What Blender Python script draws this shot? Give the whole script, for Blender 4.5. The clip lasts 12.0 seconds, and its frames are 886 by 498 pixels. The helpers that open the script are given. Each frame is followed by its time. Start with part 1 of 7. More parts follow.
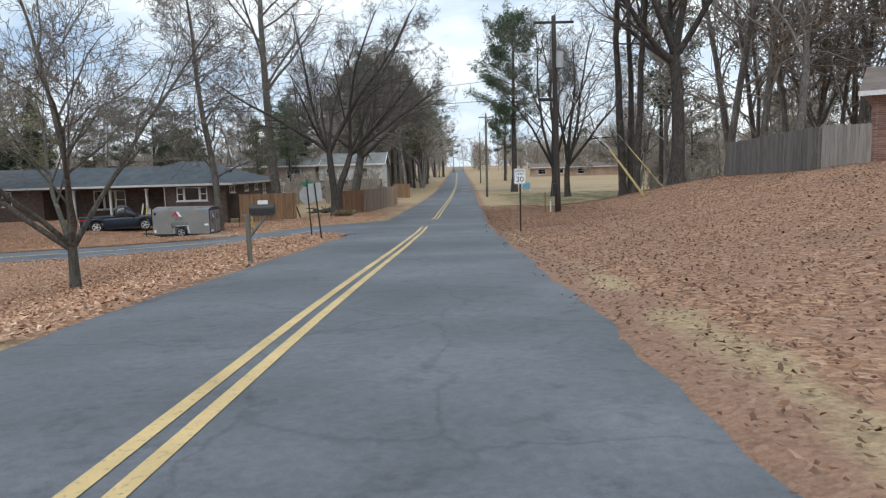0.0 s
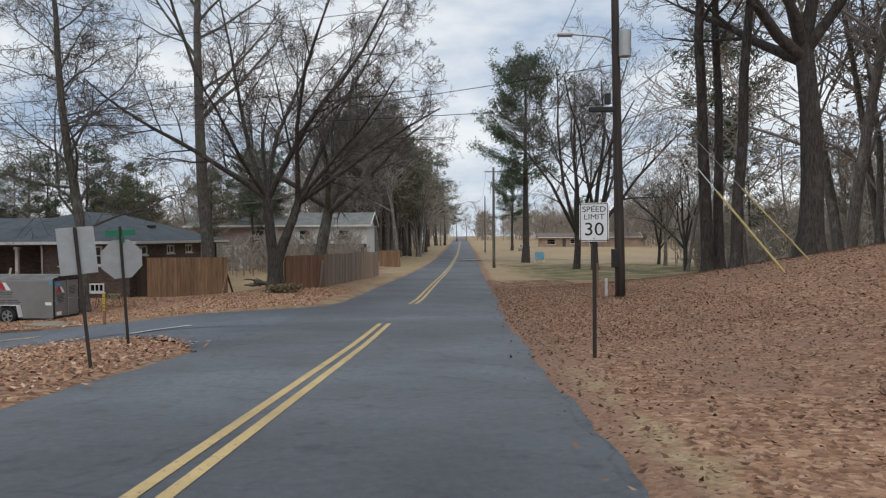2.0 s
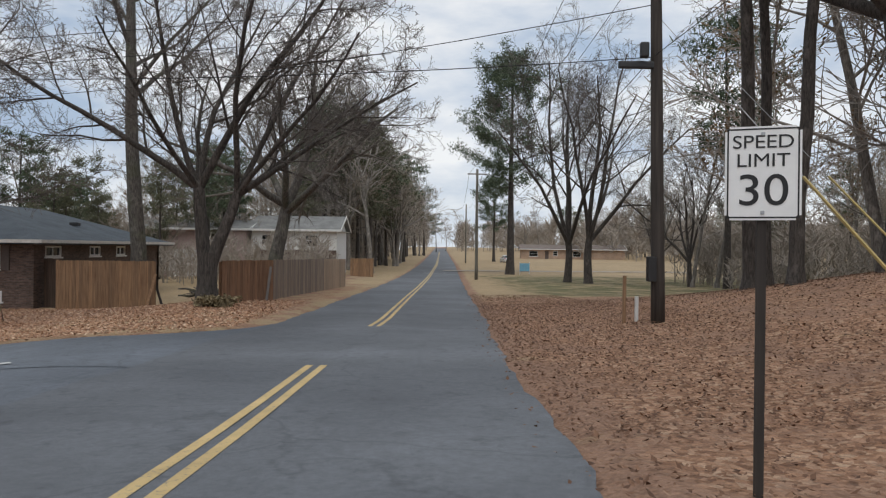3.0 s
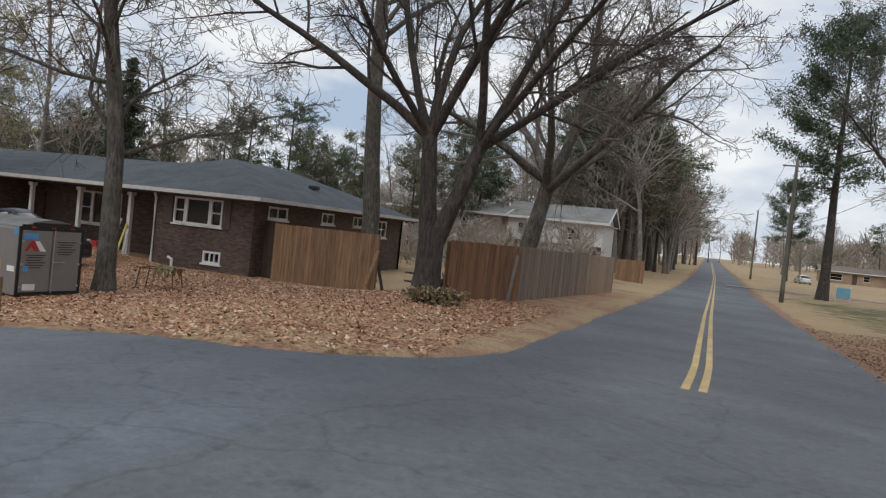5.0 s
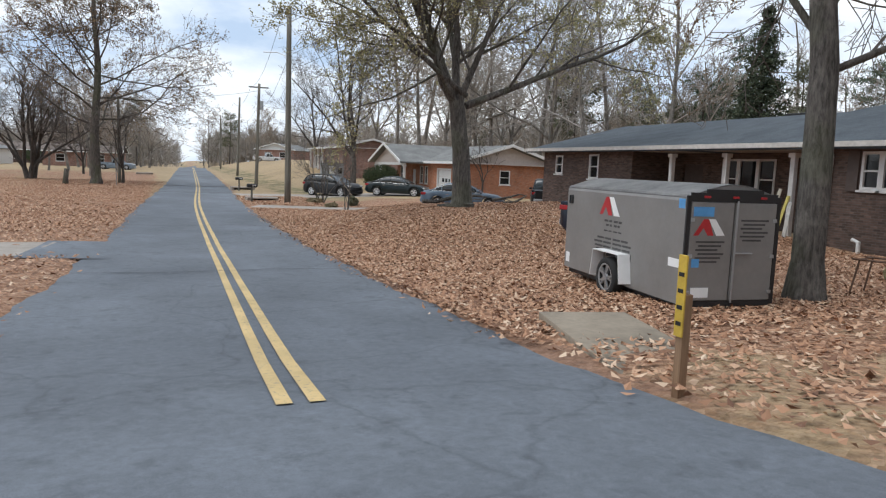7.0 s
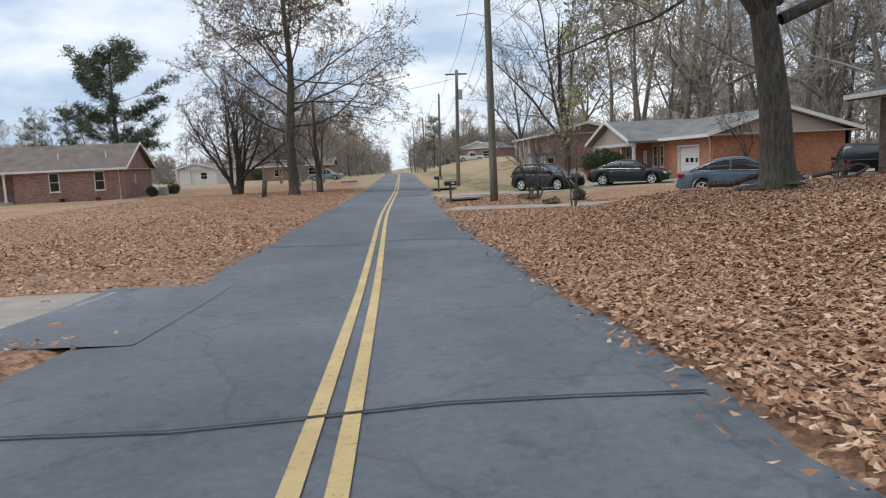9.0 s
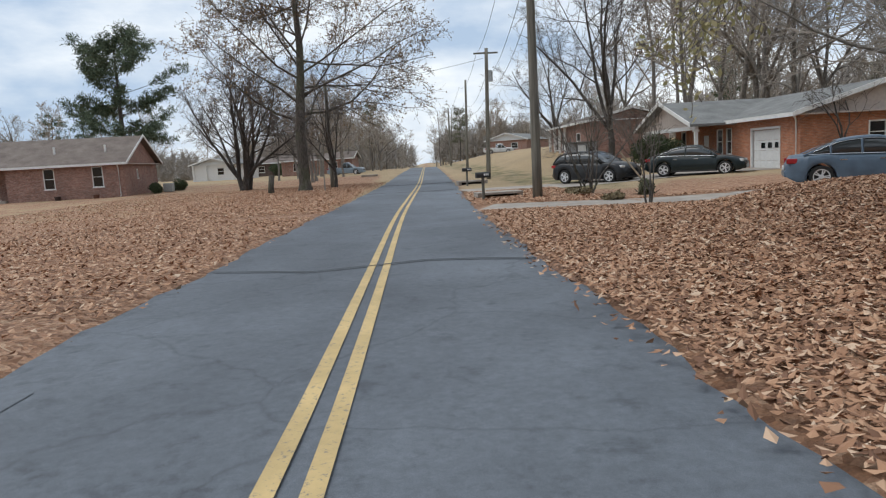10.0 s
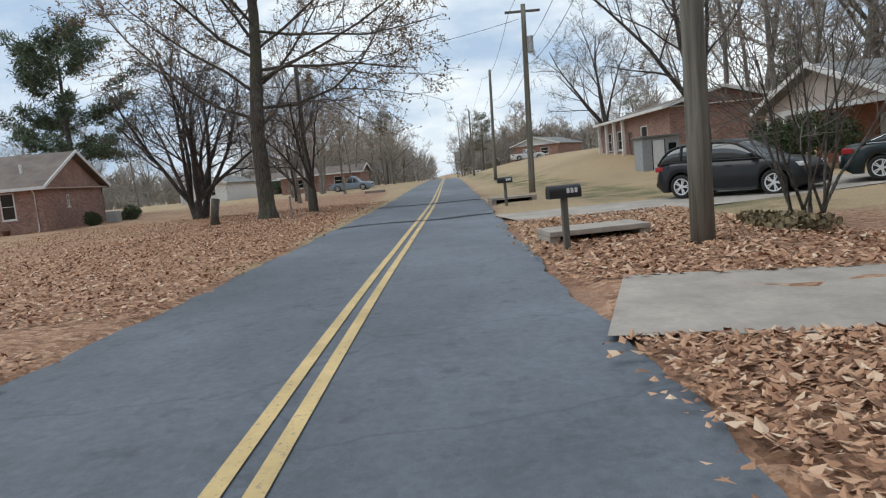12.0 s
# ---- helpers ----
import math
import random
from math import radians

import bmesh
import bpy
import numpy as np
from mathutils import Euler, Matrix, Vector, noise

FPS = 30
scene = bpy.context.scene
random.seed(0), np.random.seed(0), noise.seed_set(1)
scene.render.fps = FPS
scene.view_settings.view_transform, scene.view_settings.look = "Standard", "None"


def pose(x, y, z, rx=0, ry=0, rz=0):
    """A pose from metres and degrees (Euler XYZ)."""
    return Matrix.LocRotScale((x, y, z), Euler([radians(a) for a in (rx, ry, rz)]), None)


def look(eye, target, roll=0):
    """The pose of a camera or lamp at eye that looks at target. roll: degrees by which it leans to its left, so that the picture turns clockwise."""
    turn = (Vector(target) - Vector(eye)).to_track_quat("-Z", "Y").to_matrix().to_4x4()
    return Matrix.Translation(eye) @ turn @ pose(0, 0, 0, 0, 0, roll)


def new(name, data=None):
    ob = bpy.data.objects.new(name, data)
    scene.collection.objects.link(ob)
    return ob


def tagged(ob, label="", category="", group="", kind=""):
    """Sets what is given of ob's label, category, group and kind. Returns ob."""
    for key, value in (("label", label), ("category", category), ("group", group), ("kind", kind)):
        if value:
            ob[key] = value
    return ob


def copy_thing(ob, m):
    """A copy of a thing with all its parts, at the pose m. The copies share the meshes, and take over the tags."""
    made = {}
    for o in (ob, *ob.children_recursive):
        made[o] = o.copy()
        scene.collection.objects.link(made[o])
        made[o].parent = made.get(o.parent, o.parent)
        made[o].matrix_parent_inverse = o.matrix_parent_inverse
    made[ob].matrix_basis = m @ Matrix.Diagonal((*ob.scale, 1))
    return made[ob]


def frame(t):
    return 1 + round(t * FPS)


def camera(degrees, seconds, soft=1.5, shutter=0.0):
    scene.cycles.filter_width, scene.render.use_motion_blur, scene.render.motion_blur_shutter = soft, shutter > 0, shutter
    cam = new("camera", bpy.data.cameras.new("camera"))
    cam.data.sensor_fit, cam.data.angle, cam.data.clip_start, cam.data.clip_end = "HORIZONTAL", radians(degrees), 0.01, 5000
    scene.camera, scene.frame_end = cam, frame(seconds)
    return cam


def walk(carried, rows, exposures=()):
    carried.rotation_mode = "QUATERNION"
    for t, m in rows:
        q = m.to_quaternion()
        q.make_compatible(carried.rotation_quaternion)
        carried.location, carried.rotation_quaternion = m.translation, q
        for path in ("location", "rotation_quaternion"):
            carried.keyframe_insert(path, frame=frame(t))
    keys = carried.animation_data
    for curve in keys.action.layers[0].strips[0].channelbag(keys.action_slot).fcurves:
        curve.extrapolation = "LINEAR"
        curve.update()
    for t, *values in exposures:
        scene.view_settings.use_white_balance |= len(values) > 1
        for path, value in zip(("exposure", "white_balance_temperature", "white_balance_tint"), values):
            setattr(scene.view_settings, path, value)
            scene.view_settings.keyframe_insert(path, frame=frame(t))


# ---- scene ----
cam = camera(66.23, 12.0, 1.2)
# seconds, eye, turn about x, y and z
ROWS = [
    (0.0, -0.334, 1.885, 1.251, 83.10, 1.55, -0.71),
    (0.5, -0.126, 6.269, 1.102, 84.16, 3.70, -1.26),
    (1.0, 0.110, 10.280, 0.928, 86.32, 3.76, -1.99),
    (1.5, 0.319, 14.146, 0.773, 87.91, 1.32, -1.87),
    (2.0, 0.501, 17.572, 0.589, 88.98, 0.39, -0.38),
    (2.5, 0.610, 20.78, 0.517, 89.26, 0.30, -2.54),
    (2.7, 0.729, 22.097, 0.425, 89.98, -0.12, -2.66),
    (4.3, 0.266, 30.092, 0.013, 88.33, -4.52, 7.28),
    (4.5, 0.076, 30.909, -0.019, 88.10, -4.40, 10.90),
    (5.0, -0.806, 32.788, -0.083, 88.51, -6.04, 19.53),
    (5.5, -1.885, 34.192, -0.157, 86.38, -5.41, 35.54),
    (6.0, -3.252, 35.303, -0.301, 84.73, -2.44, 48.41),
    (6.5, -5.094, 36.401, -0.480, 83.75, -0.94, 55.93),
    (7.0, -6.943, 37.019, -0.667, 83.14, -2.09, 68.02),
    (7.5, -9.095, 37.638, -0.882, 81.01, -1.44, 76.73),
    (7.7, -9.965, 37.812, -0.927, 81.01, -0.71, 77.04),
    (9.3, -17.888, 38.580, -1.330, 83.46, 3.14, 86.06),
    (9.5, -18.986, 38.665, -1.372, 83.66, 3.35, 86.31),
    (10.0, -22.433, 38.800, -1.512, 82.55, 3.19, 86.98),
    (10.5, -25.969, 38.915, -1.609, 82.33, 4.12, 87.99),
    (11.0, -29.767, 39.154, -1.658, 84.01, 4.16, 88.89),
    (11.5, -33.739, 39.330, -1.651, 83.64, 5.09, 89.34),
    (12.0, -37.824, 39.507, -1.679, 83.61, 5.29, 88.77),
]
# the film's camera opens and closes a little on the way: seconds, stops, kelvin, tint
EXPOSURES = [(0.0, 0.25, 6280, 6), (0.5, 0.25, 6280, 6), (2.0, -0.14, 6520, 9), (4.5, -0.05, 6750, 10), (5.0, -0.08, 6700, 10), (5.5, 0.28, 6750, 11), (6.5, 0.42, 6350, 8), (7.0, 0.32, 6420, 9), (7.5, 0.32, 6420, 9), (10.0, 0.08, 6450, 8), (12.0, 0.08, 6380, 6)]
walk(cam, [(t, pose(x, y, z, rx, ry, rz)) for t, x, y, z, rx, ry, rz in ROWS], EXPOSURES)

# ---- sky and light: a bright overcast winter day ----
world = bpy.data.worlds.new("overcast_sky")
scene.world = world
world.use_nodes = True
wn, wl = world.node_tree.nodes, world.node_tree.links
wn.clear()
w_out, w_bg = wn.new("ShaderNodeOutputWorld"), wn.new("ShaderNodeBackground")
w_sky = wn.new("ShaderNodeTexSky")
w_sky.sky_type, w_sky.sun_disc = "NISHITA", False
w_sky.sun_elevation, w_sky.sun_rotation = radians(38), radians(200)
w_co, w_map = wn.new("ShaderNodeTexCoord"), wn.new("ShaderNodeMapping")
w_map.inputs["Scale"].default_value = (1.6, 1.6, 4.5)
w_noise = wn.new("ShaderNodeTexNoise")
w_noise.inputs["Scale"].default_value, w_noise.inputs["Detail"].default_value = 2.2, 7.0
w_noise.inputs["Roughness"].default_value = 0.55
w_ramp = wn.new("ShaderNodeValToRGB")
w_ramp.color_ramp.elements[0].position, w_ramp.color_ramp.elements[0].color = 0.36, (0.46, 0.58, 0.75, 1)
w_ramp.color_ramp.elements[1].position, w_ramp.color_ramp.elements[1].color = 0.62, (0.97, 1.0, 1.03, 1)
w_mul = wn.new("ShaderNodeMix")
w_mul.data_type, w_mul.blend_type = "RGBA", "MIX"
w_mul.inputs[0].default_value = 0.93
w_gain = wn.new("ShaderNodeMix")
w_gain.data_type, w_gain.blend_type = "RGBA", "MULTIPLY"
w_gain.inputs[0].default_value = 1.0
w_gain.inputs[7].default_value = (9.5, 9.5, 9.6, 1)
wl.new(w_co.outputs["Generated"], w_map.inputs["Vector"])
wl.new(w_map.outputs["Vector"], w_noise.inputs["Vector"])
wl.new(w_noise.outputs["Fac"], w_ramp.inputs["Fac"])
wl.new(w_ramp.outputs["Color"], w_gain.inputs[6])
wl.new(w_sky.outputs["Color"], w_mul.inputs[6])
wl.new(w_gain.outputs[2], w_mul.inputs[7])
wl.new(w_mul.outputs[2], w_bg.inputs["Color"])
w_bg.inputs["Strength"].default_value = 0.105
wl.new(w_bg.outputs["Background"], w_out.inputs["Surface"])
sun = new("sun", bpy.data.lights.new("sun", "SUN"))
sun.data.energy, sun.data.angle, sun.data.color = 1.3, radians(50), (1.0, 0.985, 0.95)
sun.matrix_world = look((0, 0, 0), (0.0, 0.6, -1.0))
scene.view_settings.exposure = 0.0


# ---- materials ----
class Nodes:
    """A node material with a Principled shader."""

    def __init__(self, name, rough=0.8, metal=0.0, coat=0.0):
        self.m = bpy.data.materials.new(name)
        self.m.use_nodes = True
        self.t = self.m.node_tree
        self.p = self.t.nodes["Principled BSDF"]
        self.p.inputs["Roughness"].default_value = rough
        self.p.inputs["Metallic"].default_value = metal
        if coat:
            self.p.inputs["Coat Weight"].default_value = coat
        self.co = None

    def node(self, kind):
        return self.t.nodes.new(kind)

    def link(self, a, b):
        self.t.links.new(a, b)

    def coord(self, scale=(1, 1, 1), which="Object", turn=(0, 0, 0)):
        c, mp = self.node("ShaderNodeTexCoord"), self.node("ShaderNodeMapping")
        mp.inputs["Scale"].default_value = scale
        mp.inputs["Rotation"].default_value = turn
        self.link(c.outputs[which], mp.inputs["Vector"])
        return mp.outputs["Vector"]

    def world_coord(self, scale=(1, 1, 1)):
        g, mp = self.node("ShaderNodeNewGeometry"), self.node("ShaderNodeMapping")
        mp.inputs["Scale"].default_value = scale
        self.link(g.outputs["Position"], mp.inputs["Vector"])
        return mp.outputs["Vector"]

    def noise(self, scale, detail=4.0, vec=None, rough=0.6):
        n = self.node("ShaderNodeTexNoise")
        n.inputs["Scale"].default_value, n.inputs["Detail"].default_value = scale, detail
        n.inputs["Roughness"].default_value = rough
        if vec is not None:
            self.link(vec, n.inputs["Vector"])
        return n.outputs["Fac"]

    def ramp(self, fac, stops):
        r = self.node("ShaderNodeValToRGB")
        e = r.color_ramp.elements
        while len(e) < len(stops):
            e.new(0.5)
        for el, (pos, col) in zip(e, stops):
            el.position, el.color = pos, (*col, 1) if len(col) == 3 else col
        self.link(fac, r.inputs["Fac"])
        return r.outputs["Color"]

    def mix(self, a, b, fac, mode="MIX"):
        m = self.node("ShaderNodeMix")
        m.data_type, m.blend_type = "RGBA", mode
        for sock, v in ((m.inputs[0], fac), (m.inputs[6], a), (m.inputs[7], b)):
            if isinstance(v, (int, float)):
                sock.default_value = v
            elif isinstance(v, tuple):
                sock.default_value = (*v, 1) if len(v) == 3 else v
            else:
                self.link(v, sock)
        return m.outputs[2]

    def color(self, v):
        if isinstance(v, tuple):
            self.p.inputs["Base Color"].default_value = (*v, 1)
        else:
            self.link(v, self.p.inputs["Base Color"])
        return self

    def bump(self, fac, strength=0.4, dist=0.02):
        b = self.node("ShaderNodeBump")
        b.inputs["Strength"].default_value, b.inputs["Distance"].default_value = strength, dist
        self.link(fac, b.inputs["Height"])
        self.link(b.outputs["Normal"], self.p.inputs["Normal"])
        return self

    def random(self):
        return self.node("ShaderNodeObjectInfo").outputs["Random"]


def plain(name, col, rough=0.7, metal=0.0, grain=0.15, scale=6.0, coat=0.0):
    """A painted or plain surface with soft stains at two scales."""
    n = Nodes(name, rough, metal, coat)
    v = n.world_coord()
    dark = tuple(c * (1 - grain) for c in col)
    lite = tuple(min(1, c * (1 + grain * 0.6)) for c in col)
    a = n.ramp(n.noise(scale, 5, v), [(0.3, dark), (0.7, lite)])
    b = n.ramp(n.noise(scale * 9, 3, v), [(0.3, (0.82, 0.82, 0.82)), (0.7, (1, 1, 1))])
    n.color(n.mix(a, b, min(1.0, grain * 3), "MULTIPLY"))
    n.bump(n.noise(scale * 14, 3, v), 0.12, 0.004)
    return n.m


def bark(name, low, high, stretch=0.35, green=0.0):
    n = Nodes(name, 0.95)
    f = n.noise(1.6, 6, n.world_coord((11, 11, 1.9)), 0.75)
    c = n.ramp(f, [(0.38, low), (0.62, high)])
    pale = n.noise(2.3, 5, n.world_coord((1, 1, 0.6)), 0.7)
    lich = tuple(min(1.0, h * 1.55 + 0.02) for h in high)
    c = n.mix(c, lich, n.ramp(pale, [(0.54, (0, 0, 0)), (0.66, (0.55, 0.55, 0.55))]))
    if green:
        gm = n.ramp(n.noise(0.8, 3, n.world_coord()), [(0.5, (0, 0, 0)), (0.62, (green, green, green))])
        c = n.mix(c, (0.085, 0.10, 0.045), gm)
    n.color(c)
    n.bump(f, 1.0, 0.06)
    return n.m


def brick(name, cols, mortar, size=0.2, turn=(0, 0, 0), stain=0.35):
    n = Nodes(name, 0.9)
    b = n.node("ShaderNodeTexBrick")
    b.inputs["Scale"].default_value = 1.0
    b.inputs["Brick Width"].default_value, b.inputs["Row Height"].default_value = 0.215, 0.072
    b.inputs["Mortar Size"].default_value, b.inputs["Mortar Smooth"].default_value = 0.006, 0.2
    b.inputs["Bias"].default_value = 0.0
    g, sep, comb = n.node("ShaderNodeNewGeometry"), n.node("ShaderNodeSeparateXYZ"), n.node("ShaderNodeCombineXYZ")
    add = n.node("ShaderNodeMath")
    n.link(g.outputs["Position"], sep.inputs[0])
    n.link(sep.outputs["X"], add.inputs[0])
    n.link(sep.outputs["Y"], add.inputs[1])
    n.link(add.outputs[0], comb.inputs["X"])
    n.link(sep.outputs["Z"], comb.inputs["Y"])
    n.link(comb.outputs[0], b.inputs["Vector"])
    b.inputs["Color1"].default_value, b.inputs["Color2"].default_value = (*cols[0], 1), (*cols[1], 1)
    b.inputs["Mortar"].default_value = (*mortar, 1)
    big = n.ramp(n.noise(0.7, 5, n.world_coord()), [(0.3, (1 - stain,) * 3), (0.7, (1.05, 1.02, 1.0))])
    tone = n.ramp(n.noise(9, 2, n.world_coord((0.5, 0.5, 1.5))), [(0.35, (0.72, 0.7, 0.7)), (0.65, (1.15, 1.12, 1.1))])
    n.color(n.mix(n.mix(b.outputs["Color"], tone, 0.8, "MULTIPLY"), big, 1.0, "MULTIPLY"))
    inv = n.ramp(b.outputs["Fac"], [(0.0, (1, 1, 1)), (1.0, (0, 0, 0))])
    n.bump(inv, 0.5, 0.01)
    return n.m


def shingles(name, low, high):
    n = Nodes(name, 0.92)
    v = n.world_coord()
    f = n.noise(1.1, 6, v)
    s = n.noise(1.0, 2, n.world_coord((14, 14, 30)))
    c = n.ramp(f, [(0.3, low), (0.7, high)])
    n.color(n.mix(c, n.ramp(s, [(0.3, (0.7, 0.7, 0.7)), (0.7, (1.1, 1.1, 1.1))]), 0.8, "MULTIPLY"))
    n.bump(s, 0.4, 0.02)
    return n.m


def wood(name, low, high, rough=0.85, across=(14, 14, 0.8)):
    n = Nodes(name, rough)
    v = n.world_coord(across)
    f = n.noise(1.5, 6, v)
    c = n.ramp(f, [(0.3, low), (0.7, high)])
    r = n.ramp(n.random(), [(0.0, (0.72, 0.72, 0.74)), (1.0, (1.12, 1.08, 1.04))])
    n.color(n.mix(c, r, 1.0, "MULTIPLY"))
    n.bump(f, 0.35, 0.008)
    return n.m


def window_glass(name="window_glass"):
    n = Nodes(name, 0.06)
    n.color((0.012, 0.014, 0.016))
    n.p.inputs["Specular IOR Level"].default_value = 0.6
    n.bump(n.noise(0.9, 2, n.world_coord()), 0.03, 0.02)
    return n.m


# leaf-strewn lawns: fallen leaves, worn grass and bare earth
def make_ground_material():
    n = Nodes("leafy_lawn", 0.95)
    v = n.world_coord()
    vo = n.node("ShaderNodeTexVoronoi")
    vo.inputs["Scale"].default_value = 14.0
    vo.inputs["Randomness"].default_value = 1.0
    warp = n.mix(v, n.node("ShaderNodeTexNoise").outputs["Color"], 0.03)
    n.link(warp, vo.inputs["Vector"])
    leaf = n.ramp(vo.outputs["Color"], [(0.1, (0.19, 0.095, 0.055)), (0.4, (0.33, 0.175, 0.10)), (0.65, (0.43, 0.245, 0.15)), (0.92, (0.54, 0.36, 0.24))])
    fine = n.noise(38, 3, v)
    leaf = n.mix(leaf, n.ramp(fine, [(0.3, (0.55, 0.55, 0.55)), (0.7, (1.15, 1.15, 1.15))]), 0.8, "MULTIPLY")
    blade = n.noise(22, 5, v)
    tan = n.ramp(blade, [(0.3, (0.27, 0.19, 0.10)), (0.7, (0.48, 0.36, 0.22))])
    green = n.ramp(blade, [(0.3, (0.07, 0.075, 0.028)), (0.7, (0.17, 0.16, 0.07))])
    earth = n.ramp(blade, [(0.3, (0.22, 0.12, 0.075)), (0.7, (0.36, 0.22, 0.15))])
    at = n.node("ShaderNodeAttribute")
    at.attribute_name = "cover"
    sep = n.node("ShaderNodeSeparateColor")
    n.link(at.outputs["Color"], sep.inputs[0])
    patch = n.noise(0.55, 5, v, 0.65)

    def edge(chan, width):
        a = n.node("ShaderNodeMath")
        a.operation = "ADD"
        n.link(sep.outputs[chan], a.inputs[0])
        s = n.node("ShaderNodeMath")
        s.operation = "MULTIPLY_ADD"
        n.link(patch, s.inputs[0])
        s.inputs[1].default_value, s.inputs[2].default_value = 1.6, -0.8
        n.link(s.outputs[0], a.inputs[1])
        return n.ramp(a.outputs[0], [(0.5 - width, (0, 0, 0)), (0.5 + width, (1, 1, 1))])

    c = n.mix(tan, green, edge("Green", 0.2))
    c = n.mix(c, leaf, edge("Red", 0.14))
    c = n.mix(c, earth, edge("Blue", 0.12))
    big = n.ramp(n.noise(0.12, 4, v), [(0.3, (0.8, 0.8, 0.8)), (0.7, (1.1, 1.08, 1.05))])
    n.color(n.mix(c, big, 0.8, "MULTIPLY"))
    hsum = n.mix(vo.outputs["Distance"], blade, 0.4)
    n.bump(hsum, 0.8, 0.06)
    return n.m


def asphalt(name, base, seam=(0.25, 0.05, 0.2)):
    n = Nodes(name, 0.72)
    v = n.world_coord()
    f = n.noise(0.5, 6, v, 0.65)
    g = n.noise(160, 2, v)
    c = n.ramp(f, [(0.3, tuple(b * 0.82 for b in base)), (0.7, tuple(b * 1.15 for b in base))])
    c = n.mix(c, n.ramp(g, [(0.3, (0.7, 0.7, 0.7)), (0.7, (1.25, 1.25, 1.25))]), 0.7, "MULTIPLY")
    st = n.ramp(n.noise(1.0, 5, n.world_coord(seam), 0.7), [(0.66, (1, 1, 1)), (0.70, (0.72, 0.72, 0.73))])
    c = n.mix(c, st, 0.8, "MULTIPLY")
    # broad worn and oily patches, and fine cracks
    wear = n.ramp(n.noise(0.16, 4, n.world_coord((1.0, 1.6, 1)), 0.6), [(0.35, (0.74, 0.74, 0.75)), (0.65, (1.2, 1.19, 1.18))])
    c = n.mix(c, wear, 1.0, "MULTIPLY")
    spots = n.ramp(n.noise(3.1, 4, v, 0.7), [(0.30, (0.60, 0.60, 0.61)), (0.44, (1, 1, 1))])
    c = n.mix(c, spots, 0.8, "MULTIPLY")
    mottle = n.ramp(n.noise(11, 6, v, 0.75), [(0.35, (0.80, 0.80, 0.80)), (0.65, (1.15, 1.15, 1.15))])
    c = n.mix(c, mottle, 0.9, "MULTIPLY")
    vor = n.node("ShaderNodeTexVoronoi")
    vor.feature = "DISTANCE_TO_EDGE"
    vor.inputs["Scale"].default_value = 0.32
    bent = n.node("ShaderNodeMix")
    bent.data_type, bent.blend_type = "RGBA", "LINEAR_LIGHT"
    bent.inputs[0].default_value = 0.35
    wob = n.node("ShaderNodeTexNoise")
    wob.inputs["Scale"].default_value, wob.inputs["Detail"].default_value = 1.3, 5.0
    n.link(v, wob.inputs["Vector"])
    n.link(v, bent.inputs[6])
    n.link(wob.outputs["Color"], bent.inputs[7])
    n.link(bent.outputs[2], vor.inputs["Vector"])
    crack = n.ramp(vor.outputs["Distance"], [(0.0, (0.45, 0.45, 0.46)), (0.010, (1, 1, 1))])
    c = n.mix(c, crack, 0.45, "MULTIPLY")
    n.color(c)
    n.bump(g, 0.35, 0.006)
    return n.m


M_ground = make_ground_material()
M_asphalt = asphalt("asphalt", (0.120, 0.129, 0.142))
M_asphalt_b = asphalt("asphalt_patched", (0.122, 0.138, 0.160), (0.5, 0.06, 0.2))
M_concrete = plain("concrete", (0.37, 0.325, 0.28), 0.9, grain=0.25, scale=1.5)


def road_paint(name, col):
    """Traffic paint worn through to the asphalt in places."""
    n = Nodes(name, 0.75)
    v = n.world_coord()
    c = n.ramp(n.noise(1.2, 5, v, 0.7), [(0.35, tuple(k * 0.78 for k in col)), (0.65, tuple(k * 1.08 for k in col))])
    worn = n.ramp(n.noise(22, 5, v, 0.75), [(0.56, (0, 0, 0)), (0.66, (0.8, 0.8, 0.8))])
    n.color(n.mix(c, (0.13, 0.14, 0.155), worn))
    n.bump(n.noise(160, 2, v), 0.3, 0.005)
    return n.m


M_yellow = road_paint("road_yellow", (0.60, 0.435, 0.20))
M_white_line = plain("road_white", (0.6, 0.6, 0.58), 0.7, grain=0.25, scale=3)
M_bark = bark("bark", (0.035, 0.028, 0.023), (0.125, 0.105, 0.088), green=0.35)
M_bark_dark = bark("bark_dark", (0.030, 0.025, 0.022), (0.098, 0.083, 0.072))
M_bark_grey = bark("bark_grey", (0.048, 0.042, 0.037), (0.165, 0.147, 0.13), green=0.3)
M_twig = plain("twigs", (0.150, 0.130, 0.116), 0.95, grain=0.3)
M_twig_light = plain("twigs_light", (0.19, 0.168, 0.145), 0.95, grain=0.3)
M_brick_dark = brick("dark_brick", ((0.085, 0.058, 0.048), (0.17, 0.115, 0.092)), (0.14, 0.125, 0.115))
M_brick_orange = brick("orange_brick", ((0.42, 0.165, 0.085), (0.52, 0.225, 0.125)), (0.42, 0.33, 0.27))
M_brick_red = brick("red_brick", ((0.27, 0.135, 0.105), (0.42, 0.25, 0.20)), (0.42, 0.37, 0.33))
M_roof_blue = shingles("blue_grey_shingles", (0.045, 0.055, 0.066), (0.085, 0.10, 0.115))
M_roof_grey = shingles("grey_shingles", (0.15, 0.15, 0.145), (0.25, 0.25, 0.24))
M_roof_brown = shingles("brown_shingles", (0.13, 0.10, 0.085), (0.22, 0.18, 0.155))
M_white = plain("white_paint", (0.72, 0.71, 0.69), 0.6, grain=0.12)
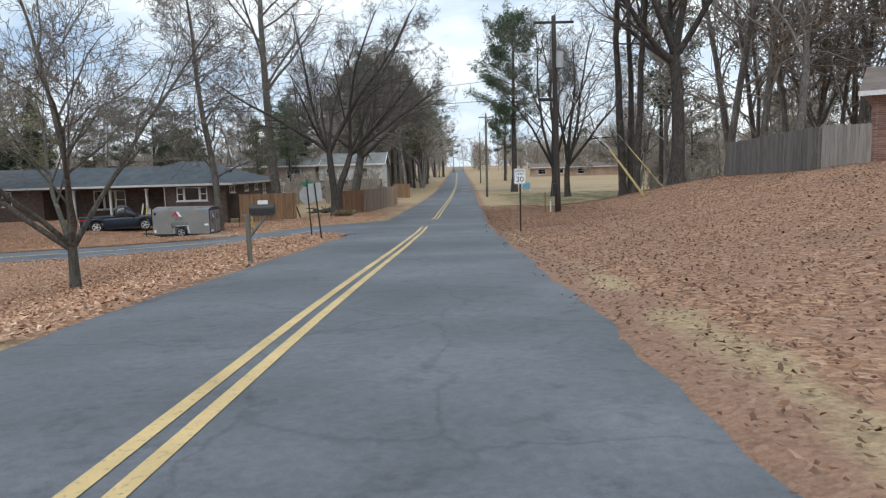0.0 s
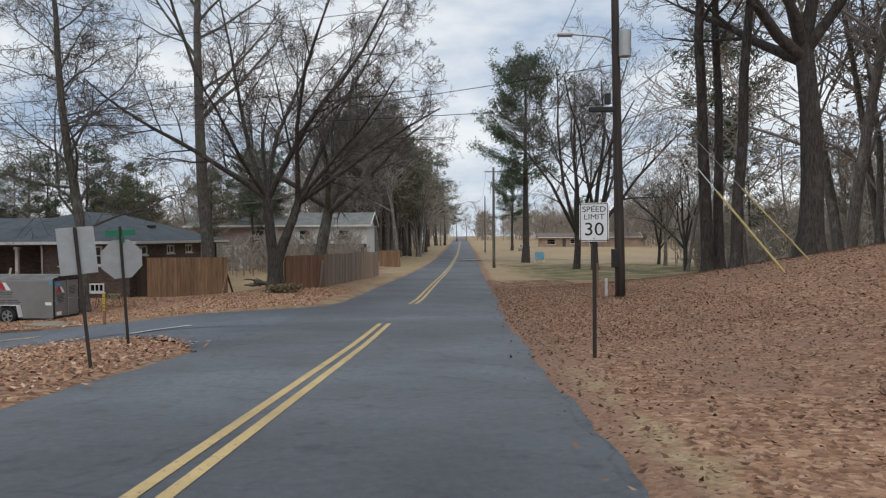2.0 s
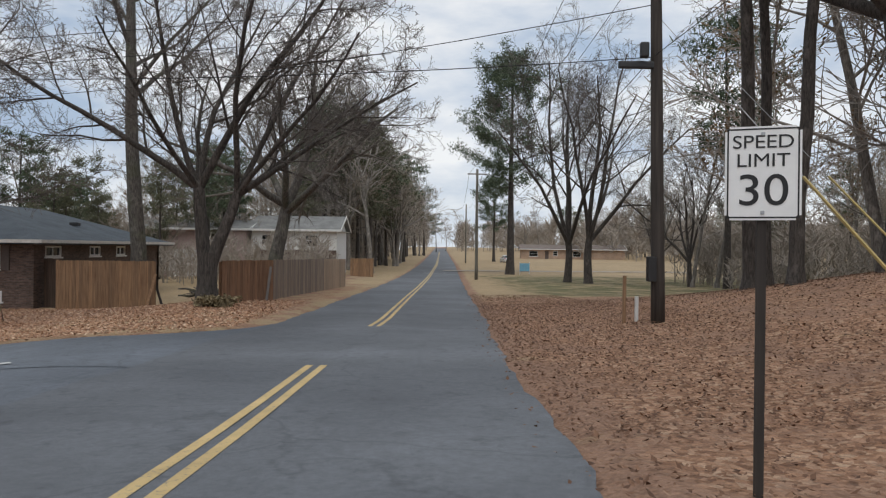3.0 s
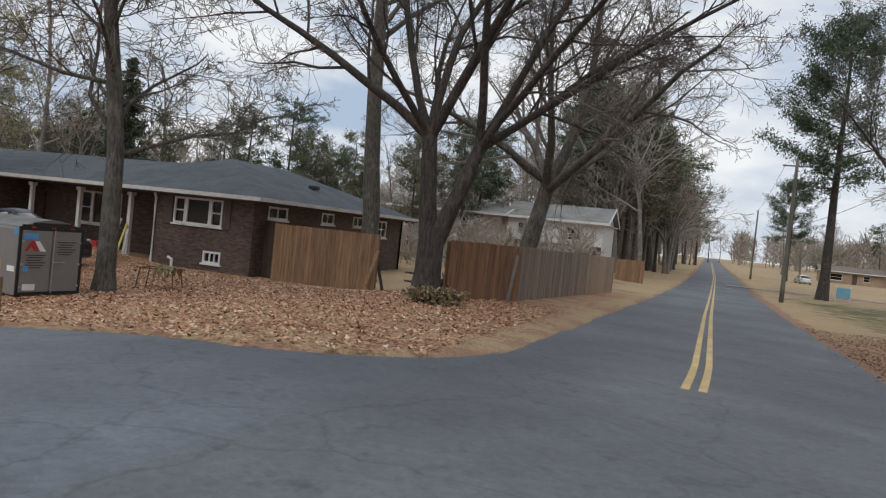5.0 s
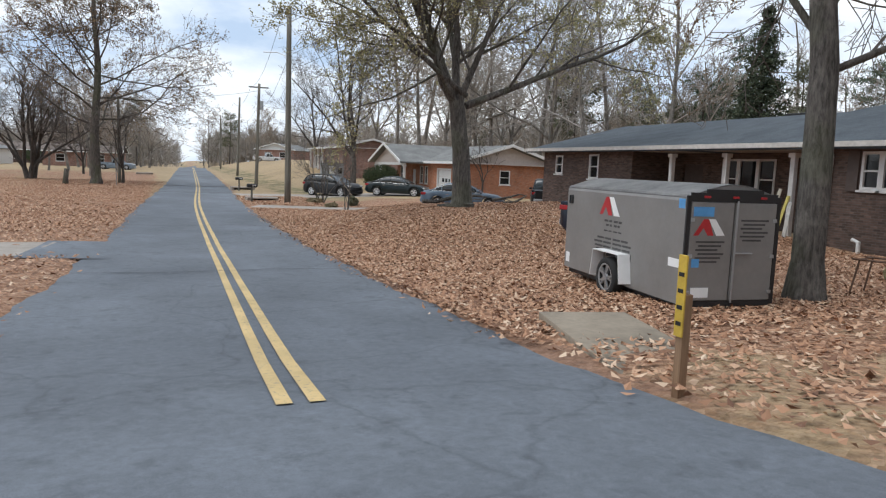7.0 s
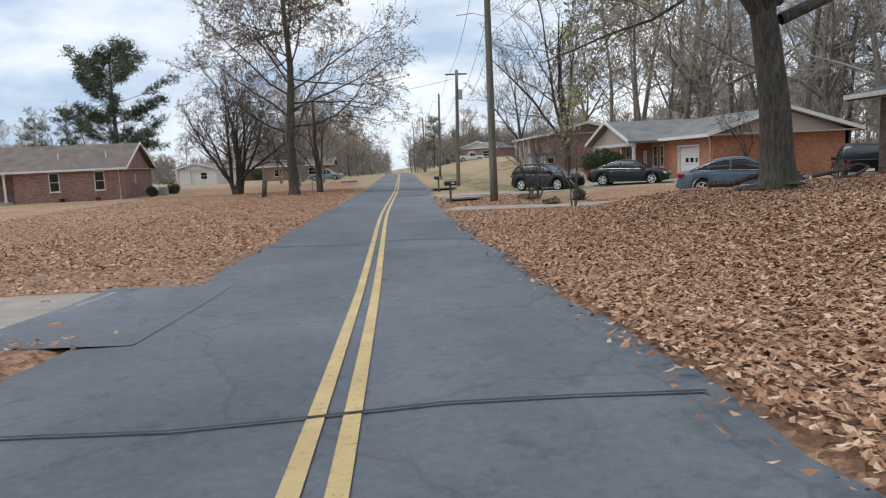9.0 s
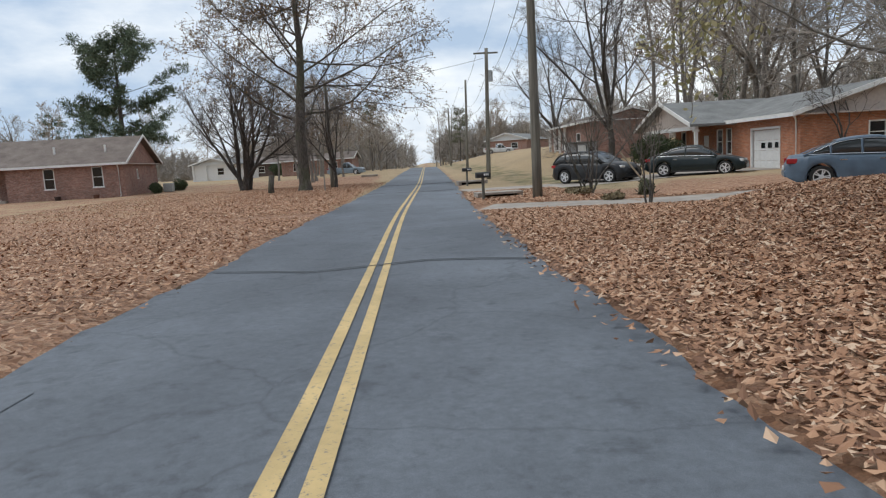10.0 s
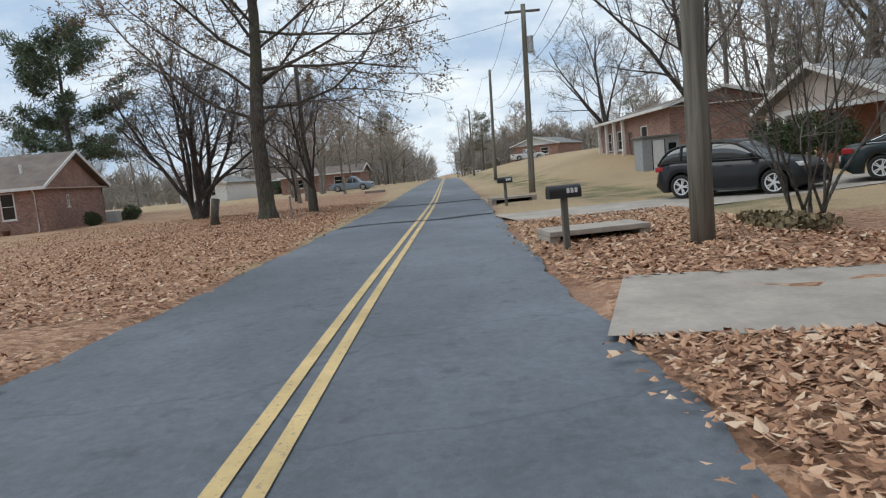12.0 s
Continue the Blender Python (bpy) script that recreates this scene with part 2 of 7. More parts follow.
M_cream = plain("cream_siding", (0.50, 0.42, 0.37), 0.7, grain=0.1)
M_pink = plain("pink_siding", (0.42, 0.31, 0.29), 0.75, grain=0.12)
# near-black colour standing in for shade inside the storm inlets
M_recess_shade = plain("recess_shade", (0.02, 0.02, 0.02), 0.9)
M_glass = window_glass()
M_fence = wood("fence_cedar", (0.17, 0.095, 0.052), (0.36, 0.225, 0.13))
M_fence_red = wood("fence_red_cedar", (0.155, 0.080, 0.046), (0.33, 0.19, 0.112))
M_fence_grey = wood("fence_weathered", (0.19, 0.145, 0.115), (0.36, 0.285, 0.225))
M_pole = wood("pole_wood", (0.095, 0.088, 0.072), (0.235, 0.222, 0.185), across=(10, 10, 0.5))
M_pole_dark = wood("pole_tarred", (0.022, 0.018, 0.016), (0.06, 0.05, 0.043), across=(10, 10, 0.5))
M_wire = plain("wire", (0.02, 0.02, 0.02), 0.6)
M_steel = plain("galvanised_steel", (0.42, 0.43, 0.44), 0.45, 0.8, grain=0.1)
M_black = plain("black_plastic", (0.018, 0.018, 0.019), 0.5)
M_sign_white = plain("sign_white", (0.80, 0.80, 0.79), 0.5, grain=0.05)
M_sign_back = plain("sign_back", (0.45, 0.46, 0.46), 0.5, 0.4, grain=0.12)
M_ink = plain("sign_black", (0.012, 0.012, 0.013), 0.5)
M_green_sign = plain("street_sign_green", (0.02, 0.20, 0.10), 0.5)
M_trailer = plain("trailer_grey", (0.235, 0.225, 0.215), 0.45, 0.15, grain=0.12, scale=1.5)
M_trailer_roof = plain("trailer_roof", (0.42, 0.41, 0.40), 0.5, 0.2, grain=0.4, scale=2)
M_tyre = plain("tyre", (0.02, 0.02, 0.02), 0.9)
M_rim = plain("rim", (0.72, 0.72, 0.73), 0.35, 0.3)
M_red = plain("red_plastic", (0.45, 0.025, 0.03), 0.4)


# ---- building helpers ----
def part(name, bm, material, parent=None, label="", smooth=False):
    """Links a bmesh as one mesh object, under a thing where one is given."""
    me = bpy.data.meshes.new(name)
    bm.to_mesh(me)
    bm.free()
    return part_mesh(name, me, material, parent, label, smooth)


def part_mesh(name, me, material, parent=None, label="", smooth=False):
    for m in material if isinstance(material, (list, tuple)) else [material]:
        if m is not None and not me.materials:
            me.materials.append(m)
        elif m is not None and len(me.materials) < (len(material) if isinstance(material, (list, tuple)) else 1):
            me.materials.append(m)
    if smooth:
        me.polygons.foreach_set("use_smooth", [True] * len(me.polygons))
    ob = new(name, me)
    if parent is not None:
        ob.parent = parent
    if label:
        tagged(ob, label)
    return ob


def thing(name, m, label, category, group="", kind=""):
    """An Empty at the base of a thing, which carries its tags."""
    ob = new(name)
    ob.empty_display_size = 0.2
    ob.matrix_basis = m
    return tagged(ob, label, category, group, kind)


def box(bm, x0, x1, y0, y1, z0, z1, bevel=0.0, m=None):
    """A box between the given limits; bevel rounds its edges."""
    g = bmesh.ops.create_cube(bm, size=1.0)
    vs = g["verts"]
    for v in vs:
        v.co = Vector((x0 + (v.co.x + 0.5) * (x1 - x0), y0 + (v.co.y + 0.5) * (y1 - y0), z0 + (v.co.z + 0.5) * (z1 - z0)))
    if bevel > 0:
        es = list({e for v in vs for e in v.link_edges})
        r = bmesh.ops.bevel(bm, geom=es, offset=bevel, segments=2, affect="EDGES", profile=0.6)
        vs = list({v for f in r["faces"] for v in f.verts} | {v for v in vs if v.is_valid})
    if m is not None:
        bmesh.ops.transform(bm, matrix=m, verts=[v for v in vs if v.is_valid])
    return vs


def bx(name, material, parent, x0, x1, y0, y1, z0, z1, bevel=0.0, label="", m=None):
    bm = bmesh.new()
    box(bm, x0, x1, y0, y1, z0, z1, bevel, m)
    return part(name, bm, material, parent, label)


def bm_poly(pts, thick=0.0, up=Vector((0, 0, 1))):
    """A flat polygon, or a slab below it."""
    bm = bmesh.new()
    f = bm.faces.new([bm.verts.new(p) for p in pts])
    if thick:
        r = bmesh.ops.extrude_face_region(bm, geom=[f])
        bmesh.ops.translate(bm, vec=-up * thick, verts=[v for v in r["geom"] if isinstance(v, bmesh.types.BMVert)])
    bmesh.ops.recalc_face_normals(bm, faces=bm.faces)
    return bm


class Tubes:
    """Collects tapered tubes and loose leaves into one mesh."""

    def __init__(self):
        self.v, self.f, self.n = [], [], 0

    rings, plans = {}, {}

    def tube(self, pts, radii, sides=6, cap=False):
        pts = np.asarray(pts, float)
        k = len(pts)
        d = np.empty_like(pts)
        d[0], d[-1] = pts[1] - pts[0], pts[-1] - pts[-2]
        if k > 2:
            d[1:-1] = (pts[2:] - pts[:-2]) * 0.5
        d /= np.sqrt((d * d).sum(1))[:, None] + 1e-9
        u, w = np.zeros_like(d), np.empty_like(d)
        if abs(d[0, 2]) < 0.8:
            u[:, 0], u[:, 1] = d[:, 1], -d[:, 0]
        else:
            u[:, 1], u[:, 2] = d[:, 2], -d[:, 1]
        u /= np.sqrt((u * u).sum(1))[:, None] + 1e-9
        w[:, 0] = d[:, 1] * u[:, 2] - d[:, 2] * u[:, 1]
        w[:, 1] = d[:, 2] * u[:, 0] - d[:, 0] * u[:, 2]
        w[:, 2] = d[:, 0] * u[:, 1] - d[:, 1] * u[:, 0]
        if sides not in self.rings:
            a = np.arange(sides) * 2 * np.pi / sides
            self.rings[sides] = np.cos(a)[None, :, None], np.sin(a)[None, :, None]
        ca, sa = self.rings[sides]
        vs = pts[:, None, :] + (u[:, None, :] * ca + w[:, None, :] * sa) * np.asarray(radii, float)[:, None, None]
        self.v.append(vs.reshape(-1, 3))
        b = self.n
        if (k, sides) not in self.plans:
            self.plans[k, sides] = np.array([(i * sides + j, i * sides + (j + 1) % sides, (i + 1) * sides + (j + 1) % sides, (i + 1) * sides + j) for i in range(k - 1) for j in range(sides)])
        self.f.extend((self.plans[k, sides] + b).tolist())
        if cap:
            self.f.append(tuple(b + (k - 1) * sides + j for j in range(sides)))
            self.f.append(tuple(b + sides - 1 - j for j in range(sides)))
        self.n += k * sides

    def quads(self, q):
        """q: an array of n x 4 x 3 corners."""
        q = np.asarray(q, float)
        self.v.append(q.reshape(-1, 3))
        b = self.n
        self.f.extend((np.arange(4 * len(q)).reshape(-1, 4) + b).tolist())
        self.n += 4 * len(q)

    def mesh(self, name):
        me = bpy.data.meshes.new(name)
        if self.n:
            me.from_pydata(np.concatenate(self.v).tolist(), [], self.f)
        me.update()
        return me


# ---- the lie of the land ----
def ss(a, b, x):
    u = np.clip((x - a) / (b - a), 0, 1)
    return u * u * (3 - 2 * u)


ROAD_A_Y = [-60, 0, 9, 13, 21, 31, 45, 70, 90, 110, 170, 260, 500]
ROAD_A_Z = [2.5, 0, -0.36, -0.56, -1.0, -1.5, -1.95, -2.42, -2.66, -2.7, -2.45, -1.7, 1]
ROAD_B_X = [-60, 0, 5, 9, 19, 26, 34, 38, 52, 76, 110, 150, 172, 210, 330]
ROAD_B_Z = [-1, -1.65, -1.9, -2.3, -2.75, -3.0, -3.1, -3.12, -3.2, -3.15, -2.9, -2.78, -2.8, -3.5, -6.0]


def land(x, y):
    """The height of the ground."""
    w = ss(-3, -14, x)
    h = (1 - w) * np.interp(y, ROAD_A_Y, ROAD_A_Z) + w * np.interp(-x, ROAD_B_X, ROAD_B_Z)
    h = h + ss(3, 18, x) * 2.35 * ss(62, 36, y)
    h = h + w * (0.18 + 0.12 * ss(-36, -44, x)) * ss(46, 55, y)
    h = h - 0.35 * ss(-8, -11.5, x) * ss(50.5, 54.5, y) * ss(-24, -12, x) * ss(80, 66, y)
    h = h + ss(-70, -100, x) * ss(44, 62, y) * 2.2
    h = h + 0.75 * ss(41.5, 47.5, y) * ss(-39.5, -35, x) * ss(-20, -27, x) * ss(60, 54, y)
    return h


def centre_a(y):
    return -2.1 + 0.0345 * y + np.interp(y, [38, 45, 60, 90, 140, 300], [0, 0.25, 0.35, 0.7, 1.2, 1.2])


def centre_b(x):
    return 37.55 - 0.029 * x - 0.34 * np.exp(-((x + 45) / 19) ** 2)


def on(x, y, dz=0.0):
    return float(land(x, y)) + dz


def road_inside(x, y):
    """How far inside the edge of the paving a place lies (metres, minus outside)."""
    ca, cb = centre_a(y), centre_b(x)
    a = np.minimum(x - (ca - 2.9), (ca + 3.15) - x)
    b = np.minimum(y - (cb - 2.8), (cb + 2.5) - y)
    b = np.where(x < -1, b, -9)
    # rounded corners of the junction
    fil_n = np.where((x > -6.8) & (x < -2.5) & (y > 39) & (y < 43.6), np.hypot(x + 6.8, y - 43.6) - 3.4, -9)
    fil_s = np.where((x > -10.6) & (x < -3.5) & (y < 36.5) & (y > 27.8), np.hypot(x + 10.8, y - 27.6) - 7.2, -9)
    return np.maximum.reduce([a, b, fil_n, fil_s])


def axis(lo, hi, f0, f1, step):
    fine = list(np.arange(f0, f1 + 1e-6, step))
    left, right, s, p = [], [], step, f0
    while p > lo:
        s *= 1.25
        p -= s
        left.append(p)
    s, p = step, f1
    while p < hi:
        s *= 1.25
        p += s
        right.append(p)
    return np.array(left[::-1] + fine + right)


def make_ground():
    xs, ys = axis(-700, 600, -92, 30, 0.5), axis(-400, 900, -4, 112, 0.5)
    X, Y = np.meshgrid(xs, ys)
    ins = road_inside(X, Y)
    Z = land(X, Y)
    rng = np.random.RandomState(3)
    rough = (rng.rand(*X.shape) - 0.5) * 0.04 * ss(0.2, 1.5, -ins)
    Z = Z + rough - 0.14 * ss(-0.35, 0.35, ins) + 0.03 * ss(0.0, 0.6, -ins)
    v = np.stack([X, Y, Z], -1).reshape(-1, 3)
    nx, ny = len(xs), len(ys)
    i = (np.arange(ny - 1)[:, None] * nx + np.arange(nx - 1)[None, :]).ravel()
    f = np.stack([i, i + 1, i + nx + 1, i + nx], 1)
    me = bpy.data.meshes.new("ground")
    me.from_pydata(v.tolist(), [], f.tolist())
    # what covers the ground: fallen leaves, green grass, bare red earth
    leaf = np.full(X.shape, 0.12)
    bank = ss(66, 50, Y) * ss(1.5, 3, X)
    leaf = np.maximum(leaf, 0.95 * bank)
    leaf = np.maximum(leaf, ss(-2, -5, X) * ss(5, 12, Y) * ss(76, 56, Y) * ss(-62, -46, X) * 0.92 * ss(60, 52, Y))
    leaf = np.maximum(leaf, ss(-5, -8, X) * ss(37, 35, Y) * ss(-125, -100, X) * (0.58 + 0.2 * ss(22, 33, Y)))
    leaf = np.maximum(leaf, 0.5 * ss(-1, -4, X) * ss(-14, -9, X) * ss(45, 50, Y) * ss(85, 70, Y))
    leaf = np.where((X < -43) & (Y > 41), leaf * ss(-66, -44, X), leaf)
    worn = ss(-15, -10, X) * ss(-3, -5, X) * ss(39, 41, Y) * ss(50, 46, Y)
    leaf = leaf * (1 - 0.42 * worn)
    green = 0.45 * ss(5, 9, X) * ss(52, 60, Y) * ss(104, 92, Y) + 0.35 * ss(-4, -8, X) * ss(44, 46, Y) * ss(50, 48, Y) + 0.12
    earth = 0.85 * ss(-1.2, -0.1, ins) * (X > 0) + 0.55 * ss(-0.9, -0.1, ins) * (X <= 0) * (Y > 40)
    earth = np.maximum(earth, 0.55 * ss(-3, -5, X) * ss(-8, -6, X) * ss(50, 56, Y) * ss(110, 90, Y))
    green = np.maximum(green, 0.42 * worn)
    earth = np.maximum(earth, 0.40 * bank)
    col = np.stack([leaf, green, earth, np.ones_like(leaf)], -1).reshape(-1, 4)
    ca = me.color_attributes.new("cover", "FLOAT_COLOR", "POINT")
    ca.data.foreach_set("color", col.ravel().astype(np.float32))
    me.polygons.foreach_set("use_smooth", [True] * len(me.polygons))
    ob = part_mesh("ground", me, M_ground)
    return tagged(ob, "leaf-strewn lawns with worn grass and red earth", "ground", kind="structure")


make_ground()


def strip(name, line, half0, half1, dz, material, label, category="road", step=1.5, cols=5, ragged=0.0):
    """A band of paving along a line of places, that follows the ground."""
    line = np.asarray(line, float)
    if len(line) < 12:
        s = np.concatenate([[0], np.cumsum(np.linalg.norm(np.diff(line, axis=0), axis=1))])
        u = np.linspace(0, s[-1], max(3, int(s[-1] / 0.7)))
        line = np.stack([np.interp(u, s, line[:, 0]), np.interp(u, s, line[:, 1])], 1)
    d = np.gradient(line, axis=0)
    d /= np.linalg.norm(d, axis=1)[:, None]
    nrm = np.stack([-d[:, 1], d[:, 0]], 1)
    us = np.linspace(half0, half1, cols)
    U = np.repeat(us[None, :], len(line), 0)
    if ragged:
        run = np.concatenate([[0], np.cumsum(np.linalg.norm(np.diff(line, axis=0), axis=1))])
        for c, ph in ((0, 0.3), (-1, 2.1)):
            U[:, c] += ragged * (np.sin(0.9 * run + ph) + 0.7 * np.sin(2.7 * run + 3 * ph) + 0.5 * np.sin(6.1 * run + 5 * ph))
    P = line[:, None, :] + nrm[:, None, :] * U[..., None]
    Z = land(P[..., 0], P[..., 1]) + dz
    v = np.concatenate([P, Z[..., None]], -1).reshape(-1, 3)
    k = len(line)
    i = (np.arange(k - 1)[:, None] * cols + np.arange(cols - 1)[None, :]).ravel()
    f = np.stack([i, i + cols, i + cols + 1, i + 1], 1)
    me = bpy.data.meshes.new(name)
    me.from_pydata(v.tolist(), [], f.tolist())
    bm = bmesh.new()
    bm.from_mesh(me)
    bmesh.ops.recalc_face_normals(bm, faces=bm.faces)
    if sum(fc.normal.z for fc in bm.faces) < 0:
        bmesh.ops.reverse_faces(bm, faces=bm.faces)
    bm.to_mesh(me)
    bm.free()
    ob = part_mesh(name, me, material)
    return tagged(ob, label, category, kind="structure")


ya = np.concatenate([np.arange(-30, 120, 0.4), np.arange(120, 420, 6.0)])
strip("road_main", np.stack([centre_a(ya), ya], 1), -3.15, 2.9, 0.0, M_asphalt, "blue-grey asphalt two-lane road", cols=9, ragged=0.045)
xb = np.concatenate([np.arange(-3.0, -120, -0.4), np.arange(-120, -420, -6.0)])
strip("road_side", np.stack([xb, centre_b(xb)], 1), -2.5, 2.8, -0.008, M_asphalt_b, "patched grey asphalt side road", cols=9, ragged=0.05)


def corner_paving(name, cx, cy, r, a0, a1, px, py, dz):
    """The paving in the rounded corner of the junction, between an arc and the corner point."""
    bm = bmesh.new()
    n, rows = 14, 6
    grid = []
    for i in range(n + 1):
        a = radians(a0 + (a1 - a0) * i / n)
        ax, ay = cx + r * math.cos(a), cy + r * math.sin(a)
        grid.append([bm.verts.new((ax + (px - ax) * j / rows, ay + (py - ay) * j / rows, on(ax + (px - ax) * j / rows, ay + (py - ay) * j / rows, dz))) for j in range(rows)])
    tip = bm.verts.new((px, py, on(px, py, dz)))
    for i in range(n):
        for j in range(rows - 1):
            bm.faces.new((grid[i][j], grid[i + 1][j], grid[i + 1][j + 1], grid[i][j + 1]))
        bm.faces.new((grid[i][rows - 1], grid[i + 1][rows - 1], tip))
    bmesh.ops.recalc_face_normals(bm, faces=bm.faces)
    if sum(fc.normal.z for fc in bm.faces) < 0:
        bmesh.ops.reverse_faces(bm, faces=bm.faces)
    tagged(part(name, bm, M_asphalt_b), "asphalt in the rounded corner of the junction", "road", kind="structure")


corner_paving("road_corner_north", -6.8, 43.6, 3.4, -90, 0, -3.2, 39.2, -0.016)
corner_paving("road_corner_south", -10.8, 27.6, 7.2, 0, 90, -3.2, 36.4, -0.016)

# double yellow lines, with a break at the junction
for name, y0, y1 in (("centre_line_near", -25, 36.4), ("centre_line_far", 42.6, 300)):
    yy = np.arange(y0, y1, 1.5)
    for off in (-0.17, 0.06):
        strip(name, np.stack([centre_a(yy), yy], 1), off, off + 0.115, 0.006, M_yellow, "worn yellow centre line on asphalt", "road marking", cols=2)
xx = -np.arange(11.5, 330, 1.5)
for off in (-0.17, 0.06):
    strip("centre_line_side", np.stack([xx, centre_b(xx)], 1), off, off + 0.115, 0.004, M_yellow, "worn yellow centre line on asphalt", "road marking", cols=2)
strip("stop_line_far", np.array([[0.9, 104.0], [2.6, 104.05], [4.3, 104.1]]), -0.15, 0.15, 0.008, M_white_line, "white bar across the far road", "road marking", cols=2)
# tarred seams and a darker patch across the side road
M_tar = plain("tar_seam", (0.045, 0.047, 0.05), 0.85, grain=0.35, scale=3)
for sx, half in ((-20.5, 0.02), (-33.0, 0.035), (-60.5, 0.15), (-72.0, 0.28), (-101.0, 0.35), (-128.0, 0.3)):
    yc = centre_b(sx)
    bend = 0.35 if half > 0.03 else 0.1
    across = [(sx + bend * math.sin(1.3 * k + sx), yc - 2.7 + 5.1 * k / 7) for k in range(8)]
    strip("tar_seam", np.array(across), -half, half, 0.011, M_tar, "dark tarred seam across the asphalt", "road seam", cols=3, ragged=half * 0.3)
# concrete drives
strip("driveway_near", np.array([[-44.6, 41.3], [-44.2, 42.5], [-43.3, 45], [-42.5, 47.5], [-41.8, 50.5], [-41.3, 53], [-41, 56]]), -1.5, 1.5, 0.045, M_concrete, "pale concrete driveway", "driveway", cols=7)
strip("driveway_orange_house", np.array([[-56.9, 41.7], [-57.2, 44], [-57.3, 48], [-57.0, 52], [-56.9, 57.6]]), -2.0, 2.2, 0.05, M_concrete, "worn concrete driveway", "driveway", cols=7)
strip("driveway_apron", np.array([[-25.25, 35.95], [-25.27, 35.0], [-25.29, 34.05]]), -2.1, 2.1, np.array([[-0.002], [0.024], [0.049]]), M_asphalt_b, "asphalt apron where the drive meets the road", "driveway", cols=7)
strip("driveway_south", np.array([[-25.29, 34.2], [-25.3, 34.0], [-25.4, 33.0], [-25.4, 28], [-25.5, 18]]), -1.7, 1.7, 0.045, M_concrete, "pale concrete driveway", "driveway", cols=7)
strip("stop_bar", np.array([[-7.3, 34.6], [-6.7, 35.1], [-6.1, 35.6]]), -0.12, 0.12, 0.012, M_white_line, "worn white bar at the mouth of the side road", "road marking", cols=2)
strip("field_path", np.array([[4.0, 112.0], [14, 112.5], [30, 113.5], [60, 116]]), -1.3, 1.3, 0.07, M_concrete, "pale path across the dry field", "path", cols=5)


# ---- houses ----
def wall_run(bm, p0, p1, z0, z1, thick, openings=()):
    """A straight wall from p0 to p1 with rectangular openings (from, to, sill, head) measured along it and from z = 0.
    Its outer face lies on the line; its thickness goes to the left of the way from p0 to p1."""
    p0, p1 = Vector((*p0, 0)), Vector((*p1, 0))
    d = p1 - p0
    length = d.length
    ang = math.atan2(d.y, d.x)
    m = Matrix.Translation(p0) @ Matrix.Rotation(ang, 4, "Z")

    us = sorted({0.0, length, *[o[0] for o in openings], *[o[1] for o in openings]})
    zs = sorted({z0, z1, *[o[2] for o in openings], *[o[3] for o in openings]})
    zs = [z for z in zs if z0 <= z <= z1]
    grid = {}

    def at(i, k, j):
        if (i, k, j) not in grid:
            grid[i, k, j] = bm.verts.new(m @ Vector((us[i], thick * k, zs[j])))
        return grid[i, k, j]

    def solid(i, j):
        if not (0 <= i < len(us) - 1 and 0 <= j < len(zs) - 1):
            return False
        u, z = (us[i] + us[i + 1]) / 2, (zs[j] + zs[j + 1]) / 2
        return not any(o[0] < u < o[1] and o[2] < z < o[3] for o in openings)

    made = []
    for i in range(len(us) - 1):
        for j in range(len(zs) - 1):
            if not solid(i, j):
                continue
            made.append(bm.faces.new((at(i, 0, j), at(i + 1, 0, j), at(i + 1, 0, j + 1), at(i, 0, j + 1))))
            made.append(bm.faces.new((at(i, 1, j), at(i, 1, j + 1), at(i + 1, 1, j + 1), at(i + 1, 1, j))))
            for di, dj, p, q in ((-1, 0, (i, j), (i, j + 1)), (1, 0, (i + 1, j), (i + 1, j + 1)), (0, -1, (i, j), (i + 1, j)), (0, 1, (i, j + 1), (i + 1, j + 1))):
                if not solid(i + di, j + dj):
                    made.append(bm.faces.new((at(p[0], 0, p[1]), at(q[0], 0, q[1]), at(q[0], 1, q[1]), at(p[0], 1, p[1]))))
    bmesh.ops.recalc_face_normals(bm, faces=made)
    return m


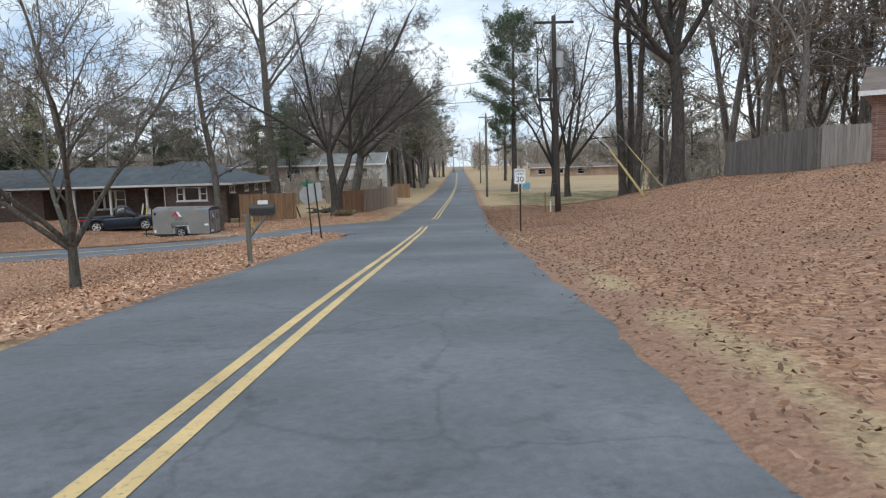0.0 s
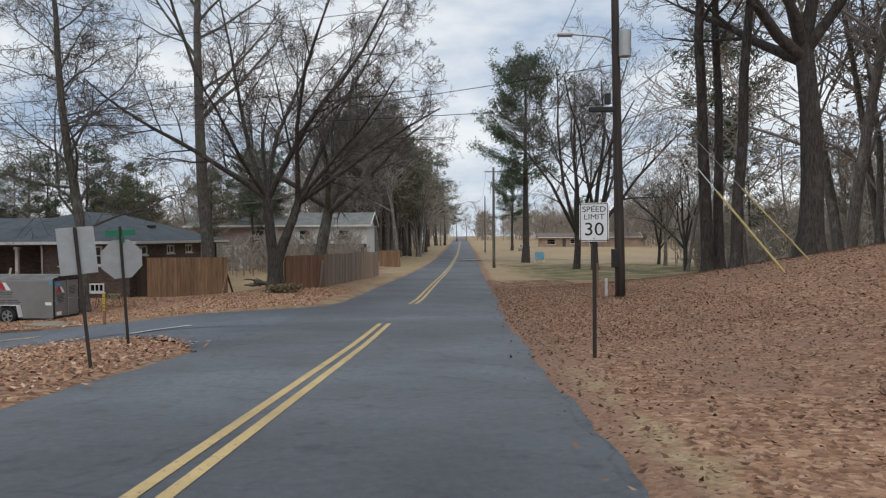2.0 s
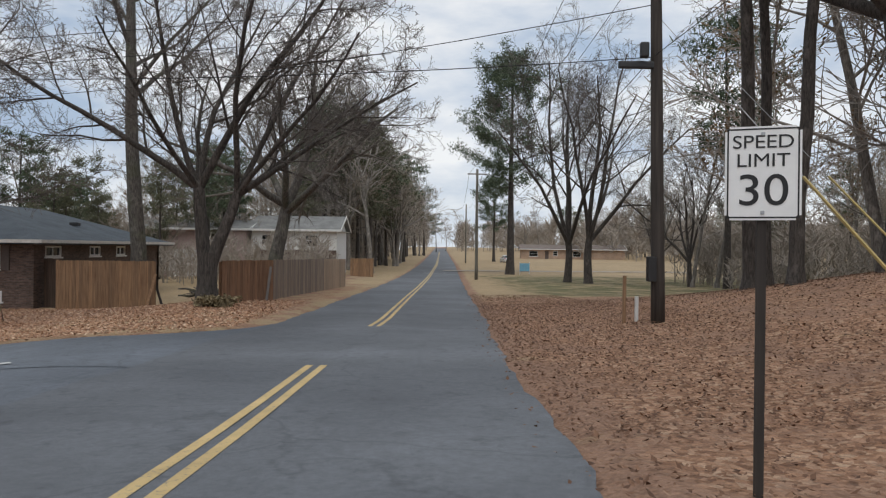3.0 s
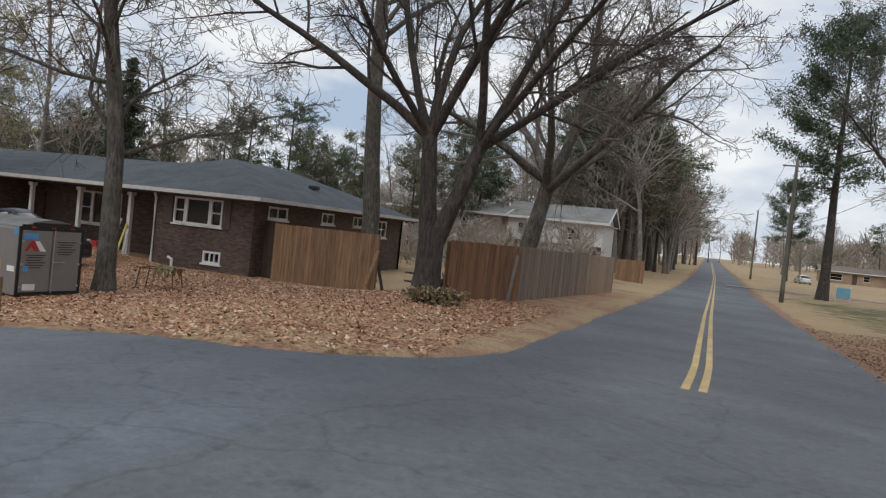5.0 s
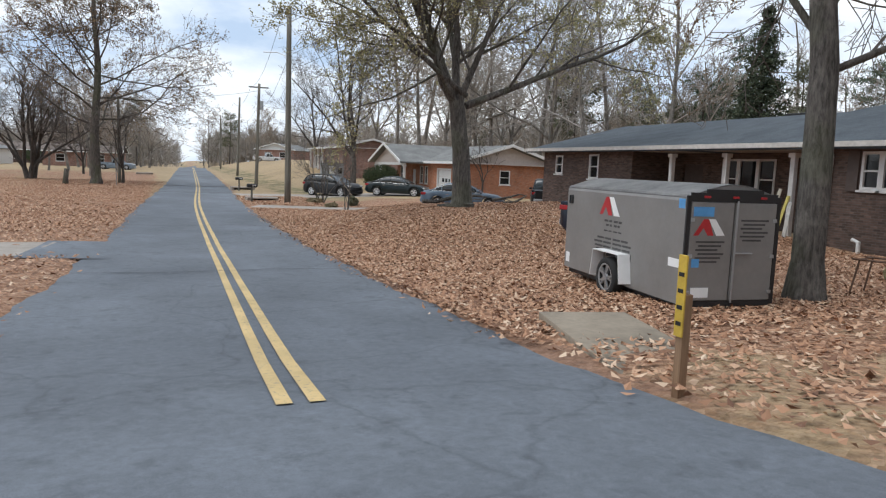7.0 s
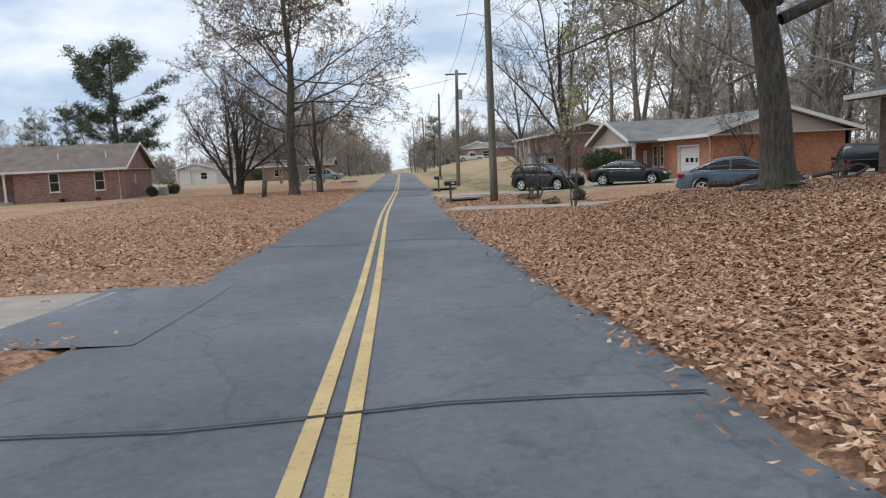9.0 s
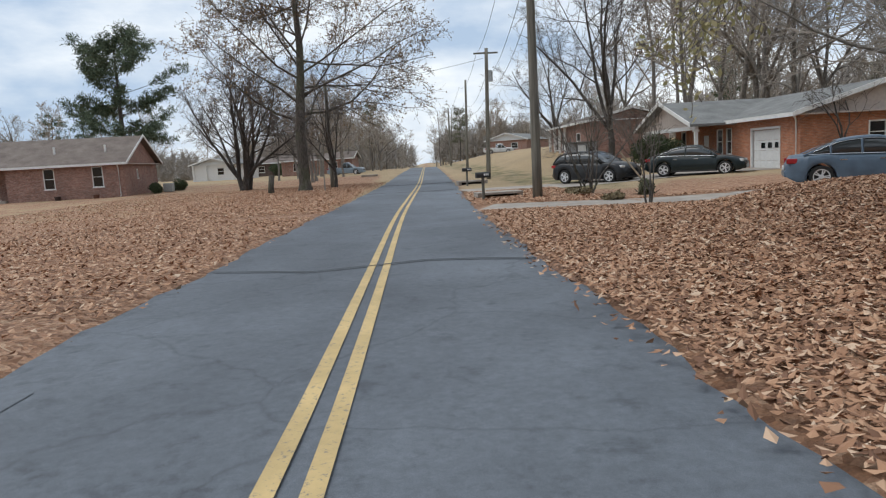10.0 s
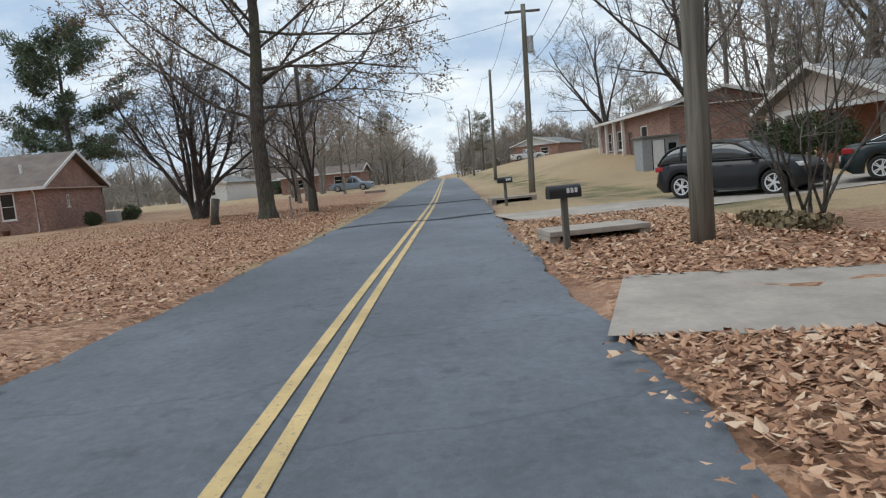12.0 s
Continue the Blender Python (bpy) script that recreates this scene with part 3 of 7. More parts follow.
def window(parent, m, u0, u1, z0, z1, material=None, cols=1, rows=2, name="window", depth=0.09, sill=True, shutters=0.0):
    """A sash window in a wall's opening: frame, panes, sill."""
    material = material or M_white
    w = tagged(new(name), "white-framed window with dark panes")
    w.parent = parent
    w.matrix_basis = m
    bm = bmesh.new()
    t = 0.07
    box(bm, u0, u0 + t, -0.02, depth, z0, z1)
    box(bm, u1 - t, u1, -0.02, depth, z0, z1)
    box(bm, u0 + t, u1 - t, -0.02, depth, z0, z0 + t)
    box(bm, u0 + t, u1 - t, -0.02, depth, z1 - t, z1)
    bar = 0.045
    iw, ih = (u1 - u0 - 2 * t), (z1 - z0 - 2 * t)
    for c in range(1, cols):
        x = u0 + t + iw * c / cols
        box(bm, x - bar / 2, x + bar / 2, 0.0, depth - 0.01, z0 + t, z1 - t)
    for r in range(1, rows):
        z = z0 + t + ih * r / rows
        for c in range(cols):
            xa, xb2 = u0 + t + iw * c / cols + (bar / 2 if c else 0), u0 + t + iw * (c + 1) / cols - (bar / 2 if c < cols - 1 else 0)
            box(bm, xa, xb2, 0.003, depth - 0.012, z - bar / 2, z + bar / 2)
    part("window_frame", bm, material, w)
    for c in range(cols):
        bx("pane", M_glass, w, u0 + t + iw * c / cols, u0 + t + iw * (c + 1) / cols, 0.045, 0.06, z0 + t, z1 - t)
    if sill:
        bx("window_sill", material, w, u0 - 0.06, u1 + 0.06, -0.07, 0.03, z0 - 0.06, z0 - 0.002, 0.008)
    if shutters:
        for a, b in ((u0 - shutters - 0.03, u0 - 0.03), (u1 + 0.03, u1 + 0.03 + shutters)):
            bm = bmesh.new()
            box(bm, a, b, -0.045, -0.004, z0, z1, 0.006)
            for k in range(12):
                zz = z0 + 0.06 + (z1 - z0 - 0.12) * k / 12
                box(bm, a + 0.05, b - 0.05, -0.055, -0.045, zz, zz + (z1 - z0) / 20)
            part("shutter", bm, M_shutter, w)
    return w


M_shutter = plain("shutter_brown", (0.10, 0.075, 0.065), 0.7)


def roof_mesh(parent, faces, material, thick=0.14, name="roof"):
    """A roof of planar slopes, each with its own thickness."""
    bm = bmesh.new()
    for pts in faces:
        vs = [bm.verts.new(p) for p in pts]
        f = bm.faces.new(vs)
        f.normal_update()
        if f.normal.z < 0:
            f.normal_flip()
    bmesh.ops.remove_doubles(bm, verts=bm.verts, dist=1e-4)
    r = bmesh.ops.solidify(bm, geom=bm.faces[:], thickness=thick)
    bmesh.ops.recalc_face_normals(bm, faces=bm.faces)
    return part(name, bm, material, parent)


def hip_roof(parent, x0, x1, y0, y1, z, rise, material, west="hip", east="hip", along="x"):
    if along == "y":
        x0, x1, y0, y1 = y0, y1, x0, x1
    half = (y1 - y0) / 2
    ym = (y0 + y1) / 2
    ra = x0 + (half if west == "hip" else 0)
    rb = x1 - (half if east == "hip" else 0)
    A, B, C, D = (x0, y0, z), (x1, y0, z), (x1, y1, z), (x0, y1, z)
    R, S = (ra, ym, z + rise), (rb, ym, z + rise)
    faces = [[A, B, S, R], [C, D, R, S]]
    if west == "hip":
        faces.append([D, A, R])
    if east == "hip":
        faces.append([B, C, S])
    if along == "y":
        faces = [[(p[1], p[0], p[2]) for p in f][::-1] for f in faces]
    return roof_mesh(parent, faces, material)


def gable_wall(parent, x, y0, y1, z0, rise, thick, material, name="gable", along="y"):
    """A triangular gable in the plane x, from y0 to y1, on top of a wall at z0."""
    pts = [(x, y0, z0), (x, y1, z0), (x, (y0 + y1) / 2, z0 + rise)]
    if along == "x":
        pts = [(p[1], p[0], p[2]) for p in pts]
    bm = bmesh.new()
    f = bm.faces.new([bm.verts.new(p) for p in pts])
    r = bmesh.ops.extrude_face_region(bm, geom=[f])
    vec = Vector((-thick, 0, 0)) if along == "y" else Vector((0, thick, 0))
    bmesh.ops.translate(bm, vec=vec, verts=[v for v in r["geom"] if isinstance(v, bmesh.types.BMVert)])
    bmesh.ops.recalc_face_normals(bm, faces=bm.faces)
    return part(name, bm, material, parent)


def downpipe(parent, x, y, z0, z1, dx=0.25, dy=-0.3):
    t = Tubes()
    t.tube([(x + dx * 0, y + dy, z1 + 0.12), (x, y + dy * 0.6, z1 - 0.02), (x, y - 0.06, z1 - 0.28), (x, y - 0.06, z0 + 0.15), (x + 0.02, y - 0.22, z0 + 0.05)], [0.045] * 5, 6, True)
    return part_mesh("downpipe", t.mesh("downpipe"), M_white, parent, "white downpipe")


def porch_post(parent, x, y, z0, z1, r=0.07):
    bm = bmesh.new()
    box(bm, x - r, x + r, y - r, y + r, z0, z1, 0.01)
    box(bm, x - r * 1.6, x + r * 1.6, y - r * 1.6, y + r * 1.6, z0, z0 + 0.14, 0.01)
    box(bm, x - r * 1.6, x + r * 1.6, y - r * 1.6, y + r * 1.6, z1 - 0.12, z1, 0.01)
    return part("porch_post", bm, M_white, parent)


def fascia(parent, pts, h=0.17, material=None):
    """A painted board along an eave."""
    bm = bmesh.new()
    for (x0, y0, z0), (x1, y1, z1) in zip(pts[:-1], pts[1:]):
        a, b = Vector((x0, y0, z0)), Vector((x1, y1, z1))
        d = (b - a).normalized()
        s = Vector((d.y, -d.x, 0)).normalized() * 0.03
        vs = [bm.verts.new(a + s + Vector((0, 0, dz))) for dz in (-h, 0.02)] + [bm.verts.new(b + s + Vector((0, 0, dz))) for dz in (0.02, -h)]
        vi = [bm.verts.new(a - s + Vector((0, 0, dz))) for dz in (-h, 0.02)] + [bm.verts.new(b - s + Vector((0, 0, dz))) for dz in (0.02, -h)]
        bm.faces.new(vs)
        bm.faces.new(vi[::-1])
        for i in range(4):
            j = (i + 1) % 4
            bm.faces.new((vs[i], vi[i], vi[j], vs[j]))
    bmesh.ops.recalc_face_normals(bm, faces=bm.faces)
    return part("fascia", bm, material or M_white, parent)


def house_dark_brick():
    c = Matrix.Translation((-4.3, 35.8, -0.4))
    h = thing("brick_ranch_house", c @ Matrix.Scale(1.18, 4) @ c.inverted(), "low dark-brown brick ranch house under a blue-grey hip roof", "house")
    z0, z1, t = -3.1, 0.22, 0.24
    xw, xp, xr, xe = -33.1, -26.9, -18.9, -14.8
    yf, yp, yn, yb = 52.4, 54.3, 61.6, 65.0

    def wall(p0, p1, ops=(), za=z0, zb=z1, nm="wall"):
        bm = bmesh.new()
        m = wall_run(bm, p0, p1, za, zb, t, ops)
        part(nm, bm, M_brick_dark, h)
        return m

    # front, east bay
    m = wall((xr, yf), (xe, yf), [(0.82, 2.85, -0.80, 0.12), (2.2, 2.92, -2.06, -1.64)])
    w = window(h, m, 0.82, 1.32, -0.80, 0.12, rows=2)
    window(h, m, 1.32, 2.35, -0.80, 0.12, rows=1)
    window(h, m, 2.35, 2.85, -0.80, 0.12, rows=2)
    bx("shutter", M_shutter, h, xr + 2.9, xr + 3.2, yf - 0.05, yf - 0.004, -0.85, 0.14, 0.006)
    bx("shutter", M_shutter, h, xr + 0.47, xr + 0.77, yf - 0.05, yf - 0.004, -0.85, 0.14, 0.006)
    window(h, m, 2.2, 2.92, -2.06, -1.64, cols=3, rows=1)
    # front, west bay
    m = wall((xw, yf), (xp, yf), [(1.0, 1.55, -0.72, 0.06), (3.5, 4.15, -0.86, 0.1)])
    window(h, m, 1.0, 1.55, -0.72, 0.06)
    window(h, m, 3.5, 4.15, -0.86, 0.1)
    # porch recess
    m = wall((xp, yp), (xr, yp), [(0.5, 1.5, -2.35, -0.2), (2.4, 4.6, -1.3, 0.0)])
    window(h, m, 2.4, 3.1, -1.3, 0.0)
    window(h, m, 3.1, 3.9, -1.3, 0.0, rows=1)
    window(h, m, 3.9, 4.6, -1.3, 0.0)
    bx("front_door", M_shutter, h, xp + 0.5, xp + 1.5, yp + 0.08, yp + 0.13, -2.35, -0.2, 0.01)
    wall((xp, yf + t), (xp, yp))
    wall((xr, yp), (xr, yf + t))
    # ends and back
    m = wall((xe, yf + t), (xe, yb), [(0.55, 1.75, -0.35, 0.1), (4.2, 5.2, -0.35, 0.1), (6.9, 7.9, -0.35, 0.1), (9.4, 10.4, -0.75, 0.05)])
    for a, b, s in ((0.55, 1.75, -0.35), (4.2, 5.2, -0.35), (6.9, 7.9, -0.35)):
        window(h, m, a, b, s, 0.1, cols=2, rows=1)
    window(h, m, 9.4, 10.4, -0.75, 0.05, cols=2)
    wall((xe, yb), (-23.0, yb))
    wall((-23.0, yb), (-23.0, yn))
    wall((-23.0, yn), (xw, yn))
    wall((xw, yn), (xw, yf + t))
    bx("porch_floor", M_concrete, h, xp, xr, yf - 0.1, yp, z0, -2.36)
    for x in (-24.9, -22.5, -20.1):
        porch_post(h, x, yf + 0.1, -2.36, z1 - 0.12)
    bm = bmesh.new()
    box(bm, xw - 0.5, xe + 0.5, yf - 0.55, yn + 0.5, z1 - 0.02, z1 + 0.06)
    part("soffit", bm, M_cream, h)
    bx("soffit", M_cream, h, -23.4, xe + 0.5, yn + 0.5, yb + 0.5, z1 - 0.02, z1 + 0.06)
    hip_roof(h, xw - 0.6, xe + 0.6, yf - 0.65, yn + 0.6, z1 + 0.08, 1.3, M_roof_blue, west="gable")
    hip_roof(h, xe - 9.1, xe + 0.62, yf - 0.64, yb + 0.6, z1 + 0.075, 1.62, M_roof_blue, along="y")
    gable_wall(h, xw, yf, yn, z1, 1.15, 0.2, M_brick_dark)
    fascia(h, [(xw - 0.62, yf - 0.67, z1 + 0.1), (xe + 0.64, yf - 0.67, z1 + 0.1), (xe + 0.64, yb + 0.6, z1 + 0.1)], 0.11, plain("aged_eave_paint", (0.60, 0.57, 0.53), 0.7, grain=0.2))
    downpipe(h, xr + 0.05, yf, -2.4, z1 + 0.05)
    # vents and a torn patch on the roof
    bx("roof_vent", M_black, h, -24.6, -23.7, 57.0, 57.5, 1.5, 1.68, 0.03)
    bx("roof_vent", M_black, h, -16.6, -16.2, 58.6, 58.9, 1.05, 1.22, 0.03)
    bx("torn_shingle", M_black, h, -15.9, -15.5, 58.0, 60.6, 0.52, 0.62, 0.02, m=None)
    # drain pipe and a white board at the foot of the wall
    tt = Tubes()
    tt.tube([(-17.75, yf - 0.25, -2.62), (-17.78, yf - 0.25, -2.05), (-17.95, yf - 0.25, -2.0)], [0.05] * 3, 8, True)
    part_mesh("drain_pipe", tt.mesh("drain_pipe"), M_white, h)
    bx("foot_board", M_white, h, -17.4, -14.9, yf - 0.12, yf - 0.03, -2.55, -2.45)
    return h


def house_orange():
    h = thing("orange_brick_house", Matrix.Identity(4), "orange brick house with a pale porch gable and a garage", "house")
    z0, z1, t = -3.5, -0.32, 0.22
    xw, xe, yf, yb = -69.0, -54.0, 57.4, 65.6
    g0 = -3.02

    def wall(p0, p1, ops=(), mat=None):
        bm = bmesh.new()
        m = wall_run(bm, p0, p1, z0, z1, t, ops)
        part("wall", bm, mat or M_brick_orange, h)
        return m

    m = wall((xw, yf), (xe, yf), [(1.0, 1.8, -2.2, -0.55), (4.3, 5.2, g0, -0.9), (6.3, 7.1, -2.1, -0.6), (7.5, 8.2, -2.1, -0.6), (10.45, 13.2, g0, -0.88)])
    window(h, m, 1.0, 1.8, -2.2, -0.55)
    window(h, m, 6.3, 7.1, -2.1, -0.6)
    window(h, m, 7.5, 8.2, -2.1, -0.6)
    bx("front_door", M_white, h, xw + 4.35, xw + 5.15, yf + 0.06, yf + 0.11, g0, -0.92, 0.01)
    # garage door of panels with a row of lights
    gd = new("garage_door")
    gd.parent = h
    tagged(gd, "white panelled garage door with small panes")
    for r in range(4):
        za = g0 + 0.02 + r * 0.53
        for c in range(4):
            xa = xw + 10.5 + c * 0.665
            bm = bmesh.new()
            box(bm, xa, xa + 0.66, yf + 0.1, yf + 0.15, za, za + 0.52, 0.012)
            box(bm, xa + 0.08, xa + 0.58, yf + 0.09, yf + 0.1, za + 0.09, za + 0.43, 0.004)
            part("panel", bm, M_white, gd)
        if r == 2:
            for c in range(1, 4):
                xa = xw + 10.5 + c * 0.665
                bx("pane", M_glass, gd, xa + 0.14, xa + 0.52, yf + 0.07, yf + 0.088, za + 0.12, za + 0.4)
    bx("garage_frame", M_white, h, xw + 10.35, xw + 10.47, yf - 0.03, yf + 0.1, g0, -0.85)
    bx("garage_frame", M_white, h, xw + 13.17, xw + 13.29, yf - 0.03, yf + 0.1, g0, -0.85)
    bx("garage_frame", M_white, h, xw + 10.35, xw + 13.29, yf - 0.03, yf + 0.1, -0.87, -0.75)
    m = wall((xe, yf + t), (xe, yb), [(3.1, 4.0, -1.85, -0.75)])
    window(h, m, 3.1, 4.0, -1.85, -0.75, cols=1, rows=2)
    wall((xe, yb), (xw, yb))
    wall((xw, yb), (xw, yf + t))
    bx("soffit", M_cream, h, xw - 0.4, xe + 0.45, yf - 0.5, yb + 0.5, z1 - 0.02, z1 + 0.05)
    hip_roof(h, xw - 0.5, xe + 0.5, yf - 0.6, yb + 0.6, z1 + 0.07, 1.45, M_roof_grey, west="gable", east="gable")
    gable_wall(h, xe + 0.02, yf, yb, z1 + 0.05, 1.28, 0.2, M_cream)
    gable_wall(h, xw + 0.2, yf, yb, z1 + 0.05, 1.28, 0.2, M_cream)
    ym = (yf + yb) / 2
    fascia(h, [(xe + 0.53, yf - 0.6, z1 + 0.14), (xe + 0.53, ym, z1 + 1.56), (xe + 0.53, yb + 0.6, z1 + 0.14)], 0.2)
    fascia(h, [(xw - 0.5, yf - 0.62, z1 + 0.1), (xe + 0.5, yf - 0.62, z1 + 0.1)])
    # porch with its own gable towards the street
    px0, px1, py = xw - 0.2, -60.6, yf - 2.2
    bx("porch_floor", M_concrete, h, px0, px1, py, yf, z0, g0 + 0.06)
    roof_mesh(h, [[(px0 - 0.4, py - 0.5, z1 + 0.02), ((px0 + px1) / 2, py - 0.5, z1 + 1.55), ((px0 + px1) / 2, ym, z1 + 1.55), (px0 - 0.4, ym, z1 + 0.02)],
                  [(px1 + 0.4, py - 0.5, z1 + 0.02), ((px0 + px1) / 2, py - 0.5, z1 + 1.55), ((px0 + px1) / 2, ym, z1 + 1.55), (px1 + 0.4, ym, z1 + 0.02)]], M_roof_grey, name="porch_roof")
    gable_wall(h, py, px0, px1, z1 - 0.05, 1.45, 0.12, M_cream, along="x", name="porch_gable")
    bx("porch_beam", M_white, h, px0, px1, py, py + 0.16, z1 - 0.28, z1 - 0.06)
    fascia(h, [(px0 - 0.42, py - 0.52, z1 + 0.08), ((px0 + px1) / 2, py - 0.52, z1 + 1.63), (px1 + 0.42, py - 0.52, z1 + 0.08)], 0.2)
    for x in (px0 + 0.15, px0 + 1.6, px1 - 0.15):
        porch_post(h, x, py + 0.08, g0 + 0.06, z1 - 0.28, 0.09)
    downpipe(h, xe - 0.25, yf, g0 - 0.1, z1 + 0.02)
    return h


def house_red_brick():
    """The long brick house across the side road: its front looks east, its gable end to the road."""
    h = thing("red_brick_house", pose(-82.0, 14.7, 0, 0, 0, 4), "long mottled red-brick house with a brown gable roof and porch", "house")
    z0, z1, t = -3.8, -0.30, 0.22
    L, D, g = 24.0, 9.6, -3.05

    def wall(p0, p1, ops=()):
        bm = bmesh.new()
        m = wall_run(bm, p0, p1, z0, z1, t, ops)
        part("wall", bm, M_brick_red, h)
        return m

    m = wall((0, -9.5), (0, 0), [(3.0, 3.9, -2.15, -0.42), (6.9, 7.8, -2.15, -0.42)])
    window(h, m, 3.0, 3.9, -2.15, -0.42)
    window(h, m, 6.9, 7.8, -2.15, -0.42)
    m = wall((-1.6, -L), (-1.6, -9.5), [(4.0, 5.0, -2.2, -0.5), (8.0, 9.0, g + 0.2, -0.9)])
    window(h, m, 4.0, 5.0, -2.2, -0.5)
    bx("front_door", M_white, h, -1.55, -1.5, -L + 8.05, -L + 8.95, g + 0.2, -0.92)
    wall((-1.6, -9.5), (-t, -9.5))
    m = wall((-t, 0), (-D, 0), [(3.2, 3.55, -1.6, -0.75)])
    window(h, m, 3.2, 3.55, -1.6, -0.75)
    wall((-D, 0), (-D, -L))
    wall((-D, -L), (-1.6, -L))
    gable_wall(h, -t, -D, 0, z1, 2.35, t, M_brick_red, along="x")
    gable_wall(h, -L, -D, 0, z1, 2.35, t, M_brick_red, along="x")
    bx("soffit", M_cream, h, -D - 0.4, 0.4, -L - 0.3, 0.3, z1 - 0.02, z1 + 0.05)
    hip_roof(h, -D - 0.5, 0.5, -L - 0.45, 0.45, z1 + 0.07, 2.5, M_roof_brown, west="gable", east="gable", along="y")
    fascia(h, [(0.52, 0.47, z1 + 0.14), (-D / 2, 0.47, z1 + 2.64), (-D - 0.52, 0.47, z1 + 0.14)], 0.2)
    fascia(h, [(0.52, -L - 0.4, z1 + 0.12), (0.52, 0.47, z1 + 0.12)])
    bx("porch_floor", M_concrete, h, -1.6, 0.3, -L, -9.6, z0, g + 0.18)
    for y in (-10.2, -13.6, -17.0, -20.4):
        porch_post(h, 0.1, y, g + 0.18, z1 - 0.05, 0.09)
    for y in (-2.0, -6.2):
        bx("roof_vent", M_white, h, -1.9, -1.75, y, y + 0.15, 0.7, 1.45, 0.02)
    downpipe_side(h, 0.06, -0.4, g, z1)
    return h


def downpipe_side(parent, x, y, z0, z1):
    t = Tubes()
    t.tube([(x + 0.4, y, z1 + 0.1), (x + 0.25, y, z1 - 0.05), (x + 0.03, y, z1 - 0.3), (x + 0.03, y, z0 + 0.1), (x + 0.2, y, z0 + 0.02)], [0.045] * 5, 6, True)
    part_mesh("downpipe", t.mesh("downpipe"), M_white, parent, "white downpipe")


def simple_house(name, x, y, turn, L, D, hw, rise, wall_m, roof_m, label, gable_m=None, wins=(), door=None, base=None, columns=(), gable_front=False):
    """A plain gabled house seen from afar; its front lies along local y = 0 and looks to -y."""
    z = on(x, y) if base is None else base
    h = thing(name, pose(x, y, z, 0, 0, turn), label, "house")
    t = 0.2

    def wall(p0, p1, ops=()):
        bm = bmesh.new()
        m = wall_run(bm, p0, p1, -0.9, hw, t, ops)
        part("wall", bm, wall_m, h)
        return m

    ops = [(a, b, c, d) for a, b, c, d in wins] + ([(door, door + 0.95, 0.1, 2.15)] if door is not None else [])
    m = wall((0, 0), (L, 0), ops)
    for a, b, c, d in wins:
        window(h, m, a, b, c, d)
    if door is not None:
        bx("front_door", M_shutter, h, door + 0.03, door + 0.92, 0.06, 0.1, 0.1, 2.12)
    wall((L, t), (L, D))
    wall((L - t, D), (t, D))
    wall((0, D), (0, t))
    bx("soffit", M_white, h, -0.35, L + 0.35, -0.4, D + 0.4, hw, hw + 0.05)
    hip_roof(h, -0.45, L + 0.45, -0.55, D + 0.55, hw + 0.06, rise, roof_m, west="gable", east="gable", along="y" if gable_front else "x")
    if gable_front:
        gable_wall(h, 0, 0, L, hw + 0.05, rise - 0.12, t, gable_m or wall_m, along="x")
        fascia(h, [(-0.47, -0.57, hw + 0.12), (L / 2, -0.57, hw + rise + 0.12), (L + 0.47, -0.57, hw + 0.12)], 0.2)
    else:
        gable_wall(h, L, 0, D, hw + 0.05, rise - 0.15, t, gable_m or wall_m)
        gable_wall(h, t, 0, D, hw + 0.05, rise - 0.15, t, gable_m or wall_m)
        fascia(h, [(-0.45, -0.57, hw + 0.1), (L + 0.45, -0.57, hw + 0.1)])
        fascia(h, [(L + 0.47, -0.55, hw + 0.12), (L + 0.47, D / 2, hw + rise + 0.12), (L + 0.47, D + 0.55, hw + 0.12)], 0.2)
    for cx in columns:
        porch_post(h, cx, -0.3 if not gable_front else -0.2, 0.0, hw, 0.11)
    return h


house_dark_brick()
house_orange()
house_red_brick()
# two-storey houses behind the fence
pink = simple_house("pink_house", -25.4, 88.3, 0, 10.0, 8.0, 4.1, 1.0, M_pink, M_roof_grey, "pale pink two-storey house with a grey roof", wins=((1.2, 2.2, 2.5, 3.7), (6.4, 8.2, 2.5, 3.7), (1.5, 2.6, 0.2, 1.3)), base=-2.3)
split = simple_house("white_split_house", -15.0, 88.8, 0, 8.0, 8.5, 4.2, 1.5, M_white, M_roof_grey, "white two-storey house with a grey roof behind the fence", wins=((0.9, 2.0, 2.8, 3.8), (5.0, 6.2, 2.7, 3.8)), base=-2.4)
bx("lower_wall", M_white, pink, 2.9, 6.2, -0.06, -0.012, -0.5, 2.2, 0.01, "white painted lower wall")
bx("lower_wall", M_brick_dark, split, 0.02, 7.98, -0.06, -0.012, -0.5, 2.35, 0.01, "dark brick lower storey")
# far brick ranch over the dry field
simple_house("tan_brick_ranch", 27.0, 196.0, -6, 26.0, 8.0, 2.5, 1.2, brick("tan_brick", ((0.40, 0.27, 0.19), (0.50, 0.36, 0.26)), (0.48, 0.42, 0.36)), M_roof_brown, "long tan brick ranch house over the dry field", wins=((2.0, 4.2, 0.7, 2.1), (8.0, 9.2, 0.9, 2.1), (13.0, 15.0, 0.7, 2.1)), door=6.0, base=-2.3)
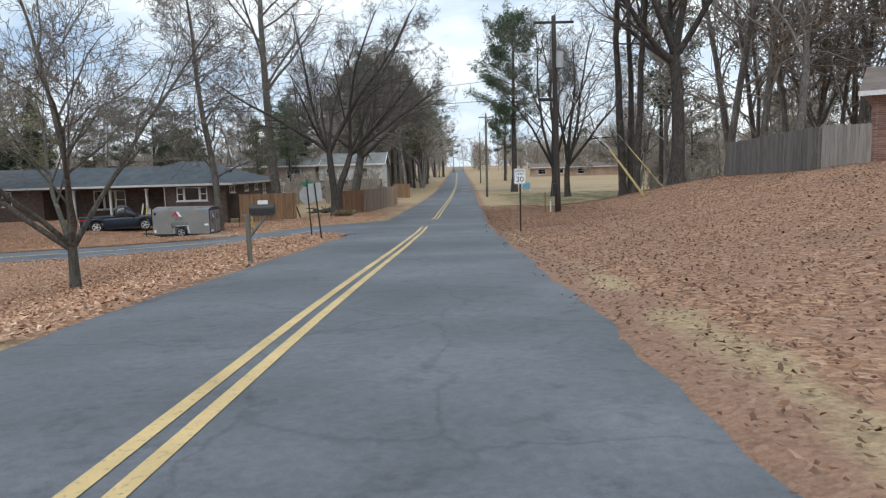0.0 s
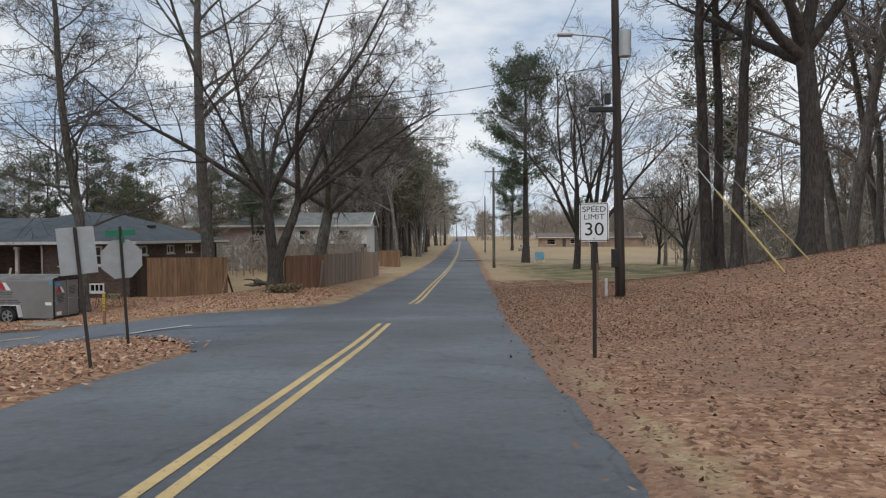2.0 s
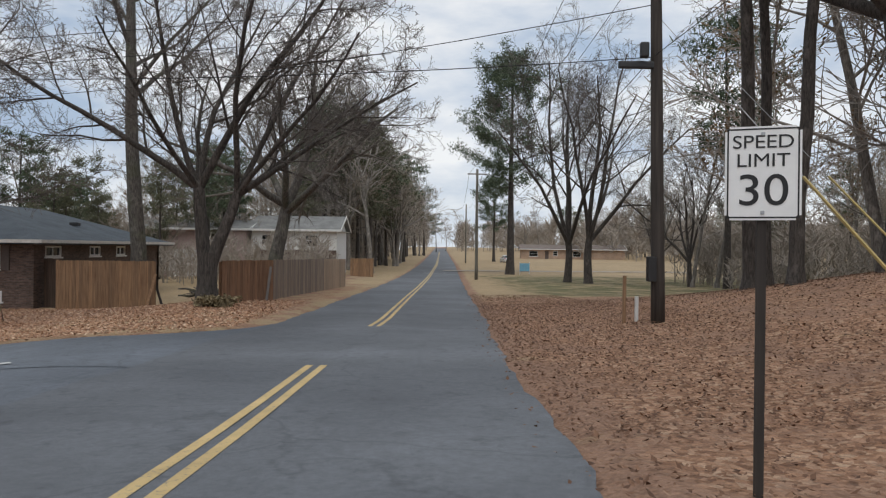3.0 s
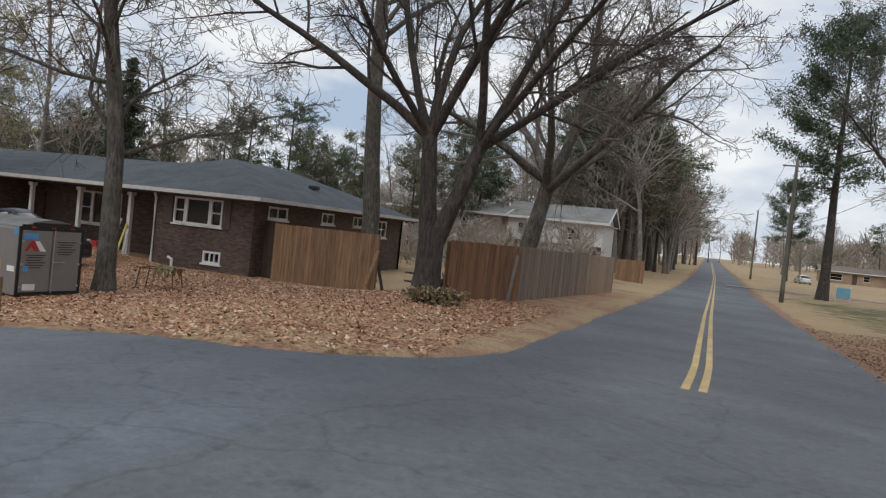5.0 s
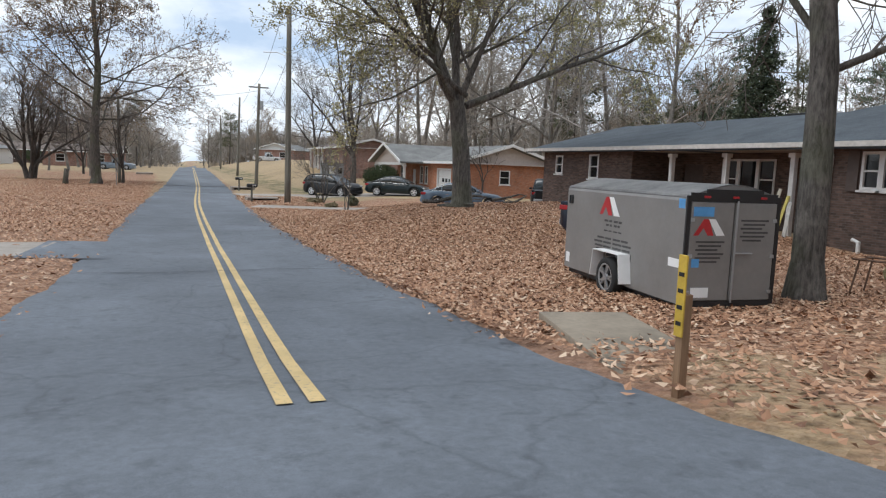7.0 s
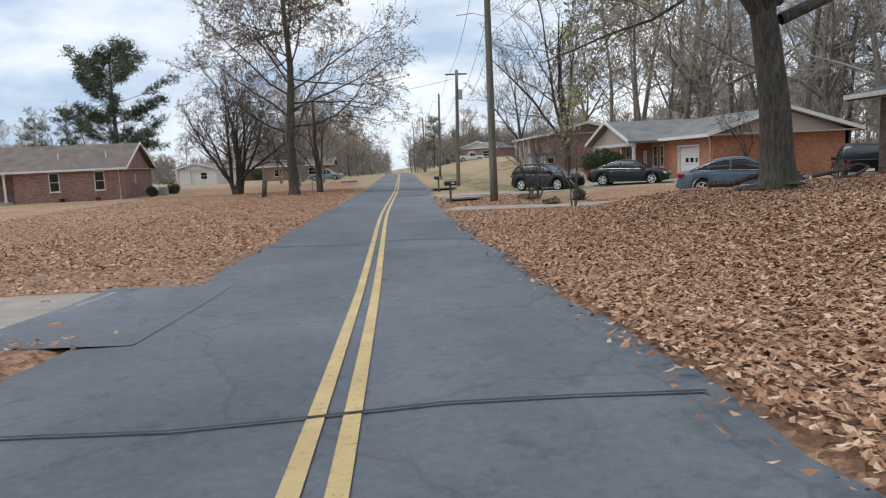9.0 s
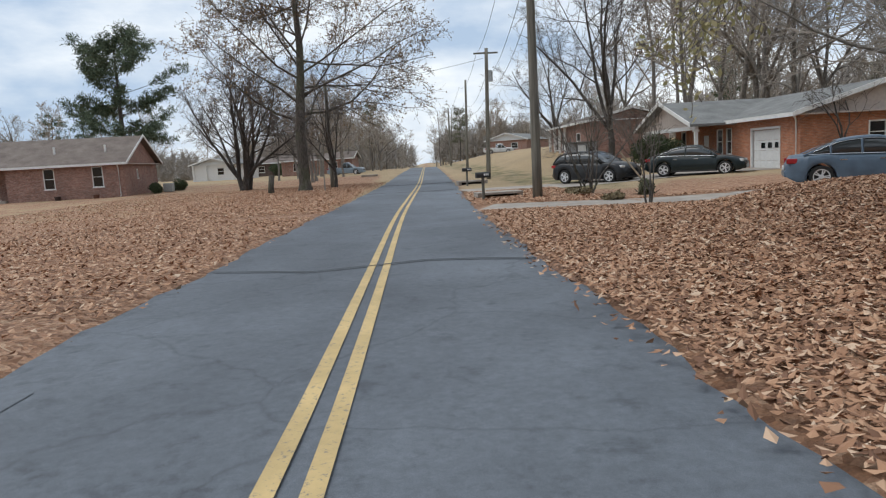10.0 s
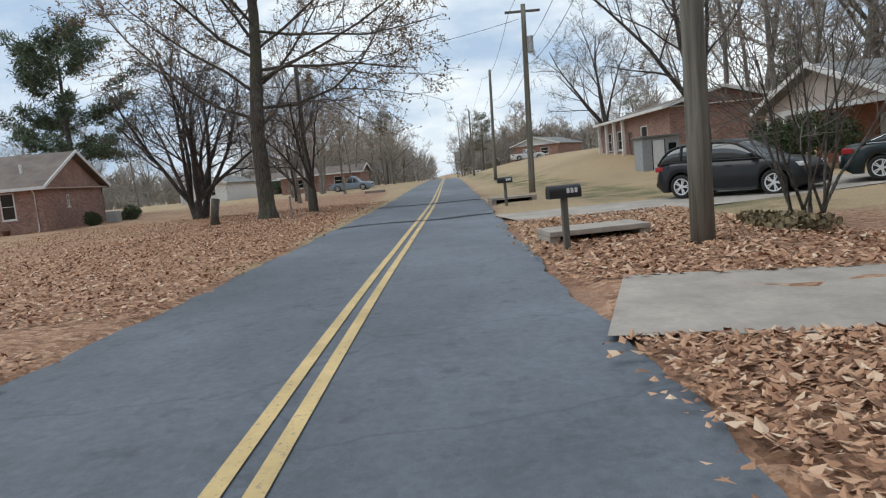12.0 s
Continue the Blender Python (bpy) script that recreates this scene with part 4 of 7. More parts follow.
# side road, north side up the hill
simple_house("brick_house_on_hill", -98.0, 55.0, 0, 17.0, 6.6, 3.2, 1.0, M_brick_red, M_roof_brown, "brick house with white porch columns on the rise", wins=((2.0, 3.2, 0.9, 2.4), (5.0, 6.2, 0.9, 2.4), (11.0, 12.5, 0.9, 2.4)), door=8.0, base=-2.1, columns=(0.4, 2.8, 5.2, 7.6))
simple_house("white_gable_house", -168.0, 56.0, 60, 9.0, 14.0, 2.7, 1.5, M_brick_red, M_roof_grey, "far red brick house with a white gable", gable_m=M_white, wins=((2.0, 3.6, 1.0, 2.2), (5.5, 7.0, 1.0, 2.2)), gable_front=True)
# side road, south side
simple_house("white_cottage", -138.0, 3.2, 83, 7.0, 12.0, 2.6, 1.1, M_white, M_roof_grey, "white cottage with an open carport gable", wins=((4.2, 5.4, 0.9, 2.1),), columns=(0.2, 2.4), gable_front=True)
simple_house("dark_roof_ranch", -166.0, 6.0, 85, 13.0, 9.0, 2.6, 1.5, M_brick_dark, M_roof_brown, "low dark brick ranch with a white eave", wins=((2.0, 3.4, 0.8, 2.1), (9.0, 10.5, 0.8, 2.1)))
simple_house("far_brick_ranch", -140.0, 17.5, 87, 12.0, 9.0, 2.5, 1.2, M_brick_red, M_roof_brown, "low brick ranch beside the road", wins=((2.0, 3.4, 0.8, 2.1), (8.0, 9.5, 0.8, 2.1)))
simple_house("white_shed", 62.0, 112.0, 0, 9.0, 5.0, 2.4, 0.6, M_white, M_roof_grey, "long white shed in the dry field")
# the house on the bank beside the gate
simple_house("bank_house", 17.2, 29.3, -35, 12.0, 9.0, 2.9, 1.5, M_brick_red, M_roof_brown, "brown brick house with a deep eave on the bank", wins=((2.0, 3.2, 0.9, 2.2),), base=0.75)


# ---- trees ----
def unit(v):
    return v / (math.sqrt(v[0] * v[0] + v[1] * v[1] + v[2] * v[2]) + 1e-9)


def turn_from(rng, d, angle):
    """A direction that leaves d by the angle (degrees), to a random side."""
    e = rng.normal(size=3)
    a = unit(np.array([d[1] * e[2] - d[2] * e[1], d[2] * e[0] - d[0] * e[2], d[0] * e[1] - d[1] * e[0]]))
    return unit(d * math.cos(radians(angle)) + a * math.sin(radians(angle)))


def bough(rng, p, d, length, segs, lift, wander):
    pts, q = [np.array(p, float)], unit(np.array(d, float))
    for _ in range(segs):
        q = unit(q + rng.normal(size=3) * wander + np.array([0, 0, lift]))
        pts.append(pts[-1] + q * length / segs)
    return np.array(pts), q


def grow_limb(wood_t, twig_t, rng, p, d, length, r, level, plan):
    """A limb with its side branches, down to the twigs."""
    segs = plan["segs"][level]
    pts, _ = bough(rng, p, d, length, segs, plan["lift"][level], plan["wander"][level])
    last = level == len(plan["kids"]) - 1
    tip = 0.25 if not last else 0.35
    low = plan["min_r"]
    r = max(r, low * 1.3)
    rad = np.linspace(r, max(r * tip, low), segs + 1)
    (wood_t if level < plan["wood_levels"] else twig_t).tube(pts, rad, plan["sides"][level])
    if last:
        return
    kids = plan["kids"][level]
    for i in range(kids):
        f = plan["bare"][level] + (1 - plan["bare"][level]) * (i + rng.rand() * 0.8) / kids
        f = min(f, 0.99)
        k = f * segs
        j = min(int(k), segs - 1)
        q = pts[j] + (pts[j + 1] - pts[j]) * (k - j)
        dd = unit(pts[j + 1] - pts[j])
        nd = turn_from(rng, dd, plan["angle"][level] * (0.7 + 0.6 * rng.rand()))
        nl = length * plan["ratio"][level] * (1.15 - 0.65 * f) * (0.75 + 0.5 * rng.rand())
        nr = max(rad[j] * plan["thin"][level], plan["min_r"])
        grow_limb(wood_t, twig_t, rng, q, nd, nl, nr, level + 1, plan)


PLAN = dict(segs=(6, 5, 4, 3, 2), lift=(0.04, 0.05, 0.03, 0.02, 0.0), wander=(0.10, 0.14, 0.18, 0.22, 0.25), sides=(8, 5, 3, 3, 3), kids=(7, 6, 5, 4, 0),
            bare=(0.25, 0.2, 0.15, 0.1, 0), angle=(40, 42, 45, 45, 0), ratio=(0.55, 0.55, 0.55, 0.6, 0), thin=(0.5, 0.5, 0.5, 0.55, 0), wood_levels=2, min_r=0.006)


def plan(**k):
    p = dict(PLAN)
    p.update(k)
    return p


def leaf_quads(rng, pts, size, spread):
    """Small folded leaves round the given points."""
    n = len(pts)
    c = pts + rng.normal(size=(n, 3)) * spread
    a, b = rng.normal(size=(n, 3)), rng.normal(size=(n, 3))
    a /= np.linalg.norm(a, axis=1)[:, None]
    b = np.cross(a, b)
    b /= np.linalg.norm(b, axis=1)[:, None]
    s = size * (0.6 + 0.8 * rng.rand(n, 1))
    return np.stack([c - a * s, c - b * s * 0.55, c + a * s, c + b * s * 0.55], 1)


def deciduous(name, seed, trunk_h, trunk_r, limbs, limb_len, spread, pl, label, bark_m=None, twig_m=None, lean=(0, 0), leaves=0, leaf_m=None, stems=1, stem_spread=0.0, leaf_size=0.05, leader=True, limb_thin=0.72, extra=()):
    """A bare tree: a flared trunk, limbs that fork, and a crown of twigs."""
    rng = np.random.RandomState(seed)
    wt, tt, lt = Tubes(), Tubes(), Tubes()
    for s in range(stems):
        a = 2 * np.pi * s / max(stems, 1) + rng.rand()
        d0 = unit(np.array([lean[0] + math.cos(a) * stem_spread, lean[1] + math.sin(a) * stem_spread, 1.0]))
        base = np.array([math.cos(a), math.sin(a), 0]) * (trunk_r * 0.7 if stems > 1 else 0)
        pts, d1 = bough(rng, base - np.array([0, 0, 0.3]), d0, trunk_h + 0.3, 7, 0.03, 0.035)
        rad = trunk_r * np.array([1.65, 1.12, 1.0, 0.95, 0.9, 0.86, 0.82, 0.78])
        wt.tube(pts, rad, 12)
        top, rt = pts[-1], rad[-1]
        for i in range(limbs):
            az = 2 * np.pi * (i + 0.35 * rng.rand()) / limbs + s
            tilt = spread * (0.75 + 0.5 * rng.rand())
            if leader and i == 0:
                tilt *= 0.25
            side = np.array([math.cos(az), math.sin(az), 0])
            d = unit(d1 * math.cos(radians(tilt)) + side * math.sin(radians(tilt)))
            k = rng.rand() * 0.35 if i else 0
            q = pts[-1] + (pts[-2] - pts[-1]) * k * 2
            grow_limb(wt, tt, rng, q - d * 0.1, d, limb_len * (0.8 + 0.4 * rng.rand()), rt * (limb_thin if i else min(0.85, limb_thin * 1.25)), 0, pl)
    for z, d, ln, r in extra:
        grow_limb(wt, tt, rng, (0, 0, z), d, ln, r, 0, pl)
    return finish_tree(name, label, wt, tt, rng, bark_m, twig_m, leaves, leaf_m, leaf_size)


def leader_tree(name, seed, height, trunk_r, pl, label, bark_m=None, twig_m=None, lean=(0, 0), leaves=0, leaf_m=None, leaf_size=0.05):
    """A bare tree with one trunk to the top and limbs all the way up it."""
    rng = np.random.RandomState(seed)
    wt, tt = Tubes(), Tubes()
    wt.tube([(0, 0, -0.3), (0, 0, 0.15), (lean[0] * 0.5, lean[1] * 0.5, 0.6)], [trunk_r * 1.7, trunk_r * 1.25, trunk_r * 0.98], 12)
    grow_limb(wt, tt, rng, (0, 0, 0.1), (lean[0], lean[1], 1.0), height, trunk_r, 0, pl)
    return finish_tree(name, label, wt, tt, rng, bark_m, twig_m, leaves, leaf_m, leaf_size)


def finish_tree(name, label, wt, tt, rng, bark_m, twig_m, leaves, leaf_m, leaf_size):
    lt = Tubes()
    tree = thing(name, Matrix.Identity(4), label, "tree")
    part_mesh("trunk", wt.mesh("trunk"), bark_m or M_bark, tree, smooth=True)
    part_mesh("crown", tt.mesh("crown"), twig_m or M_twig, tree, "bare grey-brown twigs")
    if leaves:
        allv = np.concatenate(tt.v)
        pick = allv[rng.randint(0, len(allv), leaves)]
        lt.quads(leaf_quads(rng, pick, leaf_size, 0.06))
        part_mesh("foliage", lt.mesh("foliage"), leaf_m, tree, "sparse leaves still hanging")
    return tree


def leaf_material(name, stops, glow_through=0.0):
    n = Nodes(name, 0.8)
    g = n.node("ShaderNodeNewGeometry")
    n.color(n.ramp(g.outputs["Random Per Island"], stops))
    if glow_through:
        # thin leaves let part of the daylight through
        tr, mx = n.node("ShaderNodeBsdfTranslucent"), n.node("ShaderNodeMixShader")
        n.link(n.ramp(g.outputs["Random Per Island"], stops), tr.inputs["Color"])
        mx.inputs[0].default_value = glow_through
        out = n.t.nodes["Material Output"]
        n.link(n.p.outputs["BSDF"], mx.inputs[1])
        n.link(tr.outputs["BSDF"], mx.inputs[2])
        n.link(mx.outputs["Shader"], out.inputs["Surface"])
    return n.m


M_needle = leaf_material("pine_needles", [(0.0, (0.038, 0.058, 0.034)), (0.5, (0.075, 0.105, 0.058)), (1.0, (0.130, 0.160, 0.092))])
M_cedar = leaf_material("cedar_green", [(0.0, (0.075, 0.082, 0.048)), (0.5, (0.12, 0.122, 0.072)), (1.0, (0.17, 0.165, 0.10))])
M_rust = leaf_material("rust_leaves", [(0.0, (0.13, 0.075, 0.035)), (0.5, (0.22, 0.14, 0.07)), (1.0, (0.31, 0.22, 0.12))], 0.4)
M_olive = leaf_material("olive_leaves", [(0.0, (0.24, 0.23, 0.11)), (0.5, (0.38, 0.35, 0.18)), (1.0, (0.55, 0.49, 0.29))], 0.55)


def pine(name, seed, height, trunk_r, first, reach, label, per=7, tuft=26, blade=0.34, flat=0.0, gap=0.9, needle=None, round_top=0.0):
    """A pine: a straight trunk, whorls of boughs with needle tufts, gaps between the clumps."""
    rng = np.random.RandomState(seed)
    wt, nt = Tubes(), Tubes()
    pts, _ = bough(rng, (0, 0, -0.3), (0, 0, 1), height, 10, 0.06, 0.02)
    rad = np.linspace(trunk_r * 1.1, trunk_r * 0.18, 11)
    rad[0] *= 1.35
    wt.tube(pts, rad, 10)
    z = first
    q = []
    while z < height - 0.3:
        f = (z - first) / (height - first)
        n = rng.randint(2, 5)
        for _ in range(n):
            az = rng.rand() * 6.283
            shape = math.sqrt(max(0.05, 1 - (f - 0.40) ** 2 / 0.42)) * (0.84 + 0.16 * math.sin(f * 23 + seed))
            ln = reach * shape * (0.55 + 0.55 * rng.rand())
            k = (z + 0.3) / height * 10
            j = min(int(k), 9)
            p = pts[j] + (pts[j + 1] - pts[j]) * (k - j)
            d = np.array([math.cos(az), math.sin(az), 0.05 + (0.5 + 0.35 * round_top) * f - flat])
            b, _ = bough(rng, p, d, ln, 5, 0.06, 0.10)
            wt.tube(b, np.linspace(max(0.02, trunk_r * 0.16 * (1 - 0.6 * f)), 0.008, 6), 4)
            for i in range(per):
                g = 0.45 + 0.55 * (i + rng.rand()) / per
                kk = g * 5
                jj = min(int(kk), 4)
                c = b[jj] + (b[jj + 1] - b[jj]) * (kk - jj) + rng.normal(size=3) * np.array([0.32, 0.32, 0.14 + 0.16 * round_top])
                q.append(c)
        z += gap * (0.6 + 0.8 * rng.rand())
    q = np.array(q)
    n = len(q) * tuft
    c = np.repeat(q, tuft, 0) + rng.normal(size=(n, 3)) * np.array([0.30, 0.30, 0.16 + 0.12 * round_top])
    d = rng.normal(size=(n, 3)) + np.array([0, 0, 0.35])
    d /= np.linalg.norm(d, axis=1)[:, None]
    s = np.cross(d, rng.normal(size=(n, 3)))
    s /= np.linalg.norm(s, axis=1)[:, None]
    ln = blade * (0.6 + 0.7 * rng.rand(n, 1))
    w = 0.045 * (0.7 + 0.6 * rng.rand(n, 1))
    nt.quads(np.stack([c - s * w, c + s * w, c + d * ln + s * w * 0.3, c + d * ln - s * w * 0.3], 1))
    tree = thing(name, Matrix.Identity(4), label, "tree")
    part_mesh("trunk", wt.mesh("trunk"), M_bark_dark, tree, smooth=True)
    part_mesh("needles", nt.mesh("needles"), needle or M_needle, tree, "dark green needle tufts")
    return tree


def place(tree, x, y, scale=1.0, turn=0.0, dz=0.0):
    tree.matrix_basis = pose(x, y, on(x, y, dz), 0, 0, turn) @ Matrix.Scale(scale, 4)
    return tree


def again(tree, x, y, scale=1.0, turn=0.0, dz=0.0):
    c = copy_thing(tree, Matrix.Identity(4))
    c.matrix_basis = pose(x, y, on(x, y, dz), 0, 0, turn) @ Matrix.Scale(scale, 4)
    return c



big = plan(kids=(7, 7, 6, 5, 0))
mid = plan(kids=(6, 6, 5, 4, 0))
LEAD = dict(segs=(9, 5, 4, 3, 2), lift=(0.02, 0.06, 0.04, 0.02, 0.0), wander=(0.05, 0.12, 0.18, 0.22, 0.25), sides=(10, 6, 4, 3, 3), kids=(17, 7, 5, 4, 0), bare=(0.28, 0.2, 0.15, 0.1, 0),
            angle=(50, 40, 42, 45, 0), ratio=(0.5, 0.5, 0.55, 0.6, 0), thin=(0.42, 0.5, 0.5, 0.55, 0), wood_levels=2, min_r=0.007)


def lead(**k):
    p = dict(LEAD)
    p.update(k)
    return p


# the spreading tree by the cedar fence
def spreading_tree():
    """Two stems from one foot; one long limb sweeps out to each side, the rest rise."""
    rng = np.random.RandomState(11)
    wt, tt = Tubes(), Tubes()
    pl = plan(kids=(10, 7, 6, 5, 0), segs=(8, 5, 4, 3, 2), lift=(0.02, 0.04, 0.03, 0.01, 0), wander=(0.075, 0.14, 0.18, 0.22, 0.25), ratio=(0.42, 0.5, 0.5, 0.55, 0), thin=(0.42, 0.5, 0.5, 0.55, 0), bare=(0.2, 0.15, 0.12, 0.1, 0), angle=(42, 42, 45, 45, 0))
    wt.tube([(0, 0, -0.3), (0, 0, 0.2), (0.02, 0, 0.9), (0.03, 0, 2.2)], [0.66, 0.47, 0.40, 0.38], 14)
    wt.tube([(-0.06, 0, 1.7), (-0.2, 0.02, 2.8), (-0.28, 0, 3.9), (-0.36, 0, 5.0)], [0.29, 0.26, 0.24, 0.22], 10)
    wt.tube([(0.12, 0, 1.6), (0.5, 0.02, 2.7), (0.92, 0, 3.7), (1.25, 0, 4.7)], [0.28, 0.25, 0.22, 0.19], 10)
    left, right = (-0.34, 0, 4.8), (1.2, 0, 4.55)
    for foot, d, ln, r, sink in ((left, (-0.85, -0.15, 0.6), 10.5, 0.155, 0.0), (left, (0.05, 0.25, 1.0), 9.5, 0.15, 0.0), (left, (0.6, -0.1, 0.95), 12.0, 0.17, 0.01), (left, (-0.25, 0.8, 0.7), 8.5, 0.12, 0.0), (left, (-0.35, -0.8, 0.75), 8.0, 0.12, 0.0),
                                 (right, (0.9, 0.0, 0.5), 9.0, 0.13, -0.03), (left, (-0.5, 0.1, 1.0), 10.5, 0.14, 0.0), (right, (0.15, -0.2, 1.0), 11.0, 0.14, 0.0), (right, (0.42, 0.3, 1.0), 11.5, 0.14, 0.0), (right, (0.6, -0.65, 0.6), 9.0, 0.12, -0.02), (right, (0.5, 0.75, 0.6), 9.0, 0.12, -0.02)):
        q = dict(pl, lift=(0.02 + sink,) + pl["lift"][1:])
        grow_limb(wt, tt, rng, foot, d, ln, r, 0, q)
    return finish_tree("spreading_tree", "large bare spreading tree with mossy dark limbs beside the cedar fence", wt, tt, rng, M_bark_dark, M_twig, 0, None, 0)


place(spreading_tree(), -7.42, 50.46, 0.94)
# the tree behind the trailer
place(leader_tree("yard_tree", 15, 15.0, 0.235, lead(angle=(55, 45, 45, 45, 0), kids=(28, 8, 6, 5, 0), bare=(0.2, 0.12, 0.1, 0.1, 0), ratio=(0.33, 0.5, 0.5, 0.55, 0), wander=(0.06, 0.2, 0.22, 0.24, 0.25), lift=(0.02, 0.03, 0.0, -0.01, 0.0), thin=(0.30, 0.45, 0.5, 0.55, 0)), "bare rough-barked tree beside the grey trailer", M_bark_grey, M_twig), -14.41, 46.12, 1.05)
# the tall trunk behind the dark brick house, and the pale one behind the fence
place(leader_tree("tall_bare_tree", 6, 24.0, 0.42, lead(bare=(0.4, 0.2, 0.15, 0.1, 0), kids=(14, 6, 5, 4, 0)), "tall bare tree behind the brick house", M_bark_grey), -13.84, 59.93)
place(deciduous("pale_beech", 7, 5.0, 0.42, 6, 9.0, 55, plan(lift=(0.01, 0.03, 0.02, 0.02, 0), wood_levels=1), "pale-barked bare tree with long low limbs behind the fence", M_bark_grey, M_twig_light), -7.63, 63.3)
# the big tree before the orange house
place(deciduous("water_oak", 21, 4.3, 0.38, 6, 9.5, 30, plan(kids=(7, 6, 6, 4, 0), bare=(0.15, 0.12, 0.1, 0.1, 0), angle=(48, 45, 45, 45, 0)), "large grey-barked oak with many olive leaves still hanging", M_bark_grey, M_twig_light, leaves=65000, leaf_m=M_olive, leaf_size=0.05, limb_thin=0.5, extra=[(4.1, (0.1, 0.95, 0.30), 9.5, 0.15), (4.5, (0.2, -0.9, 0.45), 8.5, 0.12)]), -32.2, 48.1)
# across the side road
place(leader_tree("pin_oak", 31, 18.0, 0.42, lead(kids=(30, 9, 6, 4, 0), angle=(78, 42, 42, 45, 0), lift=(0.02, 0.035, 0.03, 0.02, 0), ratio=(0.52, 0.5, 0.55, 0.6, 0), bare=(0.24, 0.2, 0.15, 0.1, 0), thin=(0.28, 0.45, 0.5, 0.55, 0)), "tall oak with rusty leaves beside the road", M_bark, M_twig, leaves=26000, leaf_m=M_rust, leaf_size=0.07), -71.3, 31.5)
place(deciduous("vase_tree", 41, 0.9, 0.2, 4, 6.3, 26, mid, "bare vase-shaped tree of many stems", M_bark_dark, stems=3, stem_spread=0.3), -79.7, 25.4, 1.3)
# the pale tree in the foreground of the junction's near corner
place(deciduous("corner_tree", 77, 1.4, 0.17, 6, 8.5, 46, big, "pale bare tree with long low slanting branches", M_bark_grey, M_twig_light), -11.8, 23.2)
# the bank on the main road
place(deciduous("bank_oak", 51, 8.6, 0.44, 6, 11.0, 50, big, "thick-trunked bare oak on the leafy bank", M_bark_dark, lean=(0.03, 0)), 13.9, 42.0, 0.88)
for i, (x, y, r) in enumerate(((12.0, 46.5, 0.27), (12.55, 46.6, 0.22), (12.15, 44.05, 0.23))):
    place(leader_tree("bank_tree", 60 + i, 22.0, r, lead(bare=(0.42, 0.2, 0.15, 0.1, 0), kids=(11, 6, 5, 4, 0)), "tall straight bare trunk in a clump on the bank", M_bark_dark), x, y)
t1 = place(deciduous("lawn_tree", 71, 2.6, 0.24, 5, 10.5, 21, mid, "bare upright tree on the green lawn", M_bark_dark), 13.49, 81.55, 1.4)
again(t1, 14.74, 79.24, 1.45, 140)
again(t1, 25.0, 93.0, 0.75, 40)
again(t1, 21.5, 75.0, 0.8, 230)
pine_a = place(pine("tall_pine", 3, 23.6, 0.42, 10.0, 8.6, "tall loblolly pine with a bare lower trunk", per=11, gap=0.5, tuft=34, blade=0.28, round_top=1.0), 11.2, 101.1)
again(pine_a, 16.5, 165.0, 0.7, 70)
white_pine = place(pine("white_pine", 8, 15.6, 0.36, 4.4, 8.8, "broad dark-green pine behind the brick house", flat=0.05, gap=0.66, blade=0.42, per=12, tuft=40, round_top=0.35), -100, 7.8)



def cedar(name, seed, x, y, height, reach, label):
    """A conical red cedar: one stem and short rising boughs, clad in scale-leaf sprays, with gaps."""
    rng = np.random.RandomState(seed)
    wt, nt = Tubes(), Tubes()
    wt.tube([(0, 0, -0.3), (0, 0, height * 0.5), (0, 0, height)], [0.2, 0.12, 0.02], 8)
    q = []
    for _ in range(int(height * 16)):
        f = rng.rand() ** 0.8
        az = rng.rand() * 6.283
        ln = reach * (1 - f) ** 0.85 * (0.55 + 0.6 * rng.rand()) + 0.15
        z = height * (0.06 + 0.93 * f)
        b, _d = bough(rng, (0, 0, z), (math.cos(az), math.sin(az), 0.55), ln, 4, 0.02, 0.1)
        wt.tube(b, np.linspace(0.03, 0.008, 5), 3)
        for g in np.linspace(0.25, 1.0, max(3, int(ln * 5))):
            k = min(int(g * 4), 3)
            q.append(b[k] + (b[k + 1] - b[k]) * (g * 4 - k))
    q = np.repeat(np.array(q), 9, 0)
    q = q + rng.normal(size=q.shape) * np.array([0.13, 0.13, 0.12])
    nt.quads(leaf_quads(rng, q, 0.11, 0.05))
    tree = thing(name, pose(x, y, on(x, y)), label, "tree")
    part_mesh("trunk", wt.mesh("trunk"), M_bark_dark, tree, smooth=True)
    part_mesh("foliage", nt.mesh("foliage"), M_cedar_dark, tree, "dark green sprays")
    return tree


M_cedar_dark = leaf_material("cedar_dark", [(0.0, (0.022, 0.032, 0.018)), (0.5, (0.045, 0.06, 0.032)), (1.0, (0.085, 0.10, 0.055))])
cedar("red_cedar", 91, -42.0, 74.0, 13.5, 3.0, "dark conical cedar behind the brick house")
cedar("red_cedar", 92, -47.5, 78.0, 9.5, 2.6, "smaller dark cedar behind the brick house")

# ---- woods: a few kinds of tree, each built once and set out in stands ----
wood_lead = lead(kids=(15, 7, 6, 0), segs=(7, 4, 3, 2), sides=(6, 4, 3, 3), wood_levels=1, min_r=0.018, bare=(0.25, 0.2, 0.15, 0), angle=(48, 42, 42, 0), ratio=(0.36, 0.5, 0.55, 0), wander=(0.05, 0.13, 0.18, 0.22), lift=(0.02, 0.06, 0.04, 0.02), thin=(0.42, 0.5, 0.5, 0))
M_twig_brown = plain("twigs_brown", (0.37, 0.32, 0.27), 0.95, grain=0.3)
M_twig_wood = plain("twigs_woods", (0.37, 0.335, 0.30), 0.95, grain=0.3)
M_bark_wood = bark("bark_woods", (0.10, 0.088, 0.078), (0.26, 0.235, 0.205))
